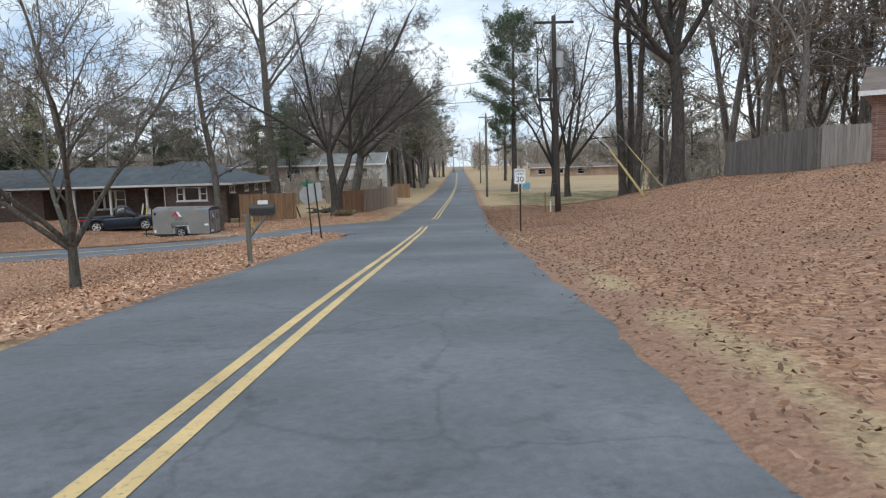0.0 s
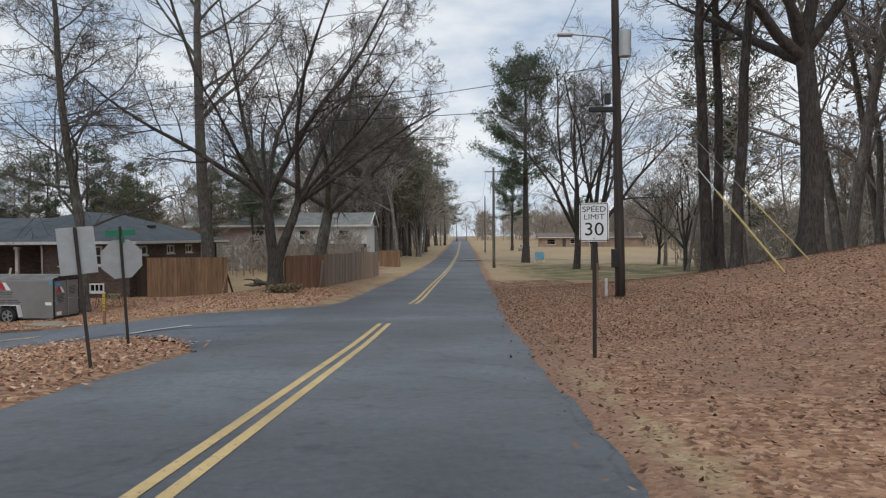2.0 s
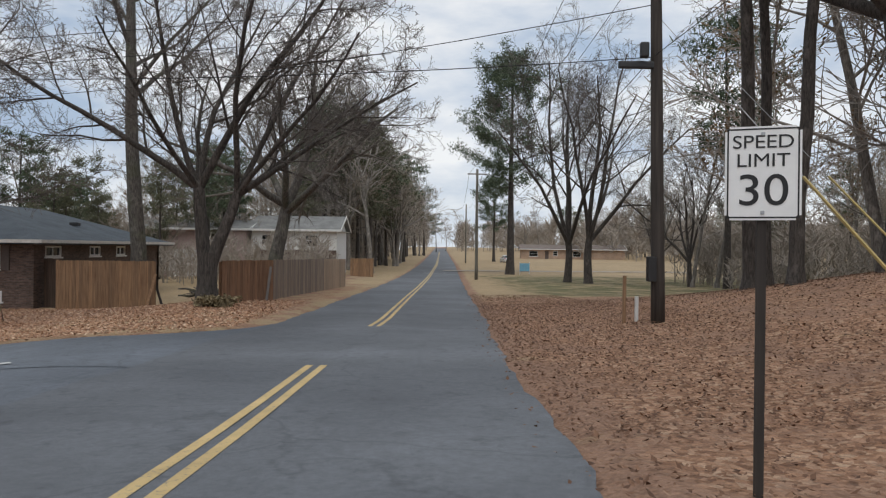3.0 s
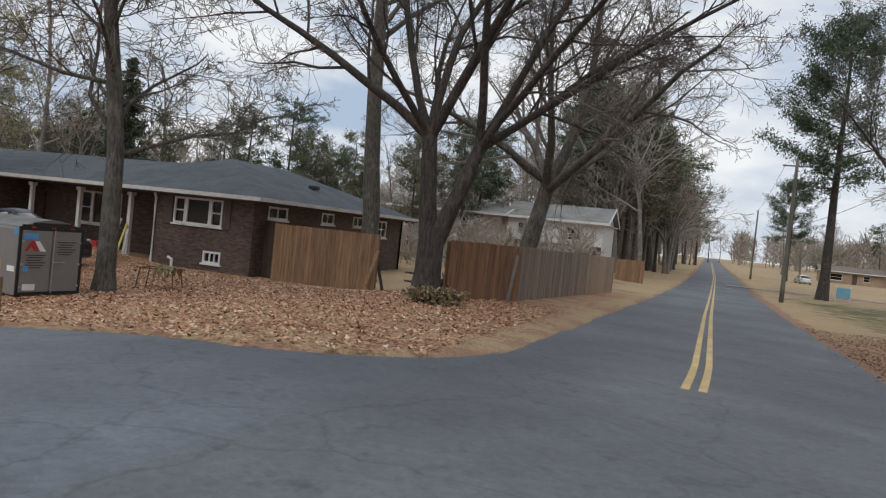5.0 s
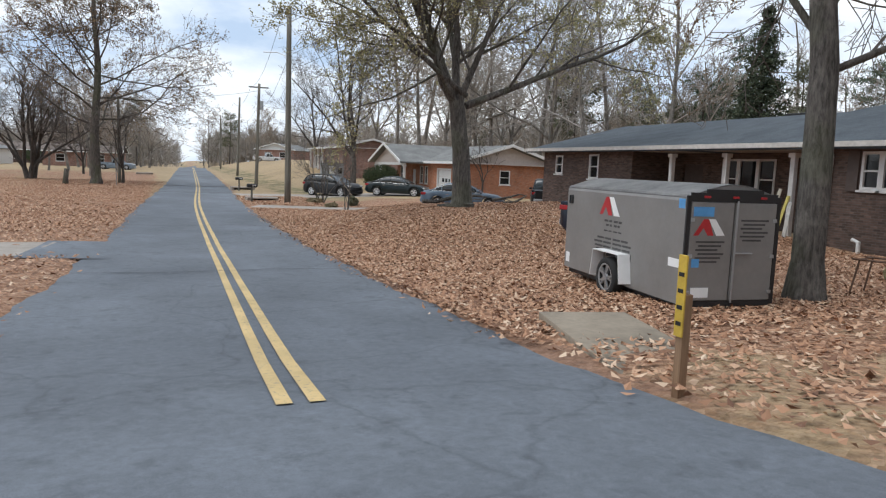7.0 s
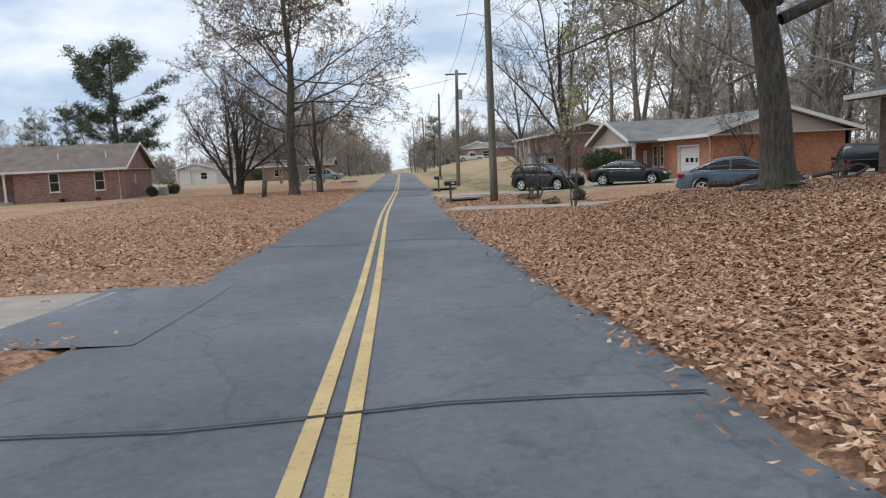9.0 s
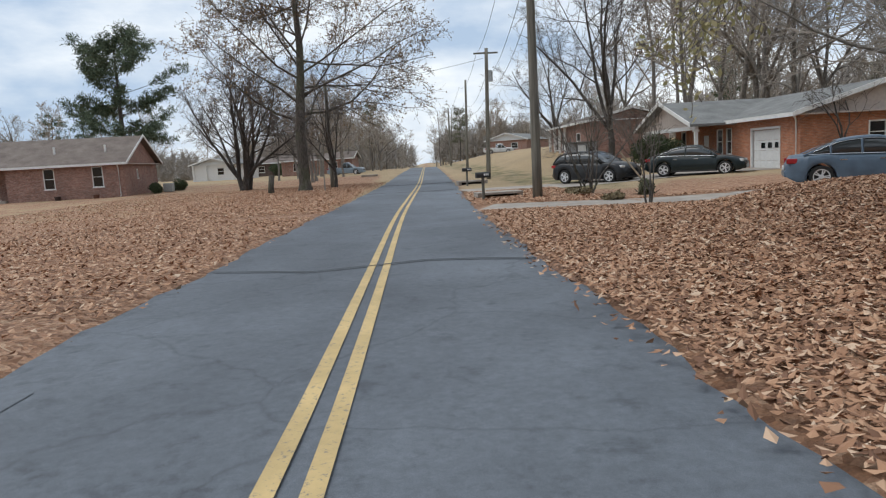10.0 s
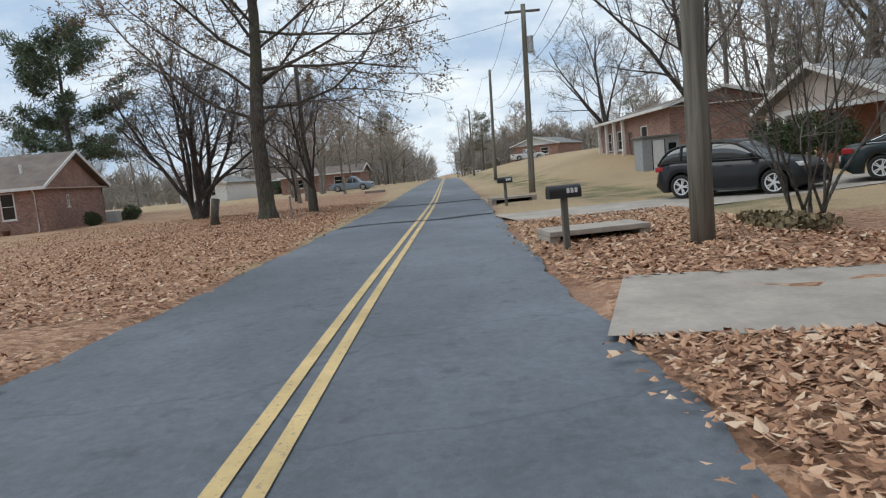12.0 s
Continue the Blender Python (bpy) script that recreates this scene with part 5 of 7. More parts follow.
kinds = [leader_tree("woodland_tree", 101, 17.0, 0.22, wood_lead, "slender bare woodland tree among others", M_bark_wood, M_twig_wood),
         leader_tree("woodland_tree", 102, 15.0, 0.20, wood_lead, "slender bare woodland tree among others", M_bark_wood, M_twig_brown, leaves=1500, leaf_m=M_rust, leaf_size=0.09),
         deciduous("woodland_tree", 103, 4.0, 0.22, 5, 7.5, 36, plan(kids=(6, 6, 5, 0), segs=(5, 4, 3, 2), sides=(5, 3, 3, 3), wood_levels=1, min_r=0.014), "bare forked woodland tree among others", M_bark_wood, M_twig_brown)]
pines = [pine("woodland_pine", 111, 17.0, 0.22, 8.0, 4.6, "dark-green pine in the woods", per=7, tuft=18, blade=0.42, gap=0.7),
         pine("woodland_pine", 112, 15.0, 0.2, 5.5, 4.2, "olive-green pine in the woods", per=7, tuft=16, blade=0.42, gap=0.75, needle=M_cedar)]
for o in kinds + pines:
    tagged(o, group="trees of the woods")
used = set()


def stand(x0, x1, y0, y1, n, seed, pine_share=0.3, low=0.8, high=1.15):
    """Sets out a stand of woodland trees in a stretch of ground."""
    rng = random.Random(seed)
    for _ in range(n):
        x, y = rng.uniform(x0, x1), rng.uniform(y0, y1)
        src = rng.choice(pines) if rng.random() < pine_share else rng.choice(kinds)
        s, a = rng.uniform(low, high), rng.uniform(0, 360)
        if src.name in used:
            again(src, x, y, s, a)
        else:
            used.add(src.name)
            place(src, x, y, s, a)


stand(-46, -17, 79, 104, 30, 1, 0.45, 0.5, 0.76)      # behind the dark brick house
stand(-45, -9, 98, 125, 22, 2, 0.3, 0.6, 0.85)
stand(-24, -7.5, 96, 104, 6, 14, 0.5, 0.6, 0.8)
stand(-26, -6.5, 98, 210, 38, 3, 0.3, 0.95, 1.25)    # along the main road, west side
stand(-13, -4.5, 100, 128, 18, 41, 0.45, 1.0, 1.3)
stand(-9, -1.5, 128, 190, 26, 42, 0.4, 1.0, 1.3)
stand(-10, 3, 195, 240, 22, 43, 0.4, 1.0, 1.2)
stand(-78, -47, 74, 98, 16, 44, 0.4, 0.5, 0.75)
stand(21, 52, 66, 95, 18, 45, 0.35, 0.7, 1.0)
stand(17, 60, 40, 62, 12, 4, 0.2, 1.0, 1.3)          # behind the bank
stand(20, 48, 30, 42, 12, 5, 0.1, 1.0, 1.3)
stand(17.5, 34, 38, 58, 12, 25, 0.1, 1.1, 1.5)
stand(14, 110, 214, 260, 20, 6, 0.35, 0.9, 1.2)      # past the dry field
stand(60, 110, 50, 140, 9, 7, 0.3, 0.9, 1.1)
stand(-50, 60, 270, 330, 12, 8, 0.3, 0.8, 1.1)
stand(-100, -48, 78, 100, 12, 9, 0.1, 0.9, 1.15)     # behind the orange house
stand(-165, -100, 76, 110, 10, 10, 0.15, 0.8, 1.0)
stand(-190, -96, -45, -8, 16, 11, 0.3, 0.8, 1.0)     # south of the side road
stand(-300, -200, -20, 22, 12, 12, 0.2, 0.7, 0.95)
stand(-330, -190, 60, 110, 10, 13, 0.2, 0.7, 0.95)
stand(-360, -320, -10, 90, 8, 15, 0.25, 0.8, 1.0)
stand(-150, -90, 20.5, 31, 8, 16, 0.0, 0.6, 0.85)     # roadside trees
stand(-190, -112, 24, 34.5, 11, 17, 0.0, 0.75, 1.0)
stand(-260, -185, -5, 36, 14, 18, 0.1, 0.9, 1.15)
stand(-270, -190, 47, 62, 8, 19, 0.1, 0.75, 0.95)
stand(-200, -150, 68, 80, 6, 20, 0.0, 0.7, 0.9)
stand(-88, -54, 69, 80, 9, 24, 0.0, 1.2, 1.6)       # tall trees close behind the orange house
stand(-114, -82, 67, 76, 8, 31, 0.0, 1.2, 1.6)
again(pines[0], 23.0, 72.0, 1.15, 50)
again(t1, -96.7, 28.0, 0.6, 33)
again(t1, -73.9, 33.4, 0.55, 77)
again(t1, -98, 55.5, 0.85, 20)
again(t1, -74.5, 54.5, 1.15, 60)


def brush(name, areas, seed, label, m, wide=0.016, k=46):
    """Far bare woods and thickets: stems with fans of fine twigs, past counting."""
    rng = np.random.RandomState(seed)
    t = Tubes()
    qs = []
    for x0, x1, y0, y1, n, h0, h1 in areas:
        for _ in range(n):
            x, y = rng.uniform(x0, x1), rng.uniform(y0, y1)
            if road_inside(np.array(x), np.array(y)) > -3:
                continue
            h = rng.uniform(h0, h1)
            z = on(x, y)
            t.tube([(x, y, z - 0.2), (x + rng.normal() * 0.15, y + rng.normal() * 0.15, z + h * 0.75)], [0.012 * h + 0.02, 0.02], 3)
            f = 0.12 + 0.8 * rng.rand(k)
            p = np.stack([x + rng.normal(size=k) * 0.09 * h * (1.1 - f), y + rng.normal(size=k) * 0.09 * h * (1.1 - f), z + f * h * 0.8], 1)
            d = rng.normal(size=(k, 3)) * [0.65, 0.65, 0.3] + [0, 0, 0.75]
            d /= np.linalg.norm(d, axis=1)[:, None]
            s = np.cross(d, rng.normal(size=(k, 3)))
            s /= np.linalg.norm(s, axis=1)[:, None]
            ln = (h * (0.10 + 0.20 * rng.rand(k)))[:, None]
            w = wide + 0.0016 * h
            qs.append(np.stack([p - s * w, p + s * w, p + d * ln + s * w * 0.2, p + d * ln - s * w * 0.2], 1))
    t.quads(np.concatenate(qs))
    o = part_mesh(name, t.mesh(name), m)
    return tagged(o, label, "woods", kind="stuff")


brush("far_woods", [(-120, -9, 118, 200, 260, 7, 11), (-60, 120, 300, 380, 260, 12, 18), (40, 170, 180, 260, 240, 10, 16), (95, 190, 0, 180, 160, 10, 16)], 21, "far bare woods beyond the houses", M_twig_brown, 0.13, 90)
brush("far_woods", [(-420, -330, -60, 150, 300, 13, 18), (-300, -215, -10, 34, 160, 11, 15), (-300, -225, 50, 90, 120, 10, 14), (-330, -170, 84, 150, 200, 9, 14), (-300, -100, -90, -30, 300, 9, 14), (-170, -70, 100, 130, 100, 11, 15)], 22, "far bare woods along the side road", M_twig_wood, 0.13, 90)
brush("thicket", [(-80, -24, 70, 80, 170, 2.0, 4.5), (-24, -8, 97, 103, 80, 2, 5), (-22, -6, 73, 85, 110, 2, 4.5), (-22, -6.5, 100, 200, 300, 2.5, 6), (-108, -72, 72, 80, 160, 2, 5), (20, 70, 62, 70, 120, 1.5, 3.5), (20, 50, 38, 46, 60, 1.5, 4), (-62, -14, 88, 112, 230, 4, 8), (23, 46, 66, 86, 170, 3, 6)], 23, "brown undergrowth at the edge of the woods", M_twig_brown, 0.03, 50)


# ---- street furniture ----
def pole(name, x, y, height, label, r=0.13, m=None, lean=(0, 0)):
    p = thing(name, pose(x, y, on(x, y)), label, "utility pole")
    t = Tubes()
    n = 7
    t.tube([(lean[0] * k / n, lean[1] * k / n, -0.3 + (height + 0.3) * k / n) for k in range(n + 1)], np.linspace(r * 1.15, r * 0.8, n + 1), 10, True)
    part_mesh("shaft", t.mesh("shaft"), m or M_pole, p, smooth=True)
    return p


def text_mesh(name, body, size, material, parent, m, extrude=0.001):
    """Raised lettering with the built-in font."""
    cu = bpy.data.curves.new(name, "FONT")
    cu.body, cu.size, cu.extrude, cu.align_x, cu.align_y = body, size, extrude, "CENTER", "CENTER"
    ob = bpy.data.objects.new(name, cu)
    scene.collection.objects.link(ob)
    me = bpy.data.meshes.new_from_object(ob.evaluated_get(bpy.context.evaluated_depsgraph_get()))
    bpy.data.objects.remove(ob)
    bpy.data.curves.remove(cu)
    o = part_mesh(name, me, material, parent)
    o.matrix_basis = m
    return o


def speed_sign():
    x, y = 2.95, 28.25
    s = thing("speed_limit_sign", pose(x, y, on(x, y), 0, 0, -20), "white speed limit 30 sign on a rusty post", "road sign")
    zb = 0.5 - on(x, y)
    bm = bmesh.new()
    box(bm, -0.03, 0.03, 0.02, 0.065, -0.2, zb + 0.56, 0.006)
    part("post", bm, M_pole_dark, s)
    bm = bmesh.new()
    box(bm, -0.2285, 0.2285, 0.0, 0.006, zb, zb + 0.61)
    vs = [e for e in bm.edges if abs(e.verts[0].co.y - e.verts[1].co.y) > 0.003]
    bmesh.ops.bevel(bm, geom=vs, offset=0.032, segments=5, affect="EDGES")
    plate = part("plate", bm, M_sign_white, s)
    bm = bmesh.new()
    a, b, t = 0.215, 0.013, 0.01
    box(bm, -a, a, -0.002, 0.0, zb + b, zb + b + t)
    box(bm, -a, a, -0.002, 0.0, zb + 0.61 - b - t, zb + 0.61 - b)
    box(bm, -a, -a + t, -0.002, 0.0, zb + b, zb + 0.61 - b)
    box(bm, a - t, a, -0.002, 0.0, zb + b, zb + 0.61 - b)
    part("border", bm, M_ink, plate)
    for body, size, z in (("SPEED", 0.122, 0.505), ("LIMIT", 0.122, 0.385), ("30", 0.29, 0.185)):
        o = text_mesh("lettering", body, size, M_ink, plate, pose(0, -0.002, zb + z, 90, 0, 0) @ Matrix.Diagonal((1.12 if body != "30" else 1.1, 1, 1, 1)), 0.0015)
    for z in (0.05, 0.56):
        bx("bolt", M_steel, s, -0.012, 0.012, -0.008, 0.0, zb + z - 0.012, zb + z + 0.012, 0.003)


speed_sign()


def stop_sign():
    x, y = -5.7, 31.15
    s = thing("stop_sign", pose(x, y, on(x, y) - 0.18, 0, -3, 38), "octagonal stop sign seen from behind, with green street names", "road sign")
    bm = bmesh.new()
    box(bm, -0.025, 0.025, -0.02, 0.02, -0.2, 2.6, 0.005)
    part("post", bm, M_pole_dark, s)
    bm = bmesh.new()
    r = 0.38 / math.cos(math.pi / 8)
    f = bm.faces.new([bm.verts.new((r * math.cos(math.pi / 8 + i * math.pi / 4), 0.024, 1.95 + r * math.sin(math.pi / 8 + i * math.pi / 4))) for i in range(8)])
    e = bmesh.ops.extrude_face_region(bm, geom=[f])
    bmesh.ops.translate(bm, vec=(0, 0.006, 0), verts=[v for v in e["geom"] if isinstance(v, bmesh.types.BMVert)])
    bmesh.ops.recalc_face_normals(bm, faces=bm.faces)
    part("plate", bm, M_sign_back, s)
    bx("street_name", M_green_sign, s, -0.28, 0.28, -0.006, 0.0, 2.41, 2.53, 0.002)
    bx("street_name", M_green_sign, s, -0.003, 0.003, -0.28, 0.28, 2.28, 2.40, 0.002)
    x, y = -4.72, 27.75
    s = thing("road_sign", pose(x, y, on(x, y), 0, -5, 30), "pale rectangular road sign seen from behind", "road sign")
    bx("post", M_pole_dark, s, -0.025, 0.025, -0.02, 0.02, -0.2, 2.15, 0.005)
    bx("plate", M_sign_back, s, -0.25, 0.25, 0.022, 0.028, 1.45, 2.15, 0.002)


stop_sign()

p1 = pole("utility_pole", 6.6, 40.3, 11.6, "tarred utility pole with a crossarm and a meter box", 0.16, M_pole_dark, (-0.2, 0))
bx("crossarm", M_pole_dark, p1, -1.35, 1.0, -0.06, 0.06, 11.15, 11.29, 0.01)
for dx in (-1.25, -0.5, 0.85):
    bx("insulator", M_steel, p1, dx - 0.05, dx + 0.05, -0.05, 0.05, 11.29, 11.45, 0.02)
p1.matrix_basis = p1.matrix_basis @ Matrix.Scale(0.93, 4)
tb = Tubes()
tb.tube([(0.12, -0.2, 8.6), (0.12, -0.2, 9.5)], [0.22, 0.22], 12, True)
part_mesh("transformer", tb.mesh("transformer"), M_sign_back, p1)
bx("cable_box", M_black, p1, -1.15, -0.2, -0.12, 0.02, 6.65, 6.85, 0.05)
bx("cable_box", M_black, p1, -0.62, -0.4, -0.3, -0.1, 6.9, 7.3, 0.05)
bx("meter_box", M_black, p1, -0.35, -0.14, -0.25, -0.02, 1.1, 1.75, 0.02)
tb = Tubes()
tb.tube([(0, 0, 9.0), (-0.6, 0, 9.35), (-1.7, 0, 9.45)], [0.03, 0.03, 0.03], 6)
part_mesh("lamp_arm", tb.mesh("lamp_arm"), M_steel, p1)
bx("lamp_head", M_steel, p1, -2.25, -1.7, -0.12, 0.12, 9.38, 9.5, 0.04)
p2 = pole("utility_pole", 6.1, 86.3, 10.2, "weathered utility pole with a small crossarm", 0.14)
bx("crossarm", M_pole, p2, -0.9, 0.9, -0.05, 0.05, 9.7, 9.8, 0.01)
p3 = pole("utility_pole", 9.6, 150, 11.0, "distant weathered wooden utility pole", 0.14)
pb1 = pole("utility_pole", -48.46, 43.75, 11.5, "grey wooden utility pole beside the driveway", 0.17)
tb = Tubes()
tb.tube([(0, 0, 8.6), (-0.5, -0.6, 8.9), (-1.2, -1.3, 8.95)], [0.03] * 3, 6)
part_mesh("lamp_arm", tb.mesh("lamp_arm"), M_steel, pb1)
pb2 = pole("utility_pole", -73.5, 44.85, 9.6, "wooden utility pole with crossarm and transformer", 0.15, lean=(0.05, 0.25))
bx("crossarm", M_pole, pb2, -0.05, 0.05, -0.7, 1.1, 9.2, 9.32, 0.01)
tb = Tubes()
tb.tube([(0, 0.45, 7.2), (0, 0.45, 8.0)], [0.2, 0.2], 12, True)
part_mesh("transformer", tb.mesh("transformer"), M_sign_back, pb2)
pb3 = pole("utility_pole", -104.5, 46.0, 10.6, "plain weathered wooden utility pole", 0.15, lean=(0, 0.3))
pb4 = pole("utility_pole", -150.0, 47.0, 10.6, "distant weathered wooden utility pole", 0.15)
pl1 = pole("utility_pole", -74.4, 33.1, 7.7, "thin wooden pole by the oak", 0.14)


def wire(name, a, b, sag, r=0.012, label="sagging black overhead cable"):
    t = Tubes()
    a, b = np.array(a, float), np.array(b, float)
    n = 16
    t.tube([a + (b - a) * k / n - np.array([0, 0, sag * 4 * (k / n) * (1 - k / n)]) for k in range(n + 1)], [r] * (n + 1), 4)
    o = part_mesh(name, t.mesh(name), M_wire)
    return tagged(o, label, "cable")


def top(p, h, dx=0, dy=0):
    q, k = p.matrix_basis.translation, p.matrix_basis.to_scale().x
    return (q.x + dx * k, q.y + dy * k, q.z + h * k)


for ya2, za2 in ((0.0, 7.3), (0.3, 6.6), (-0.5, 9.25)):
    wire("overhead_cable", top(pb1, za2 + 1.4, 0, ya2), top(pb2, za2, 0, ya2), 0.9)
    wire("overhead_cable", top(pb2, za2, 0, ya2), top(pb3, za2 + 0.6, 0, ya2), 1.0)
    wire("overhead_cable", top(pb3, za2 + 0.6, 0, ya2), top(pb4, za2 + 0.6, 0, ya2), 1.0)
    wire("overhead_cable", top(pb1, za2 + 1.4, 0, ya2), (-2.0, 45.0 + ya2, on(-2, 45) + za2 + 2.2), 1.1)
for dx, hz in ((-1.25, 11.4), (0.85, 11.4), (-0.2, 7.0)):
    wire("overhead_cable", top(p1, hz, dx), top(p2, hz - 1.6, dx * 0.6), 0.8)
    wire("overhead_cable", top(p2, hz - 1.6, dx * 0.6), top(p3, hz - 1.0, dx * 0.6), 0.8)
    wire("overhead_cable", top(p1, hz, dx), (9 + dx, -30, on(4, -30) + hz + 1), 1.0)
wire("overhead_cable", top(p1, 7.0), (-34, 47.0, on(-34, 47) + 9.0), 0.9)
wire("overhead_cable", top(p1, 8.4), (-30, 60.0, on(-34, 47) + 10.0), 0.9)
wire("overhead_cable", top(pb2, 8.9), top(pl1, 7.6), 0.3)


def mailbox(x, y, turn, label, h=1.02, reach=0.0):
    b = thing("mailbox", pose(x, y, on(x, y), 0, 0, turn), label, "mailbox")
    bx("post", M_pole, b, -0.05, 0.05, -0.05, 0.05, -0.2, h - 0.12, 0.01)
    bm = bmesh.new()
    n = 10
    prof = [(-0.11, 0)] + [(-0.11 * math.cos(math.pi * i / n), 0.12 + 0.10 * math.sin(math.pi * i / n)) for i in range(n + 1)] + [(0.11, 0)]
    f = bm.faces.new([bm.verts.new((reach - 0.28, p[0], h - 0.12 + p[1])) for p in prof])
    e = bmesh.ops.extrude_face_region(bm, geom=[f])
    bmesh.ops.translate(bm, vec=(0.56, 0, 0), verts=[v for v in e["geom"] if isinstance(v, bmesh.types.BMVert)])
    bmesh.ops.recalc_face_normals(bm, faces=bm.faces)
    box_o = part("box", bm, M_black, b)
    bx("flag", M_red, box_o, reach + 0.05, reach + 0.2, 0.112, 0.118, h + 0.0, h + 0.05)
    for k in range(0 if reach else 3):
        bx("number_bar", M_white, box_o, reach + 0.02 + 0.07 * k, reach + 0.07 + 0.07 * k, -0.116, -0.111, h - 0.04, h + 0.04)
    if reach:
        bx("arm", M_fence_pale, b, -0.12, reach + 0.26, -0.04, 0.04, h - 0.17, h - 0.122, 0.006)
        t = Tubes()
        t.tube([(0.04, 0, h - 0.62), (reach + 0.05, 0, h - 0.19)], [0.035, 0.035], 4, True)
        part_mesh("brace", t.mesh("brace"), M_fence_pale, b)
        bx("plate", M_white, box_o, reach - 0.1, reach + 0.13, -0.006, 0.006, h + 0.09, h + 0.19, 0.003)
    return b


mailbox(-49.3, 41.75, 98, "black metal mailbox on a wooden post")
mailbox(-64.0, 42.4, 98, "black metal mailbox on a post by the verge")


# ---- the fence ----
M_fence_dark = wood("fence_dark", (0.10, 0.092, 0.085), (0.22, 0.205, 0.19))
M_fence_pale = wood("fence_pale", (0.17, 0.155, 0.14), (0.30, 0.275, 0.255))

def fence(name, p0, p1, material, label, top_z, board=0.14, drop=0.0):
    """A close-boarded fence: posts and rails behind, one board beside the other."""
    p0, p1 = np.array(p0, float), np.array(p1, float)
    ln = np.linalg.norm(p1 - p0)
    ang = math.atan2(p1[1] - p0[1], p1[0] - p0[0])
    f = thing(name, pose(p0[0], p0[1], 0, 0, 0, math.degrees(ang)), label, "fence", kind="")
    rng = random.Random(name + str(ln))
    n = int(ln / (board + 0.004))
    for i in range(n):
        u = i * ln / n
        c = p0 + (p1 - p0) * (u + board / 2) / ln
        g = on(c[0], c[1])
        zt = top_z + drop * u / ln + rng.uniform(-0.015, 0.015)
        bm = bmesh.new()
        w = ln / n - 0.006
        y = rng.uniform(-0.004, 0.004)
        vs = [(u, g - 0.03), (u + w, g - 0.03), (u + w, zt - 0.035), (u + w - 0.03, zt), (u + 0.03, zt), (u, zt - 0.035)]
        a = [bm.verts.new((p[0], y - 0.011, p[1])) for p in vs]
        b = [bm.verts.new((p[0], y + 0.011, p[1])) for p in vs]
        bm.faces.new(a)
        bm.faces.new(b[::-1])
        for k in range(6):
            j = (k + 1) % 6
            bm.faces.new((a[k], b[k], b[j], a[j]))
        bmesh.ops.recalc_face_normals(bm, faces=bm.faces)
        part("board", bm, material, f)
    g0 = on(*p0)
    for hz in (0.3, 0.95, 1.6):
        bx("rail", material, f, 0, ln, 0.013, 0.05, g0 + hz, g0 + hz + 0.09)
    for k in range(int(ln / 2.4) + 2):
        u = min(k * 2.4, ln - 0.1)
        c = p0 + (p1 - p0) * u / ln
        bx("post", material, f, u, u + 0.09, 0.052, 0.14, on(*c) - 0.1, top_z + drop * u / ln - 0.05)
    return f


fence("cedar_fence", (-15.75, 55.5), (-11.3, 55.5), M_fence, "close-boarded cedar fence against the brick house", -0.45)
fence("side_gate", (-16.6, 56.1), (-15.8, 55.75), wood("gate_brown", (0.055, 0.036, 0.026), (0.13, 0.085, 0.06)), "dark brown board gate between house and fence", -0.38)
fence("cedar_fence", (-7.05, 51.15), (-5.6, 53.9), M_fence_red, "reddish close-boarded fence panel", -0.3)
fence("cedar_fence", (-5.6, 53.9), (-4.72, 63.6), M_fence_grey, "weathered close-boarded fence along the road", -0.3, drop=-0.13)
fence("cedar_fence", (-4.72, 63.6), (-4.15, 69.9), wood("fence_new", (0.30, 0.215, 0.15), (0.48, 0.36, 0.26)), "pale new close-boarded fence section along the road", -0.43, drop=-0.09)
fence("far_fence", (-5.8, 90.0), (-3.6, 90.4), M_fence, "short cedar fence by the drive", -0.8)
fence("bank_fence", (14.6, 36.8), (15.1, 29.4), M_fence_dark, "dark weathered board fence on the bank", 2.05, drop=0.4)
fence("bank_gate", (15.25, 29.3), (16.95, 28.8), M_fence_pale, "grey board gate beside the house", 2.5)


# ---- the trailer ----
M_faded = plain("faded_lettering", (0.06, 0.058, 0.056), 0.6, grain=0.3)


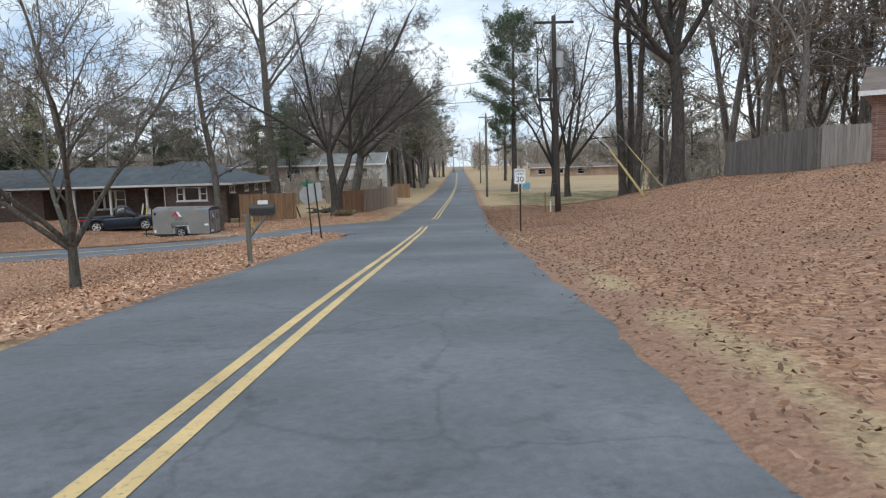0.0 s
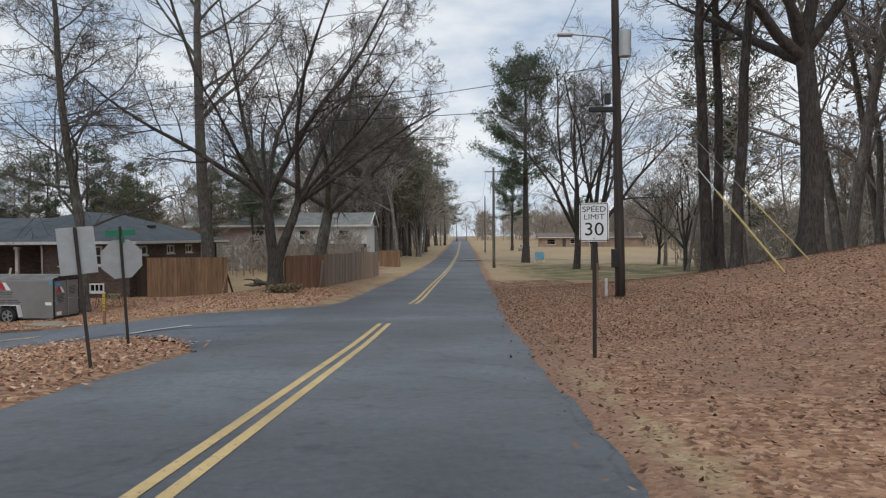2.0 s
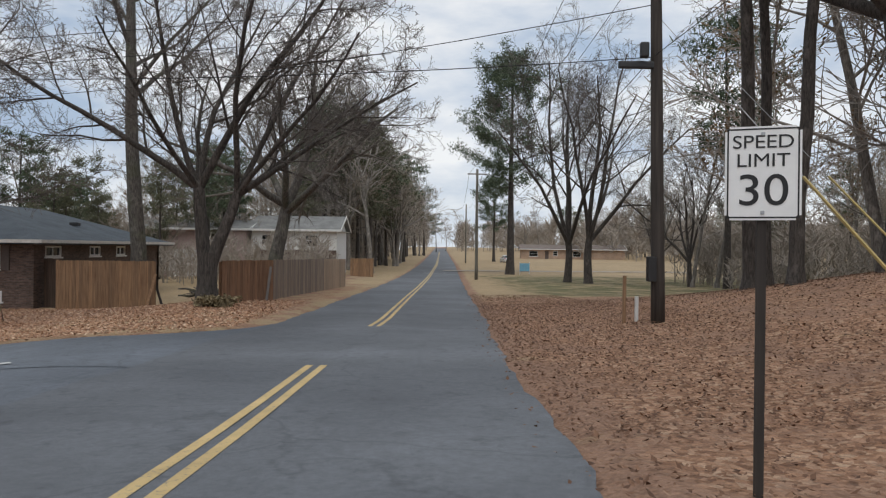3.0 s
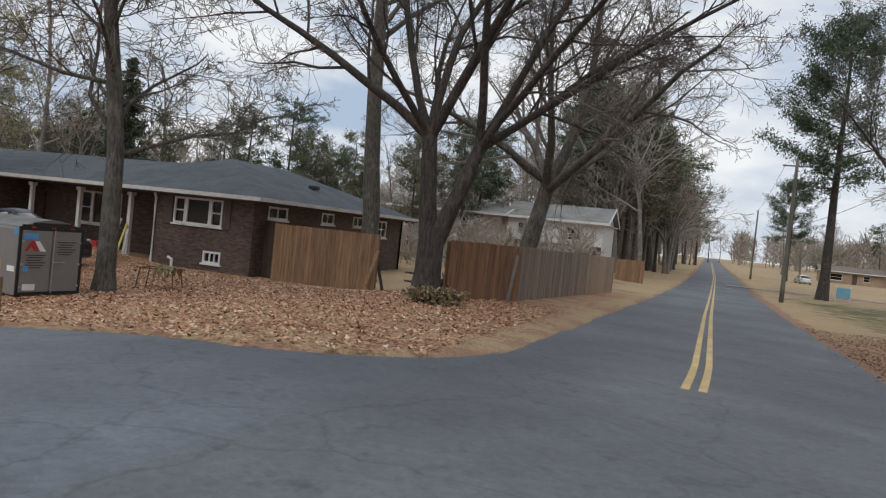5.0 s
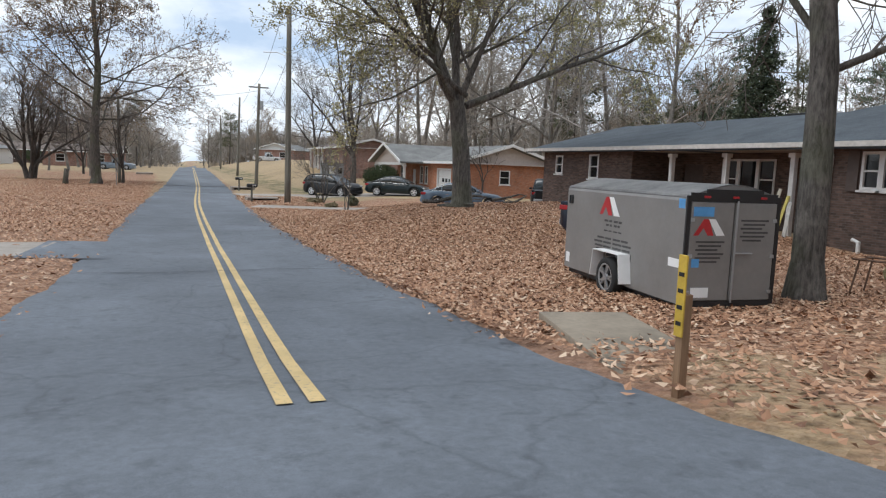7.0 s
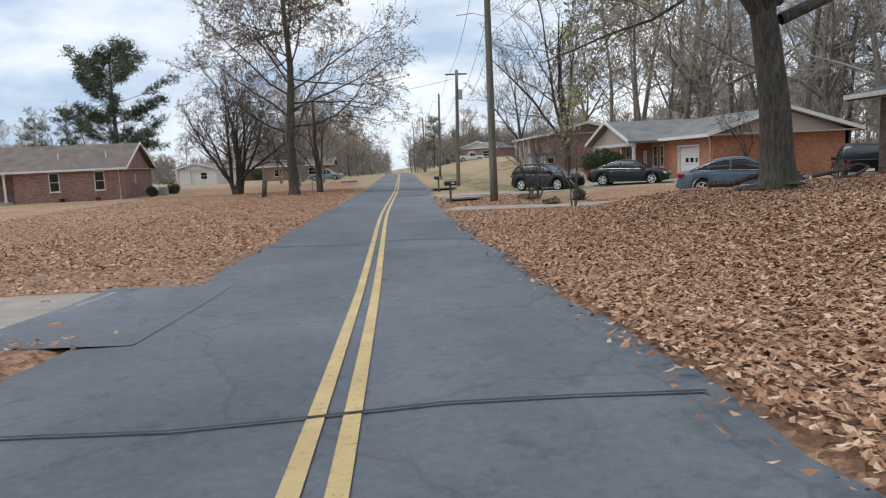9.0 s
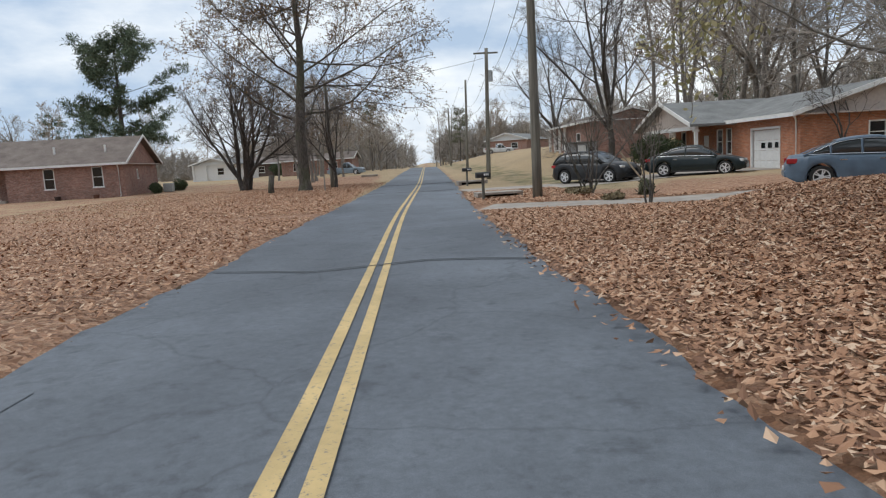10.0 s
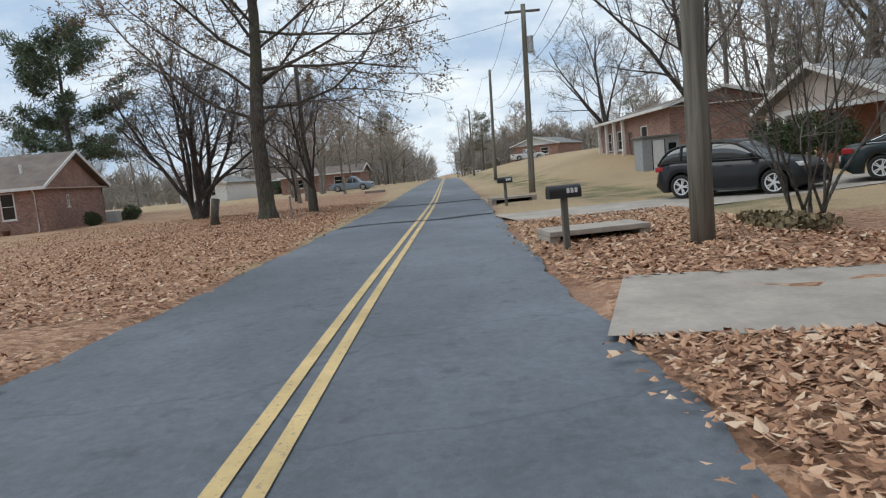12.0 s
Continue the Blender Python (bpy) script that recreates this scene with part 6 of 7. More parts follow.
def trailer():
    ang = math.degrees(math.atan2(43.93 - 43.48, -17.83 + 14.22)) - 180
    z = -2.64
    tr = thing("cargo_trailer", pose(-14.2, 43.5, z, 0, 0, ang), "grey enclosed cargo trailer with faded lettering and rear doors", "trailer")
    L, W, zb, zt = 3.66, 1.50, 0.22, 1.84

    # local x runs from the tail (0) to the front (-L), y from the road side (0) to the house side (W)
    bm = bmesh.new()
    # the roof bows up towards the middle
    prof, n = [(0, zb), (0, zt - 0.20)], 6
    prof += [(0.12 - 0.12 * math.cos(math.pi / 2 * i / 3), zt - 0.20 + 0.09 * math.sin(math.pi / 2 * i / 3)) for i in range(1, 4)]
    prof += [(0.12 + (W / 2 - 0.12) * i / n, zt - 0.11 + 0.14 * math.sin(math.pi / 2 * i / n)) for i in range(1, n)]
    prof += [(W / 2, zt + 0.03)] + [(W - p[0], p[1]) for p in prof[::-1]]
    f = bm.faces.new([bm.verts.new((0, p[0], p[1])) for p in prof])
    e = bmesh.ops.extrude_face_region(bm, geom=[f])
    bmesh.ops.translate(bm, vec=(-L, 0, 0), verts=[v for v in e["geom"] if isinstance(v, bmesh.types.BMVert)])
    bmesh.ops.recalc_face_normals(bm, faces=bm.faces)
    part("body", bm, M_trailer, tr)
    # rounded light roof skin
    bm = bmesh.new()
    rp = [(p[0], p[1]) for p in prof[2:-2]]
    for sgn in (0,):
        a = [bm.verts.new((0.012, p[0] + (0.006 if p[0] > W / 2 else -0.006), p[1] + 0.012)) for p in rp]
        b = [bm.verts.new((-L - 0.012, p[0] + (0.006 if p[0] > W / 2 else -0.006), p[1] + 0.012)) for p in rp]
        for i in range(len(rp) - 1):
            bm.faces.new((a[i], a[i + 1], b[i + 1], b[i]))
    bmesh.ops.solidify(bm, geom=bm.faces[:], thickness=0.008)
    part("roof_skin", bm, M_trailer_roof, tr)
    # black tail frame and two doors
    bm = bmesh.new()
    box(bm, 0.0, 0.03, 0, 0.06, zb, zt - 0.12)
    box(bm, 0.0, 0.03, W - 0.06, W, zb, zt - 0.12)
    box(bm, 0.0, 0.028, 0.06, W - 0.06, zb - 0.02, zb + 0.05)
    box(bm, 0.0, 0.028, 0.06, W - 0.06, zt - 0.2, zt - 0.08)
    box(bm, 0.0, 0.028, 0.3, W - 0.3, zt - 0.08, zt - 0.03)
    part("tail_frame", bm, M_black, tr)
    for k, (a, b) in enumerate(((0.07, W / 2 - 0.012), (W / 2 + 0.012, W - 0.07))):
        d = bx("rear_door", M_trailer, tr, 0.004, 0.036, a, b, zb + 0.06, zt - 0.21, 0.008)
        for q in range(6):
            bx("writing_bar", M_faded, d, 0.036, 0.039, a + 0.1 + 0.04 * (q % 2), b - 0.12 - 0.05 * (q % 3), zt - 0.46 - q * 0.055 - 0.3 * (k == 0), zt - 0.435 - q * 0.055 - 0.3 * (k == 0))
        for q in range(3):
            bx("hinge", M_steel, d, 0.034, 0.05, (a - 0.01) if k == 0 else (b - 0.05), (a + 0.05) if k == 0 else (b + 0.01), zb + 0.15 + q * 0.5, zb + 0.2 + q * 0.5, 0.004)
    tt = Tubes()
    tt.tube([(0.055, W / 2 + 0.03, zb + 0.03), (0.055, W / 2 + 0.03, zt - 0.18)], [0.014] * 2, 8, True)
    tt.tube([(0.06, W / 2 + 0.03, zb + 0.72), (0.075, W / 2 + 0.3, zb + 0.72)], [0.012] * 2, 6, True)
    part_mesh("lock_bar", tt.mesh("lock_bar"), M_steel, tr)
    for y in (0.3, W / 2, W - 0.3):
        bx("marker_light", M_red, tr, 0.03, 0.045, y - 0.05, y + 0.05, zt - 0.15, zt - 0.12, 0.005)
    bx("number_plate", M_sign_white, tr, 0.036, 0.042, 0.14, 0.42, zb + 0.1, zb + 0.24, 0.003)
    blue = plain("sticker_blue", (0.10, 0.32, 0.62), 0.4)
    bx("sticker", blue, tr, 0.036, 0.041, 0.1, 0.42, zt - 0.4, zt - 0.27, 0.002)
    bx("sticker", blue, tr, 0.036, 0.041, 0.12, 0.24, zb + 0.52, zb + 0.64, 0.002)
    bx("sticker", blue, tr, -0.16, -0.02, -0.004, 0.002, zt - 0.3, zt - 0.17, 0.002)
    bx("sticker", M_sign_white, tr, -0.32, -0.06, -0.004, 0.002, zb + 0.5, zb + 0.62, 0.002)
    bx("sticker", M_sign_white, tr, -L + 0.06, -L + 0.2, -0.004, 0.002, zb + 0.1, zb + 0.28, 0.002)
    bx("vent", M_black, tr, -L + 0.12, -L + 0.24, -0.012, 0.002, zt - 0.44, zt - 0.28, 0.03)
    # the emblem: two slanted roofs, red and pale
    for mat, dx in ((M_red, 0.0), (M_sign_white, 0.24)):
        for face in ("side", "rear"):
            bm = bmesh.new()
            s = 1.0 if face == "side" else 0.75
            pts = [(0, 0), (0.2, 0.3), (0.3, 0.3), (0.42, 0), (0.3, 0), (0.2, 0.14), (0.1, 0)] if dx == 0 else [(0.06, 0.3), (0.2, 0.3), (0.42, 0), (0.24, 0)]
            fc = bm.faces.new([bm.verts.new((0, p[0] * s, p[1] * s)) for p in pts])
            e = bmesh.ops.extrude_face_region(bm, geom=[fc])
            bmesh.ops.translate(bm, vec=(0.004, 0, 0), verts=[v for v in e["geom"] if isinstance(v, bmesh.types.BMVert)])
            bmesh.ops.recalc_face_normals(bm, faces=bm.faces)
            if face == "side":
                mm = pose(-L * 0.60 + dx * s - 0.2, 0.0, zt - 0.55, 0, 0, -90)
            else:
                mm = pose(0.036, 0.12 + dx * s, zt - 0.66, 0, 0, 0)
            bmesh.ops.transform(bm, matrix=mm, verts=bm.verts)
            part("emblem", bm, mat, tr)
    # faded lettering on the side, as plain bars
    rows = [(0.0, 0.62, 0.035), (0.07, 0.5, 0.035), (0.16, 0.62, 0.025), (0.29, 1.05, 0.032), (0.36, 1.25, 0.032), (0.43, 1.2, 0.032), (0.5, 1.0, 0.032)]
    for dz, w, hh in rows:
        for k in range(4):
            a = -L * 0.52 - w / 2 + w * k / 4
            bx("writing_bar", M_faded, tr, a, a + w / 4 - 0.03 - 0.03 * (k % 2), -0.003, 0.002, zt - 0.66 - dz, zt - 0.66 - dz + hh)
    for k, (a, w) in enumerate(((0, 0.3), (0.36, 0.3), (0.72, 0.42))):
        bx("number_bar", M_ink, tr, -L * 0.52 - 0.55 + a, -L * 0.52 - 0.55 + a + w, -0.003, 0.002, zb + 0.40, zb + 0.50)
    # chassis, wheel with mudguard, tongue
    bx("chassis", M_black, tr, -L, 0, 0.1, W - 0.1, zb - 0.1, zb - 0.002)
    for y, s in ((-0.1, -1), (W + 0.1, 1)):
        wh = new("wheel")
        wh.parent = tr
        wh.matrix_basis = pose(-L * 0.48, y, 0.32, 90, 0, 0)
        wheel_parts(wh, 0.32, 0.18, M_steel)
        bm = bmesh.new()
        a0, b0 = -0.11, 0.11
        fp = [(-0.48, 0.30), (-0.40, 0.74), (0.40, 0.74), (0.48, 0.30)]
        for (xa, za), (xb3, zb3) in zip(fp[:-1], fp[1:]):
            vs = [bm.verts.new(p) for p in ((xa, a0, za), (xa, b0, za), (xb3, b0, zb3), (xb3, a0, zb3))]
            bm.faces.new(vs)
        bmesh.ops.remove_doubles(bm, verts=bm.verts, dist=1e-4)
        bmesh.ops.solidify(bm, geom=bm.faces[:], thickness=0.012)
        bmesh.ops.translate(bm, vec=(-L * 0.48, y, -0.02), verts=bm.verts)
        part("mudguard", bm, M_sign_white, tr)
    tt = Tubes()
    tt.tube([(-L, 0.3, zb - 0.05), (-L - 1.1, W / 2, zb - 0.02)], [0.04] * 2, 4, True)
    tt.tube([(-L, W - 0.3, zb - 0.05), (-L - 1.1, W / 2, zb - 0.02)], [0.04] * 2, 4, True)
    tt.tube([(-L - 0.9, W / 2, -0.05), (-L - 0.9, W / 2, zb + 0.5)], [0.03] * 2, 8, True)
    part_mesh("drawbar", tt.mesh("drawbar"), M_black, tr)


def wheel_parts(parent, r, w, rim=None):
    """A tyre and a spoked rim about the local z axis."""
    t = Tubes()
    prof = [(r * 0.62, -w * 0.46), (r * 0.9, -w / 2), (r, -w * 0.36), (r, w * 0.36), (r * 0.9, w / 2), (r * 0.62, w * 0.46)]
    n = 20
    for i in range(len(prof)):
        t.v.append(np.array([[prof[i][0] * math.cos(2 * math.pi * k / n), prof[i][0] * math.sin(2 * math.pi * k / n), prof[i][1]] for k in range(n)]))
    for i in range(len(prof)):
        j = (i + 1) % len(prof)
        for k in range(n):
            q = (k + 1) % n
            t.f.append((i * n + k, i * n + q, j * n + q, j * n + k))
    t.n = len(prof) * n
    part_mesh("tyre", t.mesh("tyre"), M_tyre, parent, smooth=True)
    bm = bmesh.new()
    for s in (-1, 1):
        for k in range(10):
            a = 2 * math.pi * (k // 2) / 5 + (0.16 if k % 2 else -0.16)
            box(bm, 0.04, r * 0.66, -0.016, 0.016, s * w * 0.42 - 0.02, s * w * 0.42 + 0.006, m=Matrix.Rotation(a, 4, "Z"))
        bmesh.ops.create_cone(bm, cap_ends=True, segments=12, radius1=0.07, radius2=0.06, depth=0.03, matrix=Matrix.Translation((0, 0, s * w * 0.41)))
        n, a0, a1 = 20, r * 0.60, r * 0.69
        va = [[bm.verts.new((q * math.cos(2 * math.pi * k / n), q * math.sin(2 * math.pi * k / n), s * z)) for k in range(n)] for q, z in ((a0, w * 0.40), (a0 + 0.004, w * 0.46), (a1, w * 0.47))]
        for u, v in zip(va[:-1], va[1:]):
            for k in range(n):
                bm.faces.new((u[k], u[(k + 1) % n], v[(k + 1) % n], v[k]))
    part("rim", bm, rim or M_rim, parent)
    bm = bmesh.new()
    bmesh.ops.create_cone(bm, cap_ends=True, segments=20, radius1=r * 0.62, radius2=r * 0.62, depth=w * 0.3)
    part("brake_disc", bm, M_black, parent)


trailer()


# ---- vehicles ----
def car_paint(name, col):
    n = Nodes(name, 0.28, 0.0, 0.08)
    n.p.inputs["Specular IOR Level"].default_value = 0.35
    v = n.world_coord()
    d = n.ramp(n.noise(3.0, 5, v), [(0.35, tuple(c * 0.85 for c in col)), (0.7, tuple(c * 1.1 for c in col))])
    n.color(d)
    return n.m


n_glass = Nodes("car_glass", 0.04).color((0.03, 0.035, 0.038))
n_glass.p.inputs["Specular IOR Level"].default_value = 1.0
M_car_glass = n_glass.m
M_chrome = plain("chrome", (0.62, 0.63, 0.64), 0.18, 1.0)
M_tail = plain("tail_lamp_red", (0.35, 0.02, 0.025), 0.2)
M_lamp = plain("lamp_clear", (0.6, 0.6, 0.6), 0.15)


def loft(bm, rows):
    """Joins rings of equal count into a closed skin."""
    rings = [[bm.verts.new(p) for p in r] for r in rows]
    for a, b in zip(rings[:-1], rings[1:]):
        for i in range(len(a)):
            j = (i + 1) % len(a)
            bm.faces.new((a[i], a[j], b[j], b[i]))
    bm.faces.new(rings[0][::-1])
    bm.faces.new(rings[-1])
    bmesh.ops.recalc_face_normals(bm, faces=bm.faces)


CAR_BODY = {"sedan": [(-1, .40), (-.985, .60), (-.95, .655), (-.8, .675), (-.5, .675), (0, .655), (.42, .635), (.6, .61), (.82, .555), (.94, .49), (1, .34)],
            "suv": [(-1, .42), (-.985, .56), (-.95, .64), (-.8, .665), (0, .65), (.45, .64), (.62, .625), (.85, .575), (.95, .50), (1, .34)],
            "pickup": [(-1, .52), (-.99, .575), (-.9, .58), (.45, .58), (.62, .575), (.9, .545), (.97, .50), (1, .40)]}
CAR_ROOF = {"sedan": [(-.80, .66), (-.62, .80), (-.42, .94), (-.2, .99), (-.05, 1.0), (.08, .985), (.27, .85), (.46, .64)],
            "suv": [(-.955, .62), (-.91, .76), (-.82, .91), (-.66, .975), (-.3, 1.0), (-.02, .99), (.12, .95), (.3, .81), (.5, .61)],
            "pickup": [(-.13, .58), (-.10, .82), (-.05, .95), (.06, 1.0), (.16, .985), (.3, .85), (.47, .58)]}


def vehicle(name, x, y, turn, paint, label, kind="sedan", L=4.7, W=1.8, H=1.45, dz=0.0):
    """A car that looks along local +x: a lofted body with open wheel arches, a glazed cabin, wheels, lamps, bumpers."""
    c = thing(name, pose(x, y, on(x, y, dz), 0, 0, turn), label, "pickup" if kind == "pickup" else "car")
    hx, hw = L / 2, W / 2
    r = {"sedan": 0.33, "suv": 0.365, "pickup": 0.38}[kind]
    arch = r + 0.055
    axles = (-hx * 0.60, hx * 0.62)
    bu, bz = np.array(CAR_BODY[kind]).T

    def top_at(px):
        return float(np.mean([np.interp((px + d) / hx, bu, bz) for d in (-0.05, 0, 0.05)])) * H

    def half_at(px):
        u = abs(px / hx)
        return hw * (1 - 0.20 * max(0.0, (u - 0.78) / 0.22) ** 2.2)

    def low_at(px):
        z = 0.20 + 0.16 * max(0.0, (abs(px / hx) - 0.88) / 0.12)
        for ax in axles:
            if abs(px - ax) < arch:
                z = max(z, r + math.sqrt(arch * arch - (px - ax) ** 2))
        return z

    def ring(px):
        h, zt, zl = half_at(px), top_at(px), low_at(px)
        sec = [(0.97, 0.0), (1.0, 0.10), (1.0, 0.45), (0.985, 0.72), (0.945, 0.90), (0.86, 0.985), (0.45, 1.02)]
        left = [(px, -h * w, min(zt, zl + (zt - zl) * f) if f <= 1 else zt * f) for w, f in sec]
        return left + [(q[0], -q[1], q[2]) for q in left[::-1]]

    xs = set(np.linspace(-hx, hx, 34).round(3).tolist())
    for ax in axles:
        xs |= set((ax + arch * np.cos(np.linspace(0, math.pi, 13))).round(3).tolist())
    bm = bmesh.new()
    loft(bm, [ring(px) for px in sorted(xs)])
    body = part("body", bm, paint, c, smooth=True)
    # the glazed cabin under a painted roof
    ru, rz = np.array(CAR_ROOF[kind]).T
    us = np.linspace(ru[0], ru[-1], 25)
    tops = np.interp(us, ru, rz)
    tops[1:-1] = (tops[:-2] + 2 * tops[1:-1] + tops[2:]) / 4

    def cab(u, zt, grow=0.0):
        px = u * hx
        zb = top_at(px) - 0.02
        zr = max(zt * H, zb + 0.004)

        def wid(z):
            f = min(1.0, max(0.0, (z - zb) / (H - zb)))
            return hw * (0.90 - 0.20 * f) + grow
        zs = zb + (zr - zb) * 0.55, zb + (zr - zb) * 0.9
        left = [(px, -wid(zb), zb), (px, -wid(zs[0]), zs[0]), (px, -wid(zs[1]), zs[1]), (px, -wid(zr) * 0.88, zr + grow), (px, -wid(zr) * 0.4, zr + 0.015 + grow)]
        return left + [(q[0], -q[1], q[2]) for q in left[::-1]]

    rows = [cab(u, z) for u, z in zip(us, tops)]
    bm = bmesh.new()
    loft(bm, rows)
    part("cabin_glass", bm, M_car_glass, c, smooth=True)
    bm = bmesh.new()
    loft(bm, [cab(u, z, 0.008)[2:8] for u, z in zip(us, tops) if z > 0.925])
    part("roof", bm, paint, c, smooth=True)
    for s in (1, -1):
        t = Tubes()
        rail = [(q[2][0], s * q[2][1], q[2][2]) for q in rows]
        t.tube(rail, [0.034] * len(rail), 6)
        for u, wdt in {"sedan": ((-.16, .035), (-.5, .03)), "suv": ((-.2, .04), (-.62, .05)), "pickup": ((.14, .04),)}[kind]:
            q = cab(u, float(np.interp(u, us, tops)))
            t.tube([(q[k][0], s * q[k][1], q[k][2]) for k in (0, 1, 2)], [wdt] * 3, 4)
        part_mesh("pillars", t.mesh("pillars"), paint, c, smooth=True)
        t = Tubes()
        sill = [(q[0][0], s * (q[0][1] - 0.008), q[0][2] + 0.02) for q in rows[1:-1]]
        t.tube(sill, [0.012] * len(sill), 4)
        if kind == "sedan":
            up = [(q[2][0], s * (q[2][1] - 0.03), q[2][2] - 0.02) for q in rows[2:-1]]
            t.tube(up, [0.010] * len(up), 4)
        part_mesh("window_trim", t.mesh("window_trim"), M_chrome if kind == "sedan" else M_black, c, "thin bright trim" if kind == "sedan" else "")
    if kind == "pickup":
        # an open load bed
        zb = H * 0.58
        bx("load_bed", M_black, c, -hx + 0.14, -0.15 * hx, -hw * 0.78, hw * 0.78, zb - 0.02, zb + 0.02)
        for s in (-1, 1):
            bx("bed_rail", paint, c, -hx + 0.06, -0.14 * hx, s * hw * 0.87 - 0.06, s * hw * 0.87 + 0.06, zb - 0.05, zb + 0.05, 0.02)
        bx("tailgate", paint, c, -hx - 0.012, -hx + 0.08, -hw * 0.72, hw * 0.72, zb - 0.42, zb + 0.04, 0.02)
    for px in axles:
        for s in (-1, 1):
            w = new("wheel")
            w.parent = c
            w.matrix_basis = pose(px, s * (hw - 0.125), r, 90, 0, 0)
            wheel_parts(w, r, 0.22)
    # lamps, bumpers, handles, mirrors, plate
    tz, nz = top_at(-hx + 0.12), top_at(hx - 0.3)
    for s in (-1, 1):
        bx("tail_lamp", M_tail, c, -hx + 0.02, -hx + 0.30, s * hw * 0.80 - 0.13, s * hw * 0.80 + 0.13, tz - 0.20, tz - 0.05, 0.03)
        bx("headlamp", M_lamp, c, hx - 0.42, hx - 0.09, s * hw * 0.76 - 0.13, s * hw * 0.76 + 0.13, nz - 0.17, nz - 0.05, 0.03)
        y0, y1 = sorted((s * (hw - 0.06), s * (hw + 0.13)))
        bx("mirror", paint, c, hx * 0.33, hx * 0.33 + 0.12, y0, y1, top_at(0) + 0.02, top_at(0) + 0.14, 0.03)
        for px in (-hx * 0.36, hx * 0.06):
            bx("door_handle", M_chrome if kind == "sedan" else M_black, c, px - 0.1, px + 0.08, s * hw * 0.985 - 0.012, s * hw * 0.985 + 0.02, top_at(0) * 0.83, top_at(0) * 0.86, 0.006)
        bx("side_sill", M_black, c, axles[0] + arch + 0.02, axles[1] - arch - 0.02, s * hw * 0.985 - 0.02, s * hw * 0.985 + 0.008, 0.20, 0.27, 0.008)
    bx("rear_bumper", paint if kind != "pickup" else M_steel, c, -hx - 0.05, -hx + 0.2, -hw * 0.80, hw * 0.80, 0.34, 0.54, 0.06)
    bx("front_bumper", paint, c, hx - 0.2, hx + 0.03, -hw * 0.76, hw * 0.76, 0.26, 0.44, 0.06)
    bx("grille", M_black, c, hx - 0.12, hx + 0.012, -hw * 0.42, hw * 0.42, nz * 0.60, nz * 0.80, 0.03)
    bx("number_plate", M_sign_white, c, -hx - 0.062, -hx - 0.02, -0.16, 0.16, 0.56, 0.68, 0.005)
    return c


def along(p, q):
    """Centre and heading of a car from its rear and front wheels."""
    return (p[0] + q[0]) / 2, (p[1] + q[1]) / 2, math.degrees(math.atan2(q[1] - p[1], q[0] - p[0]))


P_black, P_blue, P_slate = car_paint("paint_black", (0.012, 0.013, 0.015)), car_paint("paint_dark_green", (0.010, 0.018, 0.020)), car_paint("paint_slate_blue", (0.10, 0.14, 0.19))
P_navy = car_paint("paint_navy", (0.012, 0.018, 0.032))
P_white, P_silver = car_paint("paint_white", (0.6, 0.6, 0.6)), car_paint("paint_silver_blue", (0.22, 0.27, 0.32))
x, y, a = along((-59.0, 47.7), (-56.7, 49.6))
vehicle("dark_suv", x, y, a, P_black, "dark grey suv parked on the drive", "suv", 4.5, 1.85, 1.66)
x, y, a = along((-56.3, 51.9), (-54.8, 54.2))
vehicle("black_sedan", x, y, a, P_blue, "glossy black sedan with chrome handles before the garage", "sedan", 4.65, 1.8, 1.46)
x, y, a = along((-42.4, 50.8), (-40.9, 53.8))
vehicle("slate_blue_sedan", x, y, a, P_slate, "slate-blue sedan behind the oak", "sedan", 4.6, 1.8, 1.45)
vehicle("black_pickup", -22.5, 49.7, 27, P_navy, "dark navy pickup parked behind the grey trailer", "pickup", 5.0, 1.9, 1.75)
vehicle("black_pickup", -44.0, 59.0, 150, P_black, "black pickup beside the brick house", "pickup", 5.2, 1.9, 1.7)
vehicle("silver_pickup", -124.0, 29.8, 78, P_silver, "silver-blue pickup far down the road", "pickup", 5.4, 1.95, 1.8)
vehicle("white_pickup", -150.0, 56.0, 95, P_white, "white pickup on the rise", "pickup", 5.4, 1.95, 1.8)
vehicle("white_sedan", 18.5, 160.0, 95, P_white, "white sedan far across the field", "sedan")
vehicle("silver_sedan", -150.0, 8.0, 60, P_silver, "silver car in a carport", "sedan")
vehicle("dark_sedan", 36.0, 62.0, 10, P_black, "dark car parked past the bank", "sedan")

# ---- shrubs ----
M_hedge = leaf_material("hedge_green", [(0.0, (0.018, 0.030, 0.012)), (0.5, (0.040, 0.060, 0.022)), (1.0, (0.075, 0.095, 0.038))])
M_dry = leaf_material("dry_stems", [(0.0, (0.10, 0.075, 0.04)), (0.5, (0.20, 0.155, 0.085)), (1.0, (0.30, 0.24, 0.14))])


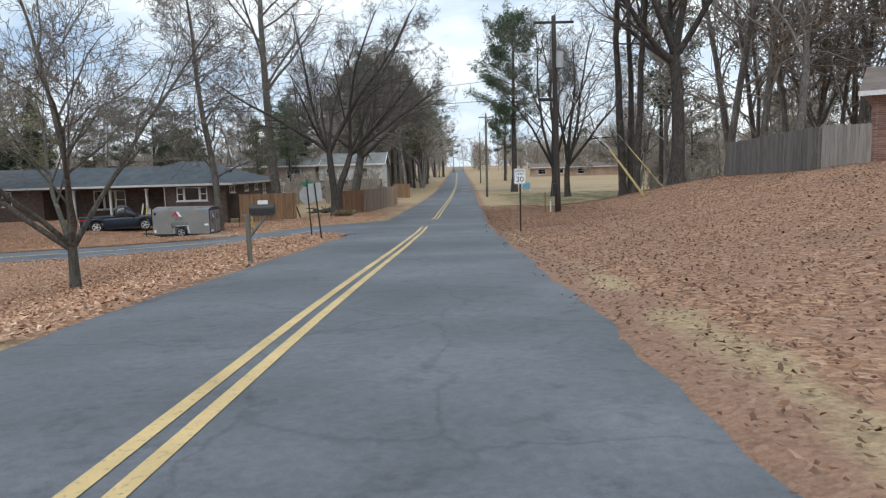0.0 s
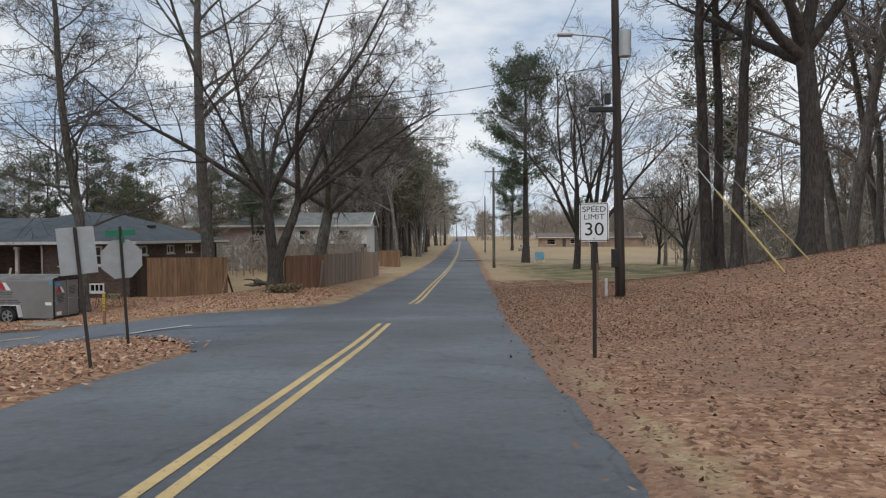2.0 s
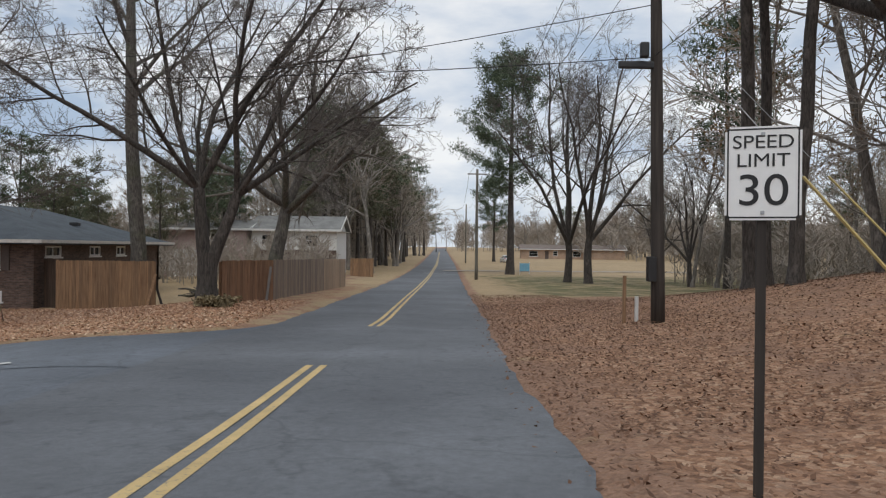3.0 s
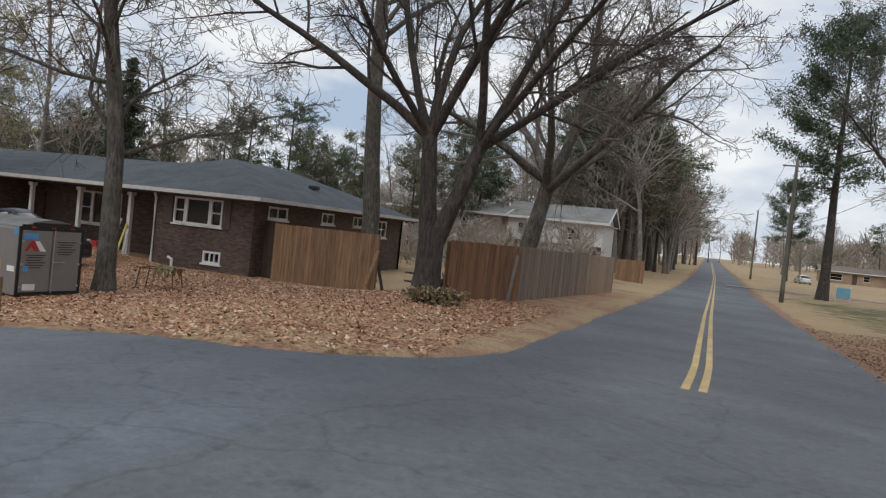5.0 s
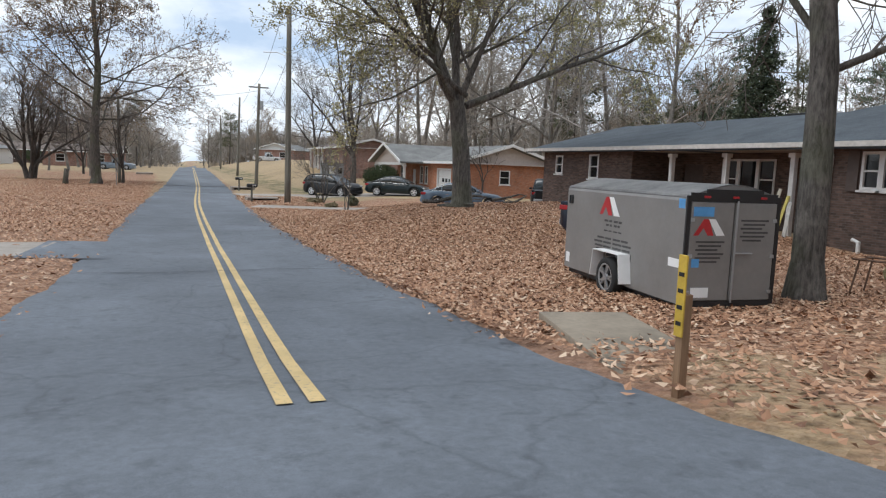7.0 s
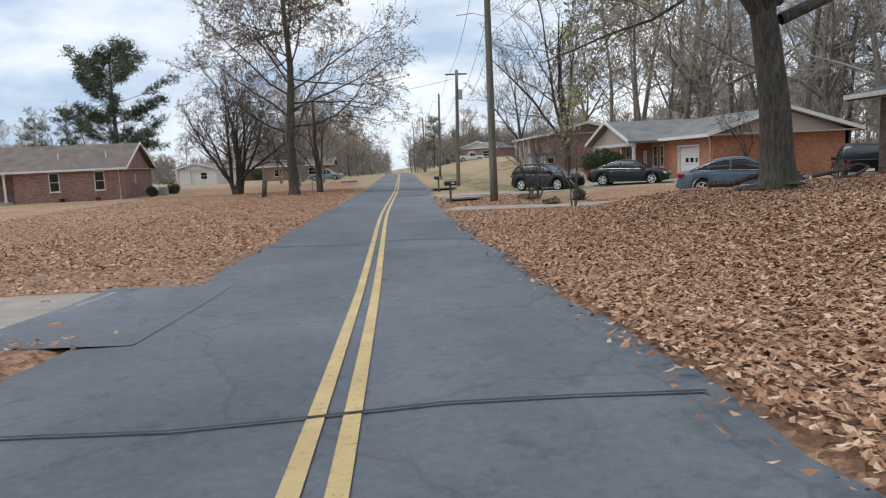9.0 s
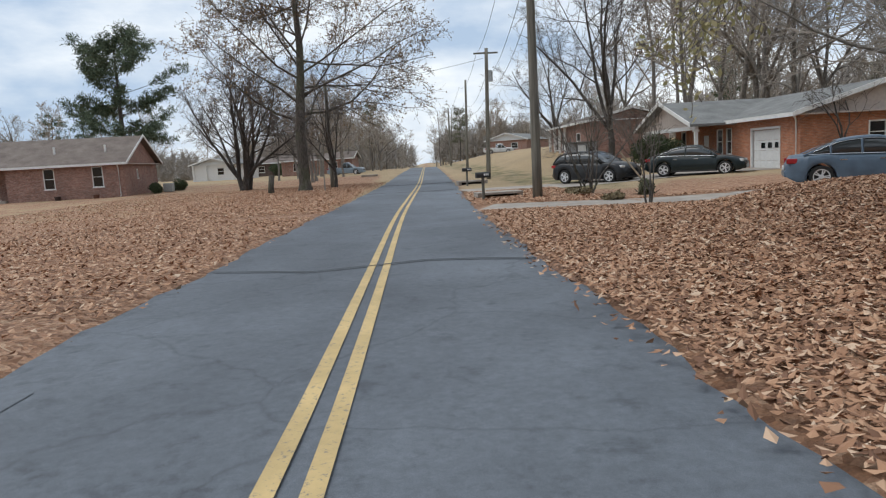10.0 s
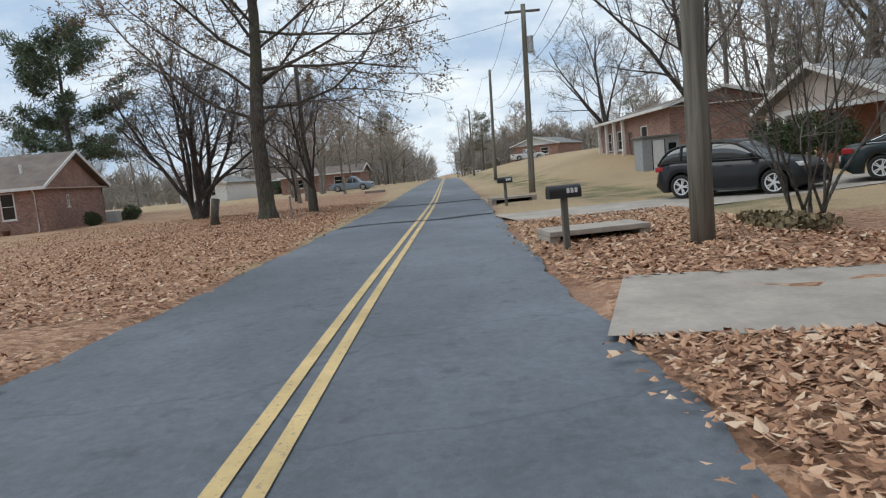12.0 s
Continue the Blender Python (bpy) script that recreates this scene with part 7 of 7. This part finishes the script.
def shrub(name, x, y, sx, sy, h, label, m, n=5000, seed=1, size=0.06):
    """A shrub of stems and many small leaves, with an uneven outline."""
    rng = np.random.RandomState(seed)
    s = thing(name, pose(x, y, on(x, y)), label, "shrub")
    st, lt = Tubes(), Tubes()
    for _ in range(14):
        a = rng.rand() * 6.283
        b, _d = bough(rng, (rng.normal() * sx * 0.2, rng.normal() * sy * 0.2, -0.1), (math.cos(a) * 0.6, math.sin(a) * 0.6, 1), h * 0.9, 4, 0.02, 0.15)
        st.tube(b, np.linspace(0.025, 0.008, 5), 4)
    part_mesh("stems", st.mesh("stems"), M_bark_dark, s)
    blobs = rng.rand(9, 3) * [2, 2, 1] - [1, 1, 0]
    k = rng.randint(0, 9, n)
    d = rng.normal(size=(n, 3))
    d /= np.linalg.norm(d, axis=1)[:, None]
    c = blobs[k] * [sx * 0.55, sy * 0.55, h * 0.55] + d * (0.55 + 0.45 * rng.rand(n, 1)) * [sx * 0.5, sy * 0.5, h * 0.38] + [0, 0, h * 0.28]
    c[:, 2] = np.maximum(c[:, 2], 0.03)
    lt.quads(leaf_quads(rng, c, size, 0.03))
    part_mesh("foliage", lt.mesh("foliage"), m, s)
    return s


shrub("evergreen_shrub", -64.5, 54.3, 2.4, 1.4, 1.9, "dense dark evergreen shrub beside the porch", M_hedge, 9000, 2)
shrub("evergreen_shrub", -72.5, 57.0, 2.0, 1.6, 2.2, "dense dark evergreen shrub", M_hedge, 7000, 3)
shrub("clipped_hedge", -85.6, 15.9, 1.5, 0.7, 0.95, "clipped brown-green hedge against the brick gable", M_hedge, 5000, 4, 0.045)
shrub("clipped_hedge", -90.5, 16.5, 1.5, 0.8, 1.1, "dark clipped hedge by the gable end", M_hedge, 5000, 5, 0.045)
shrub("clipped_hedge", -104.0, 60.0, 1.8, 1.0, 1.2, "dark hedge before the house on the rise", M_hedge, 5000, 6)
shrub("small_evergreen", -46.4, 47.3, 0.34, 0.3, 0.55, "small green shrub beside the driveway", M_cedar, 2500, 7, 0.04)
shrub("weed_clump", -44.9, 45.6, 0.7, 0.4, 0.22, "dry weeds under the crape myrtle", M_dry, 1800, 8)
shrub("weed_clump", -49.6, 45.6, 1.7, 0.45, 0.24, "dry weeds along the drive", M_dry, 2600, 9)
shrub("weed_clump", -6.7, 49.4, 1.0, 0.6, 0.4, "dry weeds at the foot of the tree", M_dry, 1800, 10)
shrub("evergreen_shrub", -140.0, 9.0, 1.6, 1.2, 1.3, "dark hedge before the white cottage", M_hedge, 3000, 12)
shrub("evergreen_shrub", -160.0, 13.0, 4.0, 2.0, 2.2, "dark hedge before the far ranch", M_hedge, 4000, 13, 0.1)
# crape myrtles: several smooth pale stems from one foot
myr_plan = plan(kids=(4, 4, 3, 0), segs=(5, 4, 3, 2), sides=(5, 4, 3, 3), angle=(28, 32, 36, 0), ratio=(0.6, 0.6, 0.6, 0), wood_levels=2, min_r=0.006)
place(deciduous("crape_myrtle", 81, 0.5, 0.06, 2, 3.6, 24, myr_plan, "pale bare crape myrtle with many stems", M_bark_grey, M_twig_light, stems=5, stem_spread=0.5), -49.4, 46.0, 0.82)
place(deciduous("crape_myrtle", 82, 0.6, 0.05, 2, 3.0, 18, myr_plan, "slender bare crape myrtle beside the drive", M_bark_grey, M_twig_light, stems=3, stem_spread=0.22), -42.0, 45.8, 0.72)


place(deciduous("redbud", 87, 1.3, 0.085, 3, 3.4, 34, plan(kids=(5, 4, 4, 0), segs=(6, 4, 3, 2), sides=(6, 4, 3, 3), wander=(0.2, 0.22, 0.24, 0.25), wood_levels=2, min_r=0.007), "crooked small bare tree against the orange brick wall", M_bark_dark, M_twig), -53.2, 58.9)


# ---- small things ----
def yellow_post():
    x, y = -10.77, 40.5
    p = thing("marker_post", pose(x, y, on(x, y)) @ Matrix.Scale(1.2, 4), "wooden stake with a yellow marker plate", "marker post")
    bx("stake", M_fence, p, -0.03, 0.03, -0.03, 0.03, -0.2, 0.62, 0.006)
    bm = bmesh.new()
    box(bm, -0.036, 0.036, -0.044, -0.031, 0.36, 0.86, 0.004)
    pl = part("marker_plate", bm, plain("marker_yellow", (0.58, 0.38, 0.05), 0.6, grain=0.2), p)
    for k in range(4):
        bx("writing_bar", M_ink, pl, -0.022, 0.022, -0.047, -0.044, 0.43 + k * 0.1, 0.455 + k * 0.1)


yellow_post()
sl = bx("culvert_slab", plain("weathered_concrete", (0.30, 0.25, 0.19), 0.95, grain=0.3, scale=1.5), None, -1.5, 1.5, -0.55, 0.55, -0.25, 0.06, 0.02)
sl.matrix_basis = pose(-12.4, 41.35, on(-12.4, 41.35), 0, 0, -14)
tagged(sl, "old concrete culvert slab in the leaves", "slab")


def culvert(x, y, turn):
    c = thing("storm_inlet", pose(x, y, on(x, y), 0, 0, turn), "low concrete storm inlet, its opening backed by a dark shade panel", "storm drain")
    bm = bmesh.new()
    box(bm, -0.95, 0.95, -0.5, 0.5, 0.17, 0.27, 0.015)
    box(bm, -0.95, -0.75, -0.45, 0.45, -0.3, 0.165, 0.01)
    box(bm, 0.75, 0.95, -0.45, 0.45, -0.3, 0.165, 0.01)
    box(bm, -0.74, 0.74, 0.3, 0.45, -0.3, 0.165, 0.01)
    part("inlet", bm, M_concrete, c)
    # added black panel before the back wall, in place of the hollow's own shade
    bx("opening", M_recess_shade, c, -0.74, 0.74, 0.2, 0.29, -0.25, 0.16)
    return c


culvert(-50.6, 42.5, 95)
culvert(-66.3, 42.9, 95)
culvert(-101.5, 34.4, -85)


def work_table():
    """Folding table frame with cloth thrown over it, and a chair beside."""
    x, y = -14.1, 47.7
    t = thing("folding_table", pose(x, y, on(x, y), 0, 0, 15), "rusty folding table frame with a pale cloth thrown over", "table")
    tb = Tubes()
    for px in (-0.55, 0.55):
        for py in (-0.28, 0.28):
            tb.tube([(px, py, -0.05), (px * 0.8, py * 0.9, 0.62)], [0.016, 0.016], 5, True)
    for py in (-0.28, 0.28):
        tb.tube([(-0.55, py, 0.62), (0.55, py, 0.62)], [0.016] * 2, 5, True)
    for px in (-0.45, 0.45):
        tb.tube([(px, -0.28, 0.62), (px, 0.28, 0.62)], [0.014] * 2, 5, True)
    part_mesh("frame", tb.mesh("frame"), plain("rusty_steel", (0.16, 0.10, 0.07), 0.8, 0.3), t)
    rng = np.random.RandomState(4)
    bm = bmesh.new()
    n = 14
    g = [[bm.verts.new(((i / n - 0.5) * 0.5 + 0.2 + 0.03 * math.sin(j), (j / n - 0.5) * 0.75, 0.655 - max(0, abs(j / n - 0.5) - 0.36) * (1.2 + math.sin(i * 1.3)) + rng.normal() * 0.02)) for j in range(n + 1)] for i in range(n + 1)]
    for i in range(n):
        for j in range(n):
            bm.faces.new((g[i][j], g[i + 1][j], g[i + 1][j + 1], g[i][j + 1]))
    bmesh.ops.solidify(bm, geom=bm.faces[:], thickness=0.008)
    part("cloth", bm, plain("pale_cloth", (0.45, 0.40, 0.24), 0.9, grain=0.35), t)


work_table()


def junk_on_porch():
    for i, (dx, dy, h, w, tilt, col, lab) in enumerate(((0.0, 0.0, 1.5, 0.12, 14, (0.55, 0.50, 0.40), "pale board leaning on the porch"), (0.36, 0.05, 1.35, 0.11, 18, (0.62, 0.52, 0.14), "yellow plank leaning on the porch"), (0.7, 0.1, 1.15, 0.14, 10, (0.5, 0.48, 0.44), "short white board leaning on the porch"))):
        b = bx("leaning_board", plain("board_paint", col, 0.7, grain=0.25), None, -w / 2, w / 2, -0.015, 0.015, 0, h, 0.004)
        x, y = -23.3 + dx, 54.9 + dy * 0.5
        b.matrix_basis = pose(x, y, on(x, y), -tilt, 6 - 4 * i, 0)
        tagged(b, lab, "board")
    tb = thing("tool_box", pose(-24.2, 54.95, on(-24.2, 54.95), 0, 0, 10), "red tool box on the ground by the porch", "tool box")
    bx("case", M_red, tb, -0.25, 0.25, -0.15, 0.15, 0, 0.28, 0.02)
    bx("handle", M_black, tb, -0.1, 0.1, -0.02, 0.02, 0.28, 0.33, 0.01)
    bk = thing("plastic_bucket", pose(-25.0, 55.0, on(-25.0, 55.0)), "green plastic bucket by the porch", "bucket")
    t = Tubes()
    t.tube([(0, 0, 0), (0, 0, 0.36)], [0.13, 0.16], 14, True)
    part_mesh("pail", t.mesh("pail"), plain("bucket_green", (0.05, 0.16, 0.06), 0.5), bk)


junk_on_porch()
# loose boards on the fence
for x, y, tilt, lean2, h, mat, lab in ((-11.35, 54.6, -22, 14, 1.7, M_fence, "loose board leaning on the fence end"), (-11.0, 55.6, -8, -16, 1.7, M_pole_dark, "dark post leaning beside the fence"), (-5.75, 53.3, -8, 8, 1.5, M_fence_pale, "pale board leaning on the fence corner")):
    b = bx("leaning_board", mat, None, -0.055, 0.055, -0.015, 0.015, -0.03, h, 0.004)
    b.matrix_basis = pose(x, y, on(x, y), tilt, lean2, 20)
    tagged(b, lab, "board")
# dead limbs in the leaves
rng = np.random.RandomState(12)
for x, y, n, lab in ((-34.8, 50.6, 5, "heap of cut limbs in the leaves"), (-33.2, 47.6, 4, "broken limbs at the foot of the oak"), (-9.3, 57.4, 26, "pile of brush behind the tree")):
    t = Tubes()
    for _ in range(n):
        a = rng.rand() * 3.14
        b, _d = bough(rng, (rng.normal() * 0.4, rng.normal() * 0.4, 0.08 + 0.2 * rng.rand()), (math.cos(a), math.sin(a), 0.1), 1.0 + rng.rand() * 1.4, 4, -0.03, 0.12)
        b[:, 2] = np.clip(b[:, 2], 0.04, 0.7)
        t.tube(b, np.linspace(0.07, 0.03, 5) * (0.5 + rng.rand()), 6, True)
    o = part_mesh("brush_pile", t.mesh("brush_pile"), M_bark_grey)
    o.matrix_basis = pose(x, y, on(x, y))
    tagged(o, lab, "wood pile", kind="stuff")
st = Tubes()
st.tube([(0, 0, -0.2), (-0.05, 0.02, 0.5), (-0.22, 0.1, 1.25)], [0.26, 0.19, 0.2], 10, True)
o = part_mesh("tree_stump", st.mesh("tree_stump"), M_bark, smooth=True)
o.matrix_basis = pose(-69.6, 29.4, on(-69.6, 29.4))
tagged(o, "leaning dead stump beside the oak", "stump")


def yard_sign():
    s = thing("yard_sign", pose(13.1, 102.4, on(13.1, 102.4), 0, 0, 12), "light-blue board sign on white legs", "sign")
    for px in (-0.62, 0.56):
        bx("leg", M_white, s, px, px + 0.07, -0.04, 0.04, -0.1, 1.45, 0.006)
    bx("board", plain("sign_sky_blue", (0.20, 0.45, 0.62), 0.6, grain=0.15), s, -0.6, 0.6, -0.055, -0.041, 0.4, 1.3, 0.004)


yard_sign()
# yellow guy guards from the bank up to the pole
for (gx, gy), f, (hx, hy) in (((10.45, 36.9), 0.62, (6.6, 40.3)), ((10.6, 37.2), 0.62, (6.6, 40.3)), ((12.1, 38.6), 0.62, (7.6, 41.2))):
    t = Tubes()
    a = np.array([gx, gy, on(gx, gy) - 0.05])
    b = np.array([hx, hy, on(6.6, 40.3) + 7.4])
    c = a + (b - a) * f * 0.62
    t.tube([a, c], [0.028, 0.028], 6, True)
    g = thing("guy_wire", Matrix.Identity(4), "steel guy wire with a yellow plastic guard", "guy wire")
    part_mesh("guard", t.mesh("guard"), plain("guard_yellow", (0.52, 0.40, 0.16), 0.6, grain=0.2), g)
    t = Tubes()
    t.tube([c, b], [0.008, 0.008], 4)
    part_mesh("strand", t.mesh("strand"), M_steel, g)
for x, y, h, m in ((5.99, 41.05, 1.25, M_fence), (6.29, 41.0, 0.68, M_white), (-68.6, 33.2, 1.1, M_fence_pale)):
    o = bx("marker_stake", m, None, -0.04, 0.04, -0.04, 0.04, -0.2, h, 0.008)
    o.matrix_basis = pose(x, y, on(x, y))
    tagged(o, "short wooden marker stake in the verge", "stake")
mailbox(-4.63, 17.41, 4, "large dark mailbox with a white plate on a braced post", 1.28, 0.34)


def ac_unit():
    u = thing("air_conditioner", pose(-88.2, 16.2, on(-88.2, 16.2), 0, 0, 4), "grey outdoor air-conditioning unit by the gable", "air conditioner")
    bx("case", M_sign_back, u, -0.45, 0.45, -0.4, 0.4, 0.04, 0.85, 0.03)
    for k in range(7):
        bx("slat", M_steel, u, -0.4, 0.4, 0.4, 0.412, 0.12 + k * 0.1, 0.17 + k * 0.1)


ac_unit()
for i, (dy, tone) in enumerate(((-2.2, (0.12, 0.05, 0.03)), (-5.4, (0.05, 0.03, 0.025)))):
    pt = Tubes()
    pt.tube([(0, 0, 0), (0, 0, 0.35)], [0.18, 0.25], 14, True)
    o = part_mesh("flower_pot", pt.mesh("flower_pot"), plain("pot_clay", tone, 0.8))
    o.matrix_basis = pose(-81.3, 14.7 + dy, on(-81.3, 14.7 + dy))
    tagged(o, "dark plant pot before the brick wall", "flower pot")


def leaning_pole(x, y):
    """A long pale board left leaning in the weeds."""
    t = Tubes()
    t.tube([(0, 0, -0.05), (0.02, -0.6, 0.74), (0, -1.22, 1.56)], [0.035, 0.033, 0.03], 6, True)
    o = part_mesh("leaning_pole", t.mesh("leaning_pole"), plain("pale_board", (0.42, 0.36, 0.27), 0.9, grain=0.2), None)
    o.matrix_basis = pose(x, y, on(x, y))
    tagged(o, "pale weathered pole leaning out of the weeds", "pole")


leaning_pole(-47.4, 47.9)


def storage_shed(x, y):
    """A small grey lap-sided shed with a framed door."""
    z = on(x, y)
    h = thing("storage_shed", pose(x, y, z, 0, 0, 0), "small grey sided shed beside the brick house", "shed")
    m = plain("shed_grey", (0.33, 0.34, 0.35), 0.8, grain=0.15)
    bx("wall", m, h, -1.6, 0, 0, 2.2, -0.4, 2.0, 0.01)
    for k in range(9):
        bx("lap_board", m, h, -0.004, 0.018, 0, 2.2, 0.05 + k * 0.21, 0.235 + k * 0.21, 0.004)
    d = bx("door", M_white, h, 0.018, 0.045, 0.55, 1.35, 0.0, 1.8, 0.006)
    for a in (0.55, 1.29):
        bx("door_frame", M_black, d, 0.045, 0.055, a, a + 0.06, 0.0, 1.82)
    bx("window", M_glass, h, 0.018, 0.04, 1.55, 2.0, 1.0, 1.6, 0.005)
    bx("roof", M_roof_grey, h, -1.75, 0.2, -0.15, 2.35, 2.0, 2.1, 0.01)


storage_shed(-78.0, 52.2)


def rocking_chair(x, y, z, turn):
    """A black slatted rocking chair."""
    c = thing("rocking_chair", pose(x, y, z, 0, 0, turn), "black slatted rocking chair on the porch", "chair")
    bx("seat", M_black, c, -0.26, 0.26, -0.25, 0.25, 0.42, 0.46, 0.01)
    for s in (-0.25, 0.25):
        t = Tubes()
        t.tube([(s, -0.42, 0.06), (s, -0.15, 0.02), (s, 0.2, 0.02), (s, 0.5, 0.08)], [0.018] * 4, 6, True)
        part_mesh("rocker", t.mesh("rocker"), M_black, c)
        for yy, top in ((-0.22, 0.66), (0.24, 1.12)):
            t = Tubes()
            t.tube([(s, yy, 0.03), (s, yy + (0.08 if top > 1 else 0), top)], [0.022, 0.018], 6, True)
            part_mesh("leg", t.mesh("leg"), M_black, c)
        bx("armrest", M_black, c, s - 0.04, s + 0.04, -0.28, 0.28, 0.64, 0.67, 0.008)
    for k in range(6):
        t = Tubes()
        t.tube([(-0.2 + k * 0.08, 0.25, 0.46), (-0.2 + k * 0.08, 0.32, 1.08)], [0.014] * 2, 4, True)
        part_mesh("slat", t.mesh("slat"), M_black, c)
    bx("headrail", M_black, c, -0.27, 0.27, 0.29, 0.34, 1.05, 1.14, 0.01)


rocking_chair(-61.6, 56.4, -2.96, -20)


# ---- fallen leaves ----
def scatter(name, areas, seed, label, material=None):
    """Loose curled leaves on the lawns: far too many to count."""
    rng = np.random.RandomState(seed)
    qs = []
    for x0, x1, y0, y1, n, size in areas:
        x, y = rng.uniform(x0, x1, n), rng.uniform(y0, y1, n)
        keep = (road_inside(x, y) < -0.05 + 0.5 * rng.rand(n) ** 9) & ~((np.abs(x + 25.4) < 1.7) & (y < 36)) & ~((x < -40) & (x > -46.2) & (np.abs(x + 44.4 - 0.27 * (y - 41.5)) < 1.45))
        x, y = x[keep], y[keep]
        k = len(x)
        z = land(x, y) + 0.035 + 0.02 * rng.rand(k)
        a = rng.rand(k) * 6.283
        tilt = rng.normal(size=(k, 2)) * 0.3
        s = size * (0.6 + 0.8 * rng.rand(k))
        ux = np.stack([np.cos(a), np.sin(a), tilt[:, 0]], 1)
        uy = np.stack([-np.sin(a), np.cos(a), tilt[:, 1]], 1)
        c = np.stack([x, y, z + 0.02], 1)
        w = (0.45 + 0.25 * rng.rand(k))[:, None]
        curl = np.array([0, 0, 1.0]) * (s * 0.3)[:, None]
        s1 = s[:, None]
        qs.append(np.stack([c - ux * s1 + curl, c - uy * s1 * w, c + ux * s1 + curl * 0.6, c + uy * s1 * w], 1))
    t = Tubes()
    t.quads(np.concatenate(qs))
    o = part_mesh(name, t.mesh(name), material or M_leaf)
    return tagged(o, label, "fallen leaves", kind="stuff")


M_leaf = leaf_material("fallen_leaf", [(0.0, (0.15, 0.072, 0.042)), (0.3, (0.31, 0.160, 0.090)), (0.6, (0.43, 0.235, 0.135)), (0.85, (0.53, 0.33, 0.21)), (1.0, (0.66, 0.50, 0.36))])
# reddish pine straw, its colours also lowered for the shade under the bank's trees
M_straw_shaded = leaf_material("pine_straw_shaded", [(0.0, (0.07, 0.033, 0.018)), (0.4, (0.135, 0.066, 0.036)), (0.8, (0.215, 0.112, 0.064)), (1.0, (0.34, 0.22, 0.145))])
scatter("fallen_leaves", [(-45, -14, 39.5, 55, 118000, 0.044), (-14, -4, 39.5, 53, 17000, 0.042), (-45, -13, 39.5, 48, 70000, 0.040)], 1, "thick brown oak leaves over the corner lawn")
scatter("fallen_leaves", [(1, 16, 4, 52, 60000, 0.030), (1.5, 8, 30, 60, 15000, 0.030)], 2, "dull brown leaves and pine straw over the bank, darkened for tree shade", M_straw_shaded)
scatter("fallen_leaves", [(-80, -8, 18, 37, 60000, 0.046), (-80, -30, 28, 36, 30000, 0.046)], 3, "brown leaves over the lawn across the road")
scatter("fallen_leaves", [(-14, -3.5, 5, 33, 26000, 0.045), (-56, -44, 41, 46, 9000, 0.05)], 4, "brown leaves over the near corner")


# repeats that one could count
for kind_name, group in (("mailbox", "mailboxes along the verge"), ("utility_pole", "utility poles along the roads"), ("bank_tree", "straight trunks on the bank"), ("crape_myrtle", "crape myrtles by the drive"), ("lawn_tree", "bare trees on the lawns")):
    for ob in list(scene.objects):
        if ob.parent is None and ob.name.split(".")[0] == kind_name:
            tagged(ob, group=group)
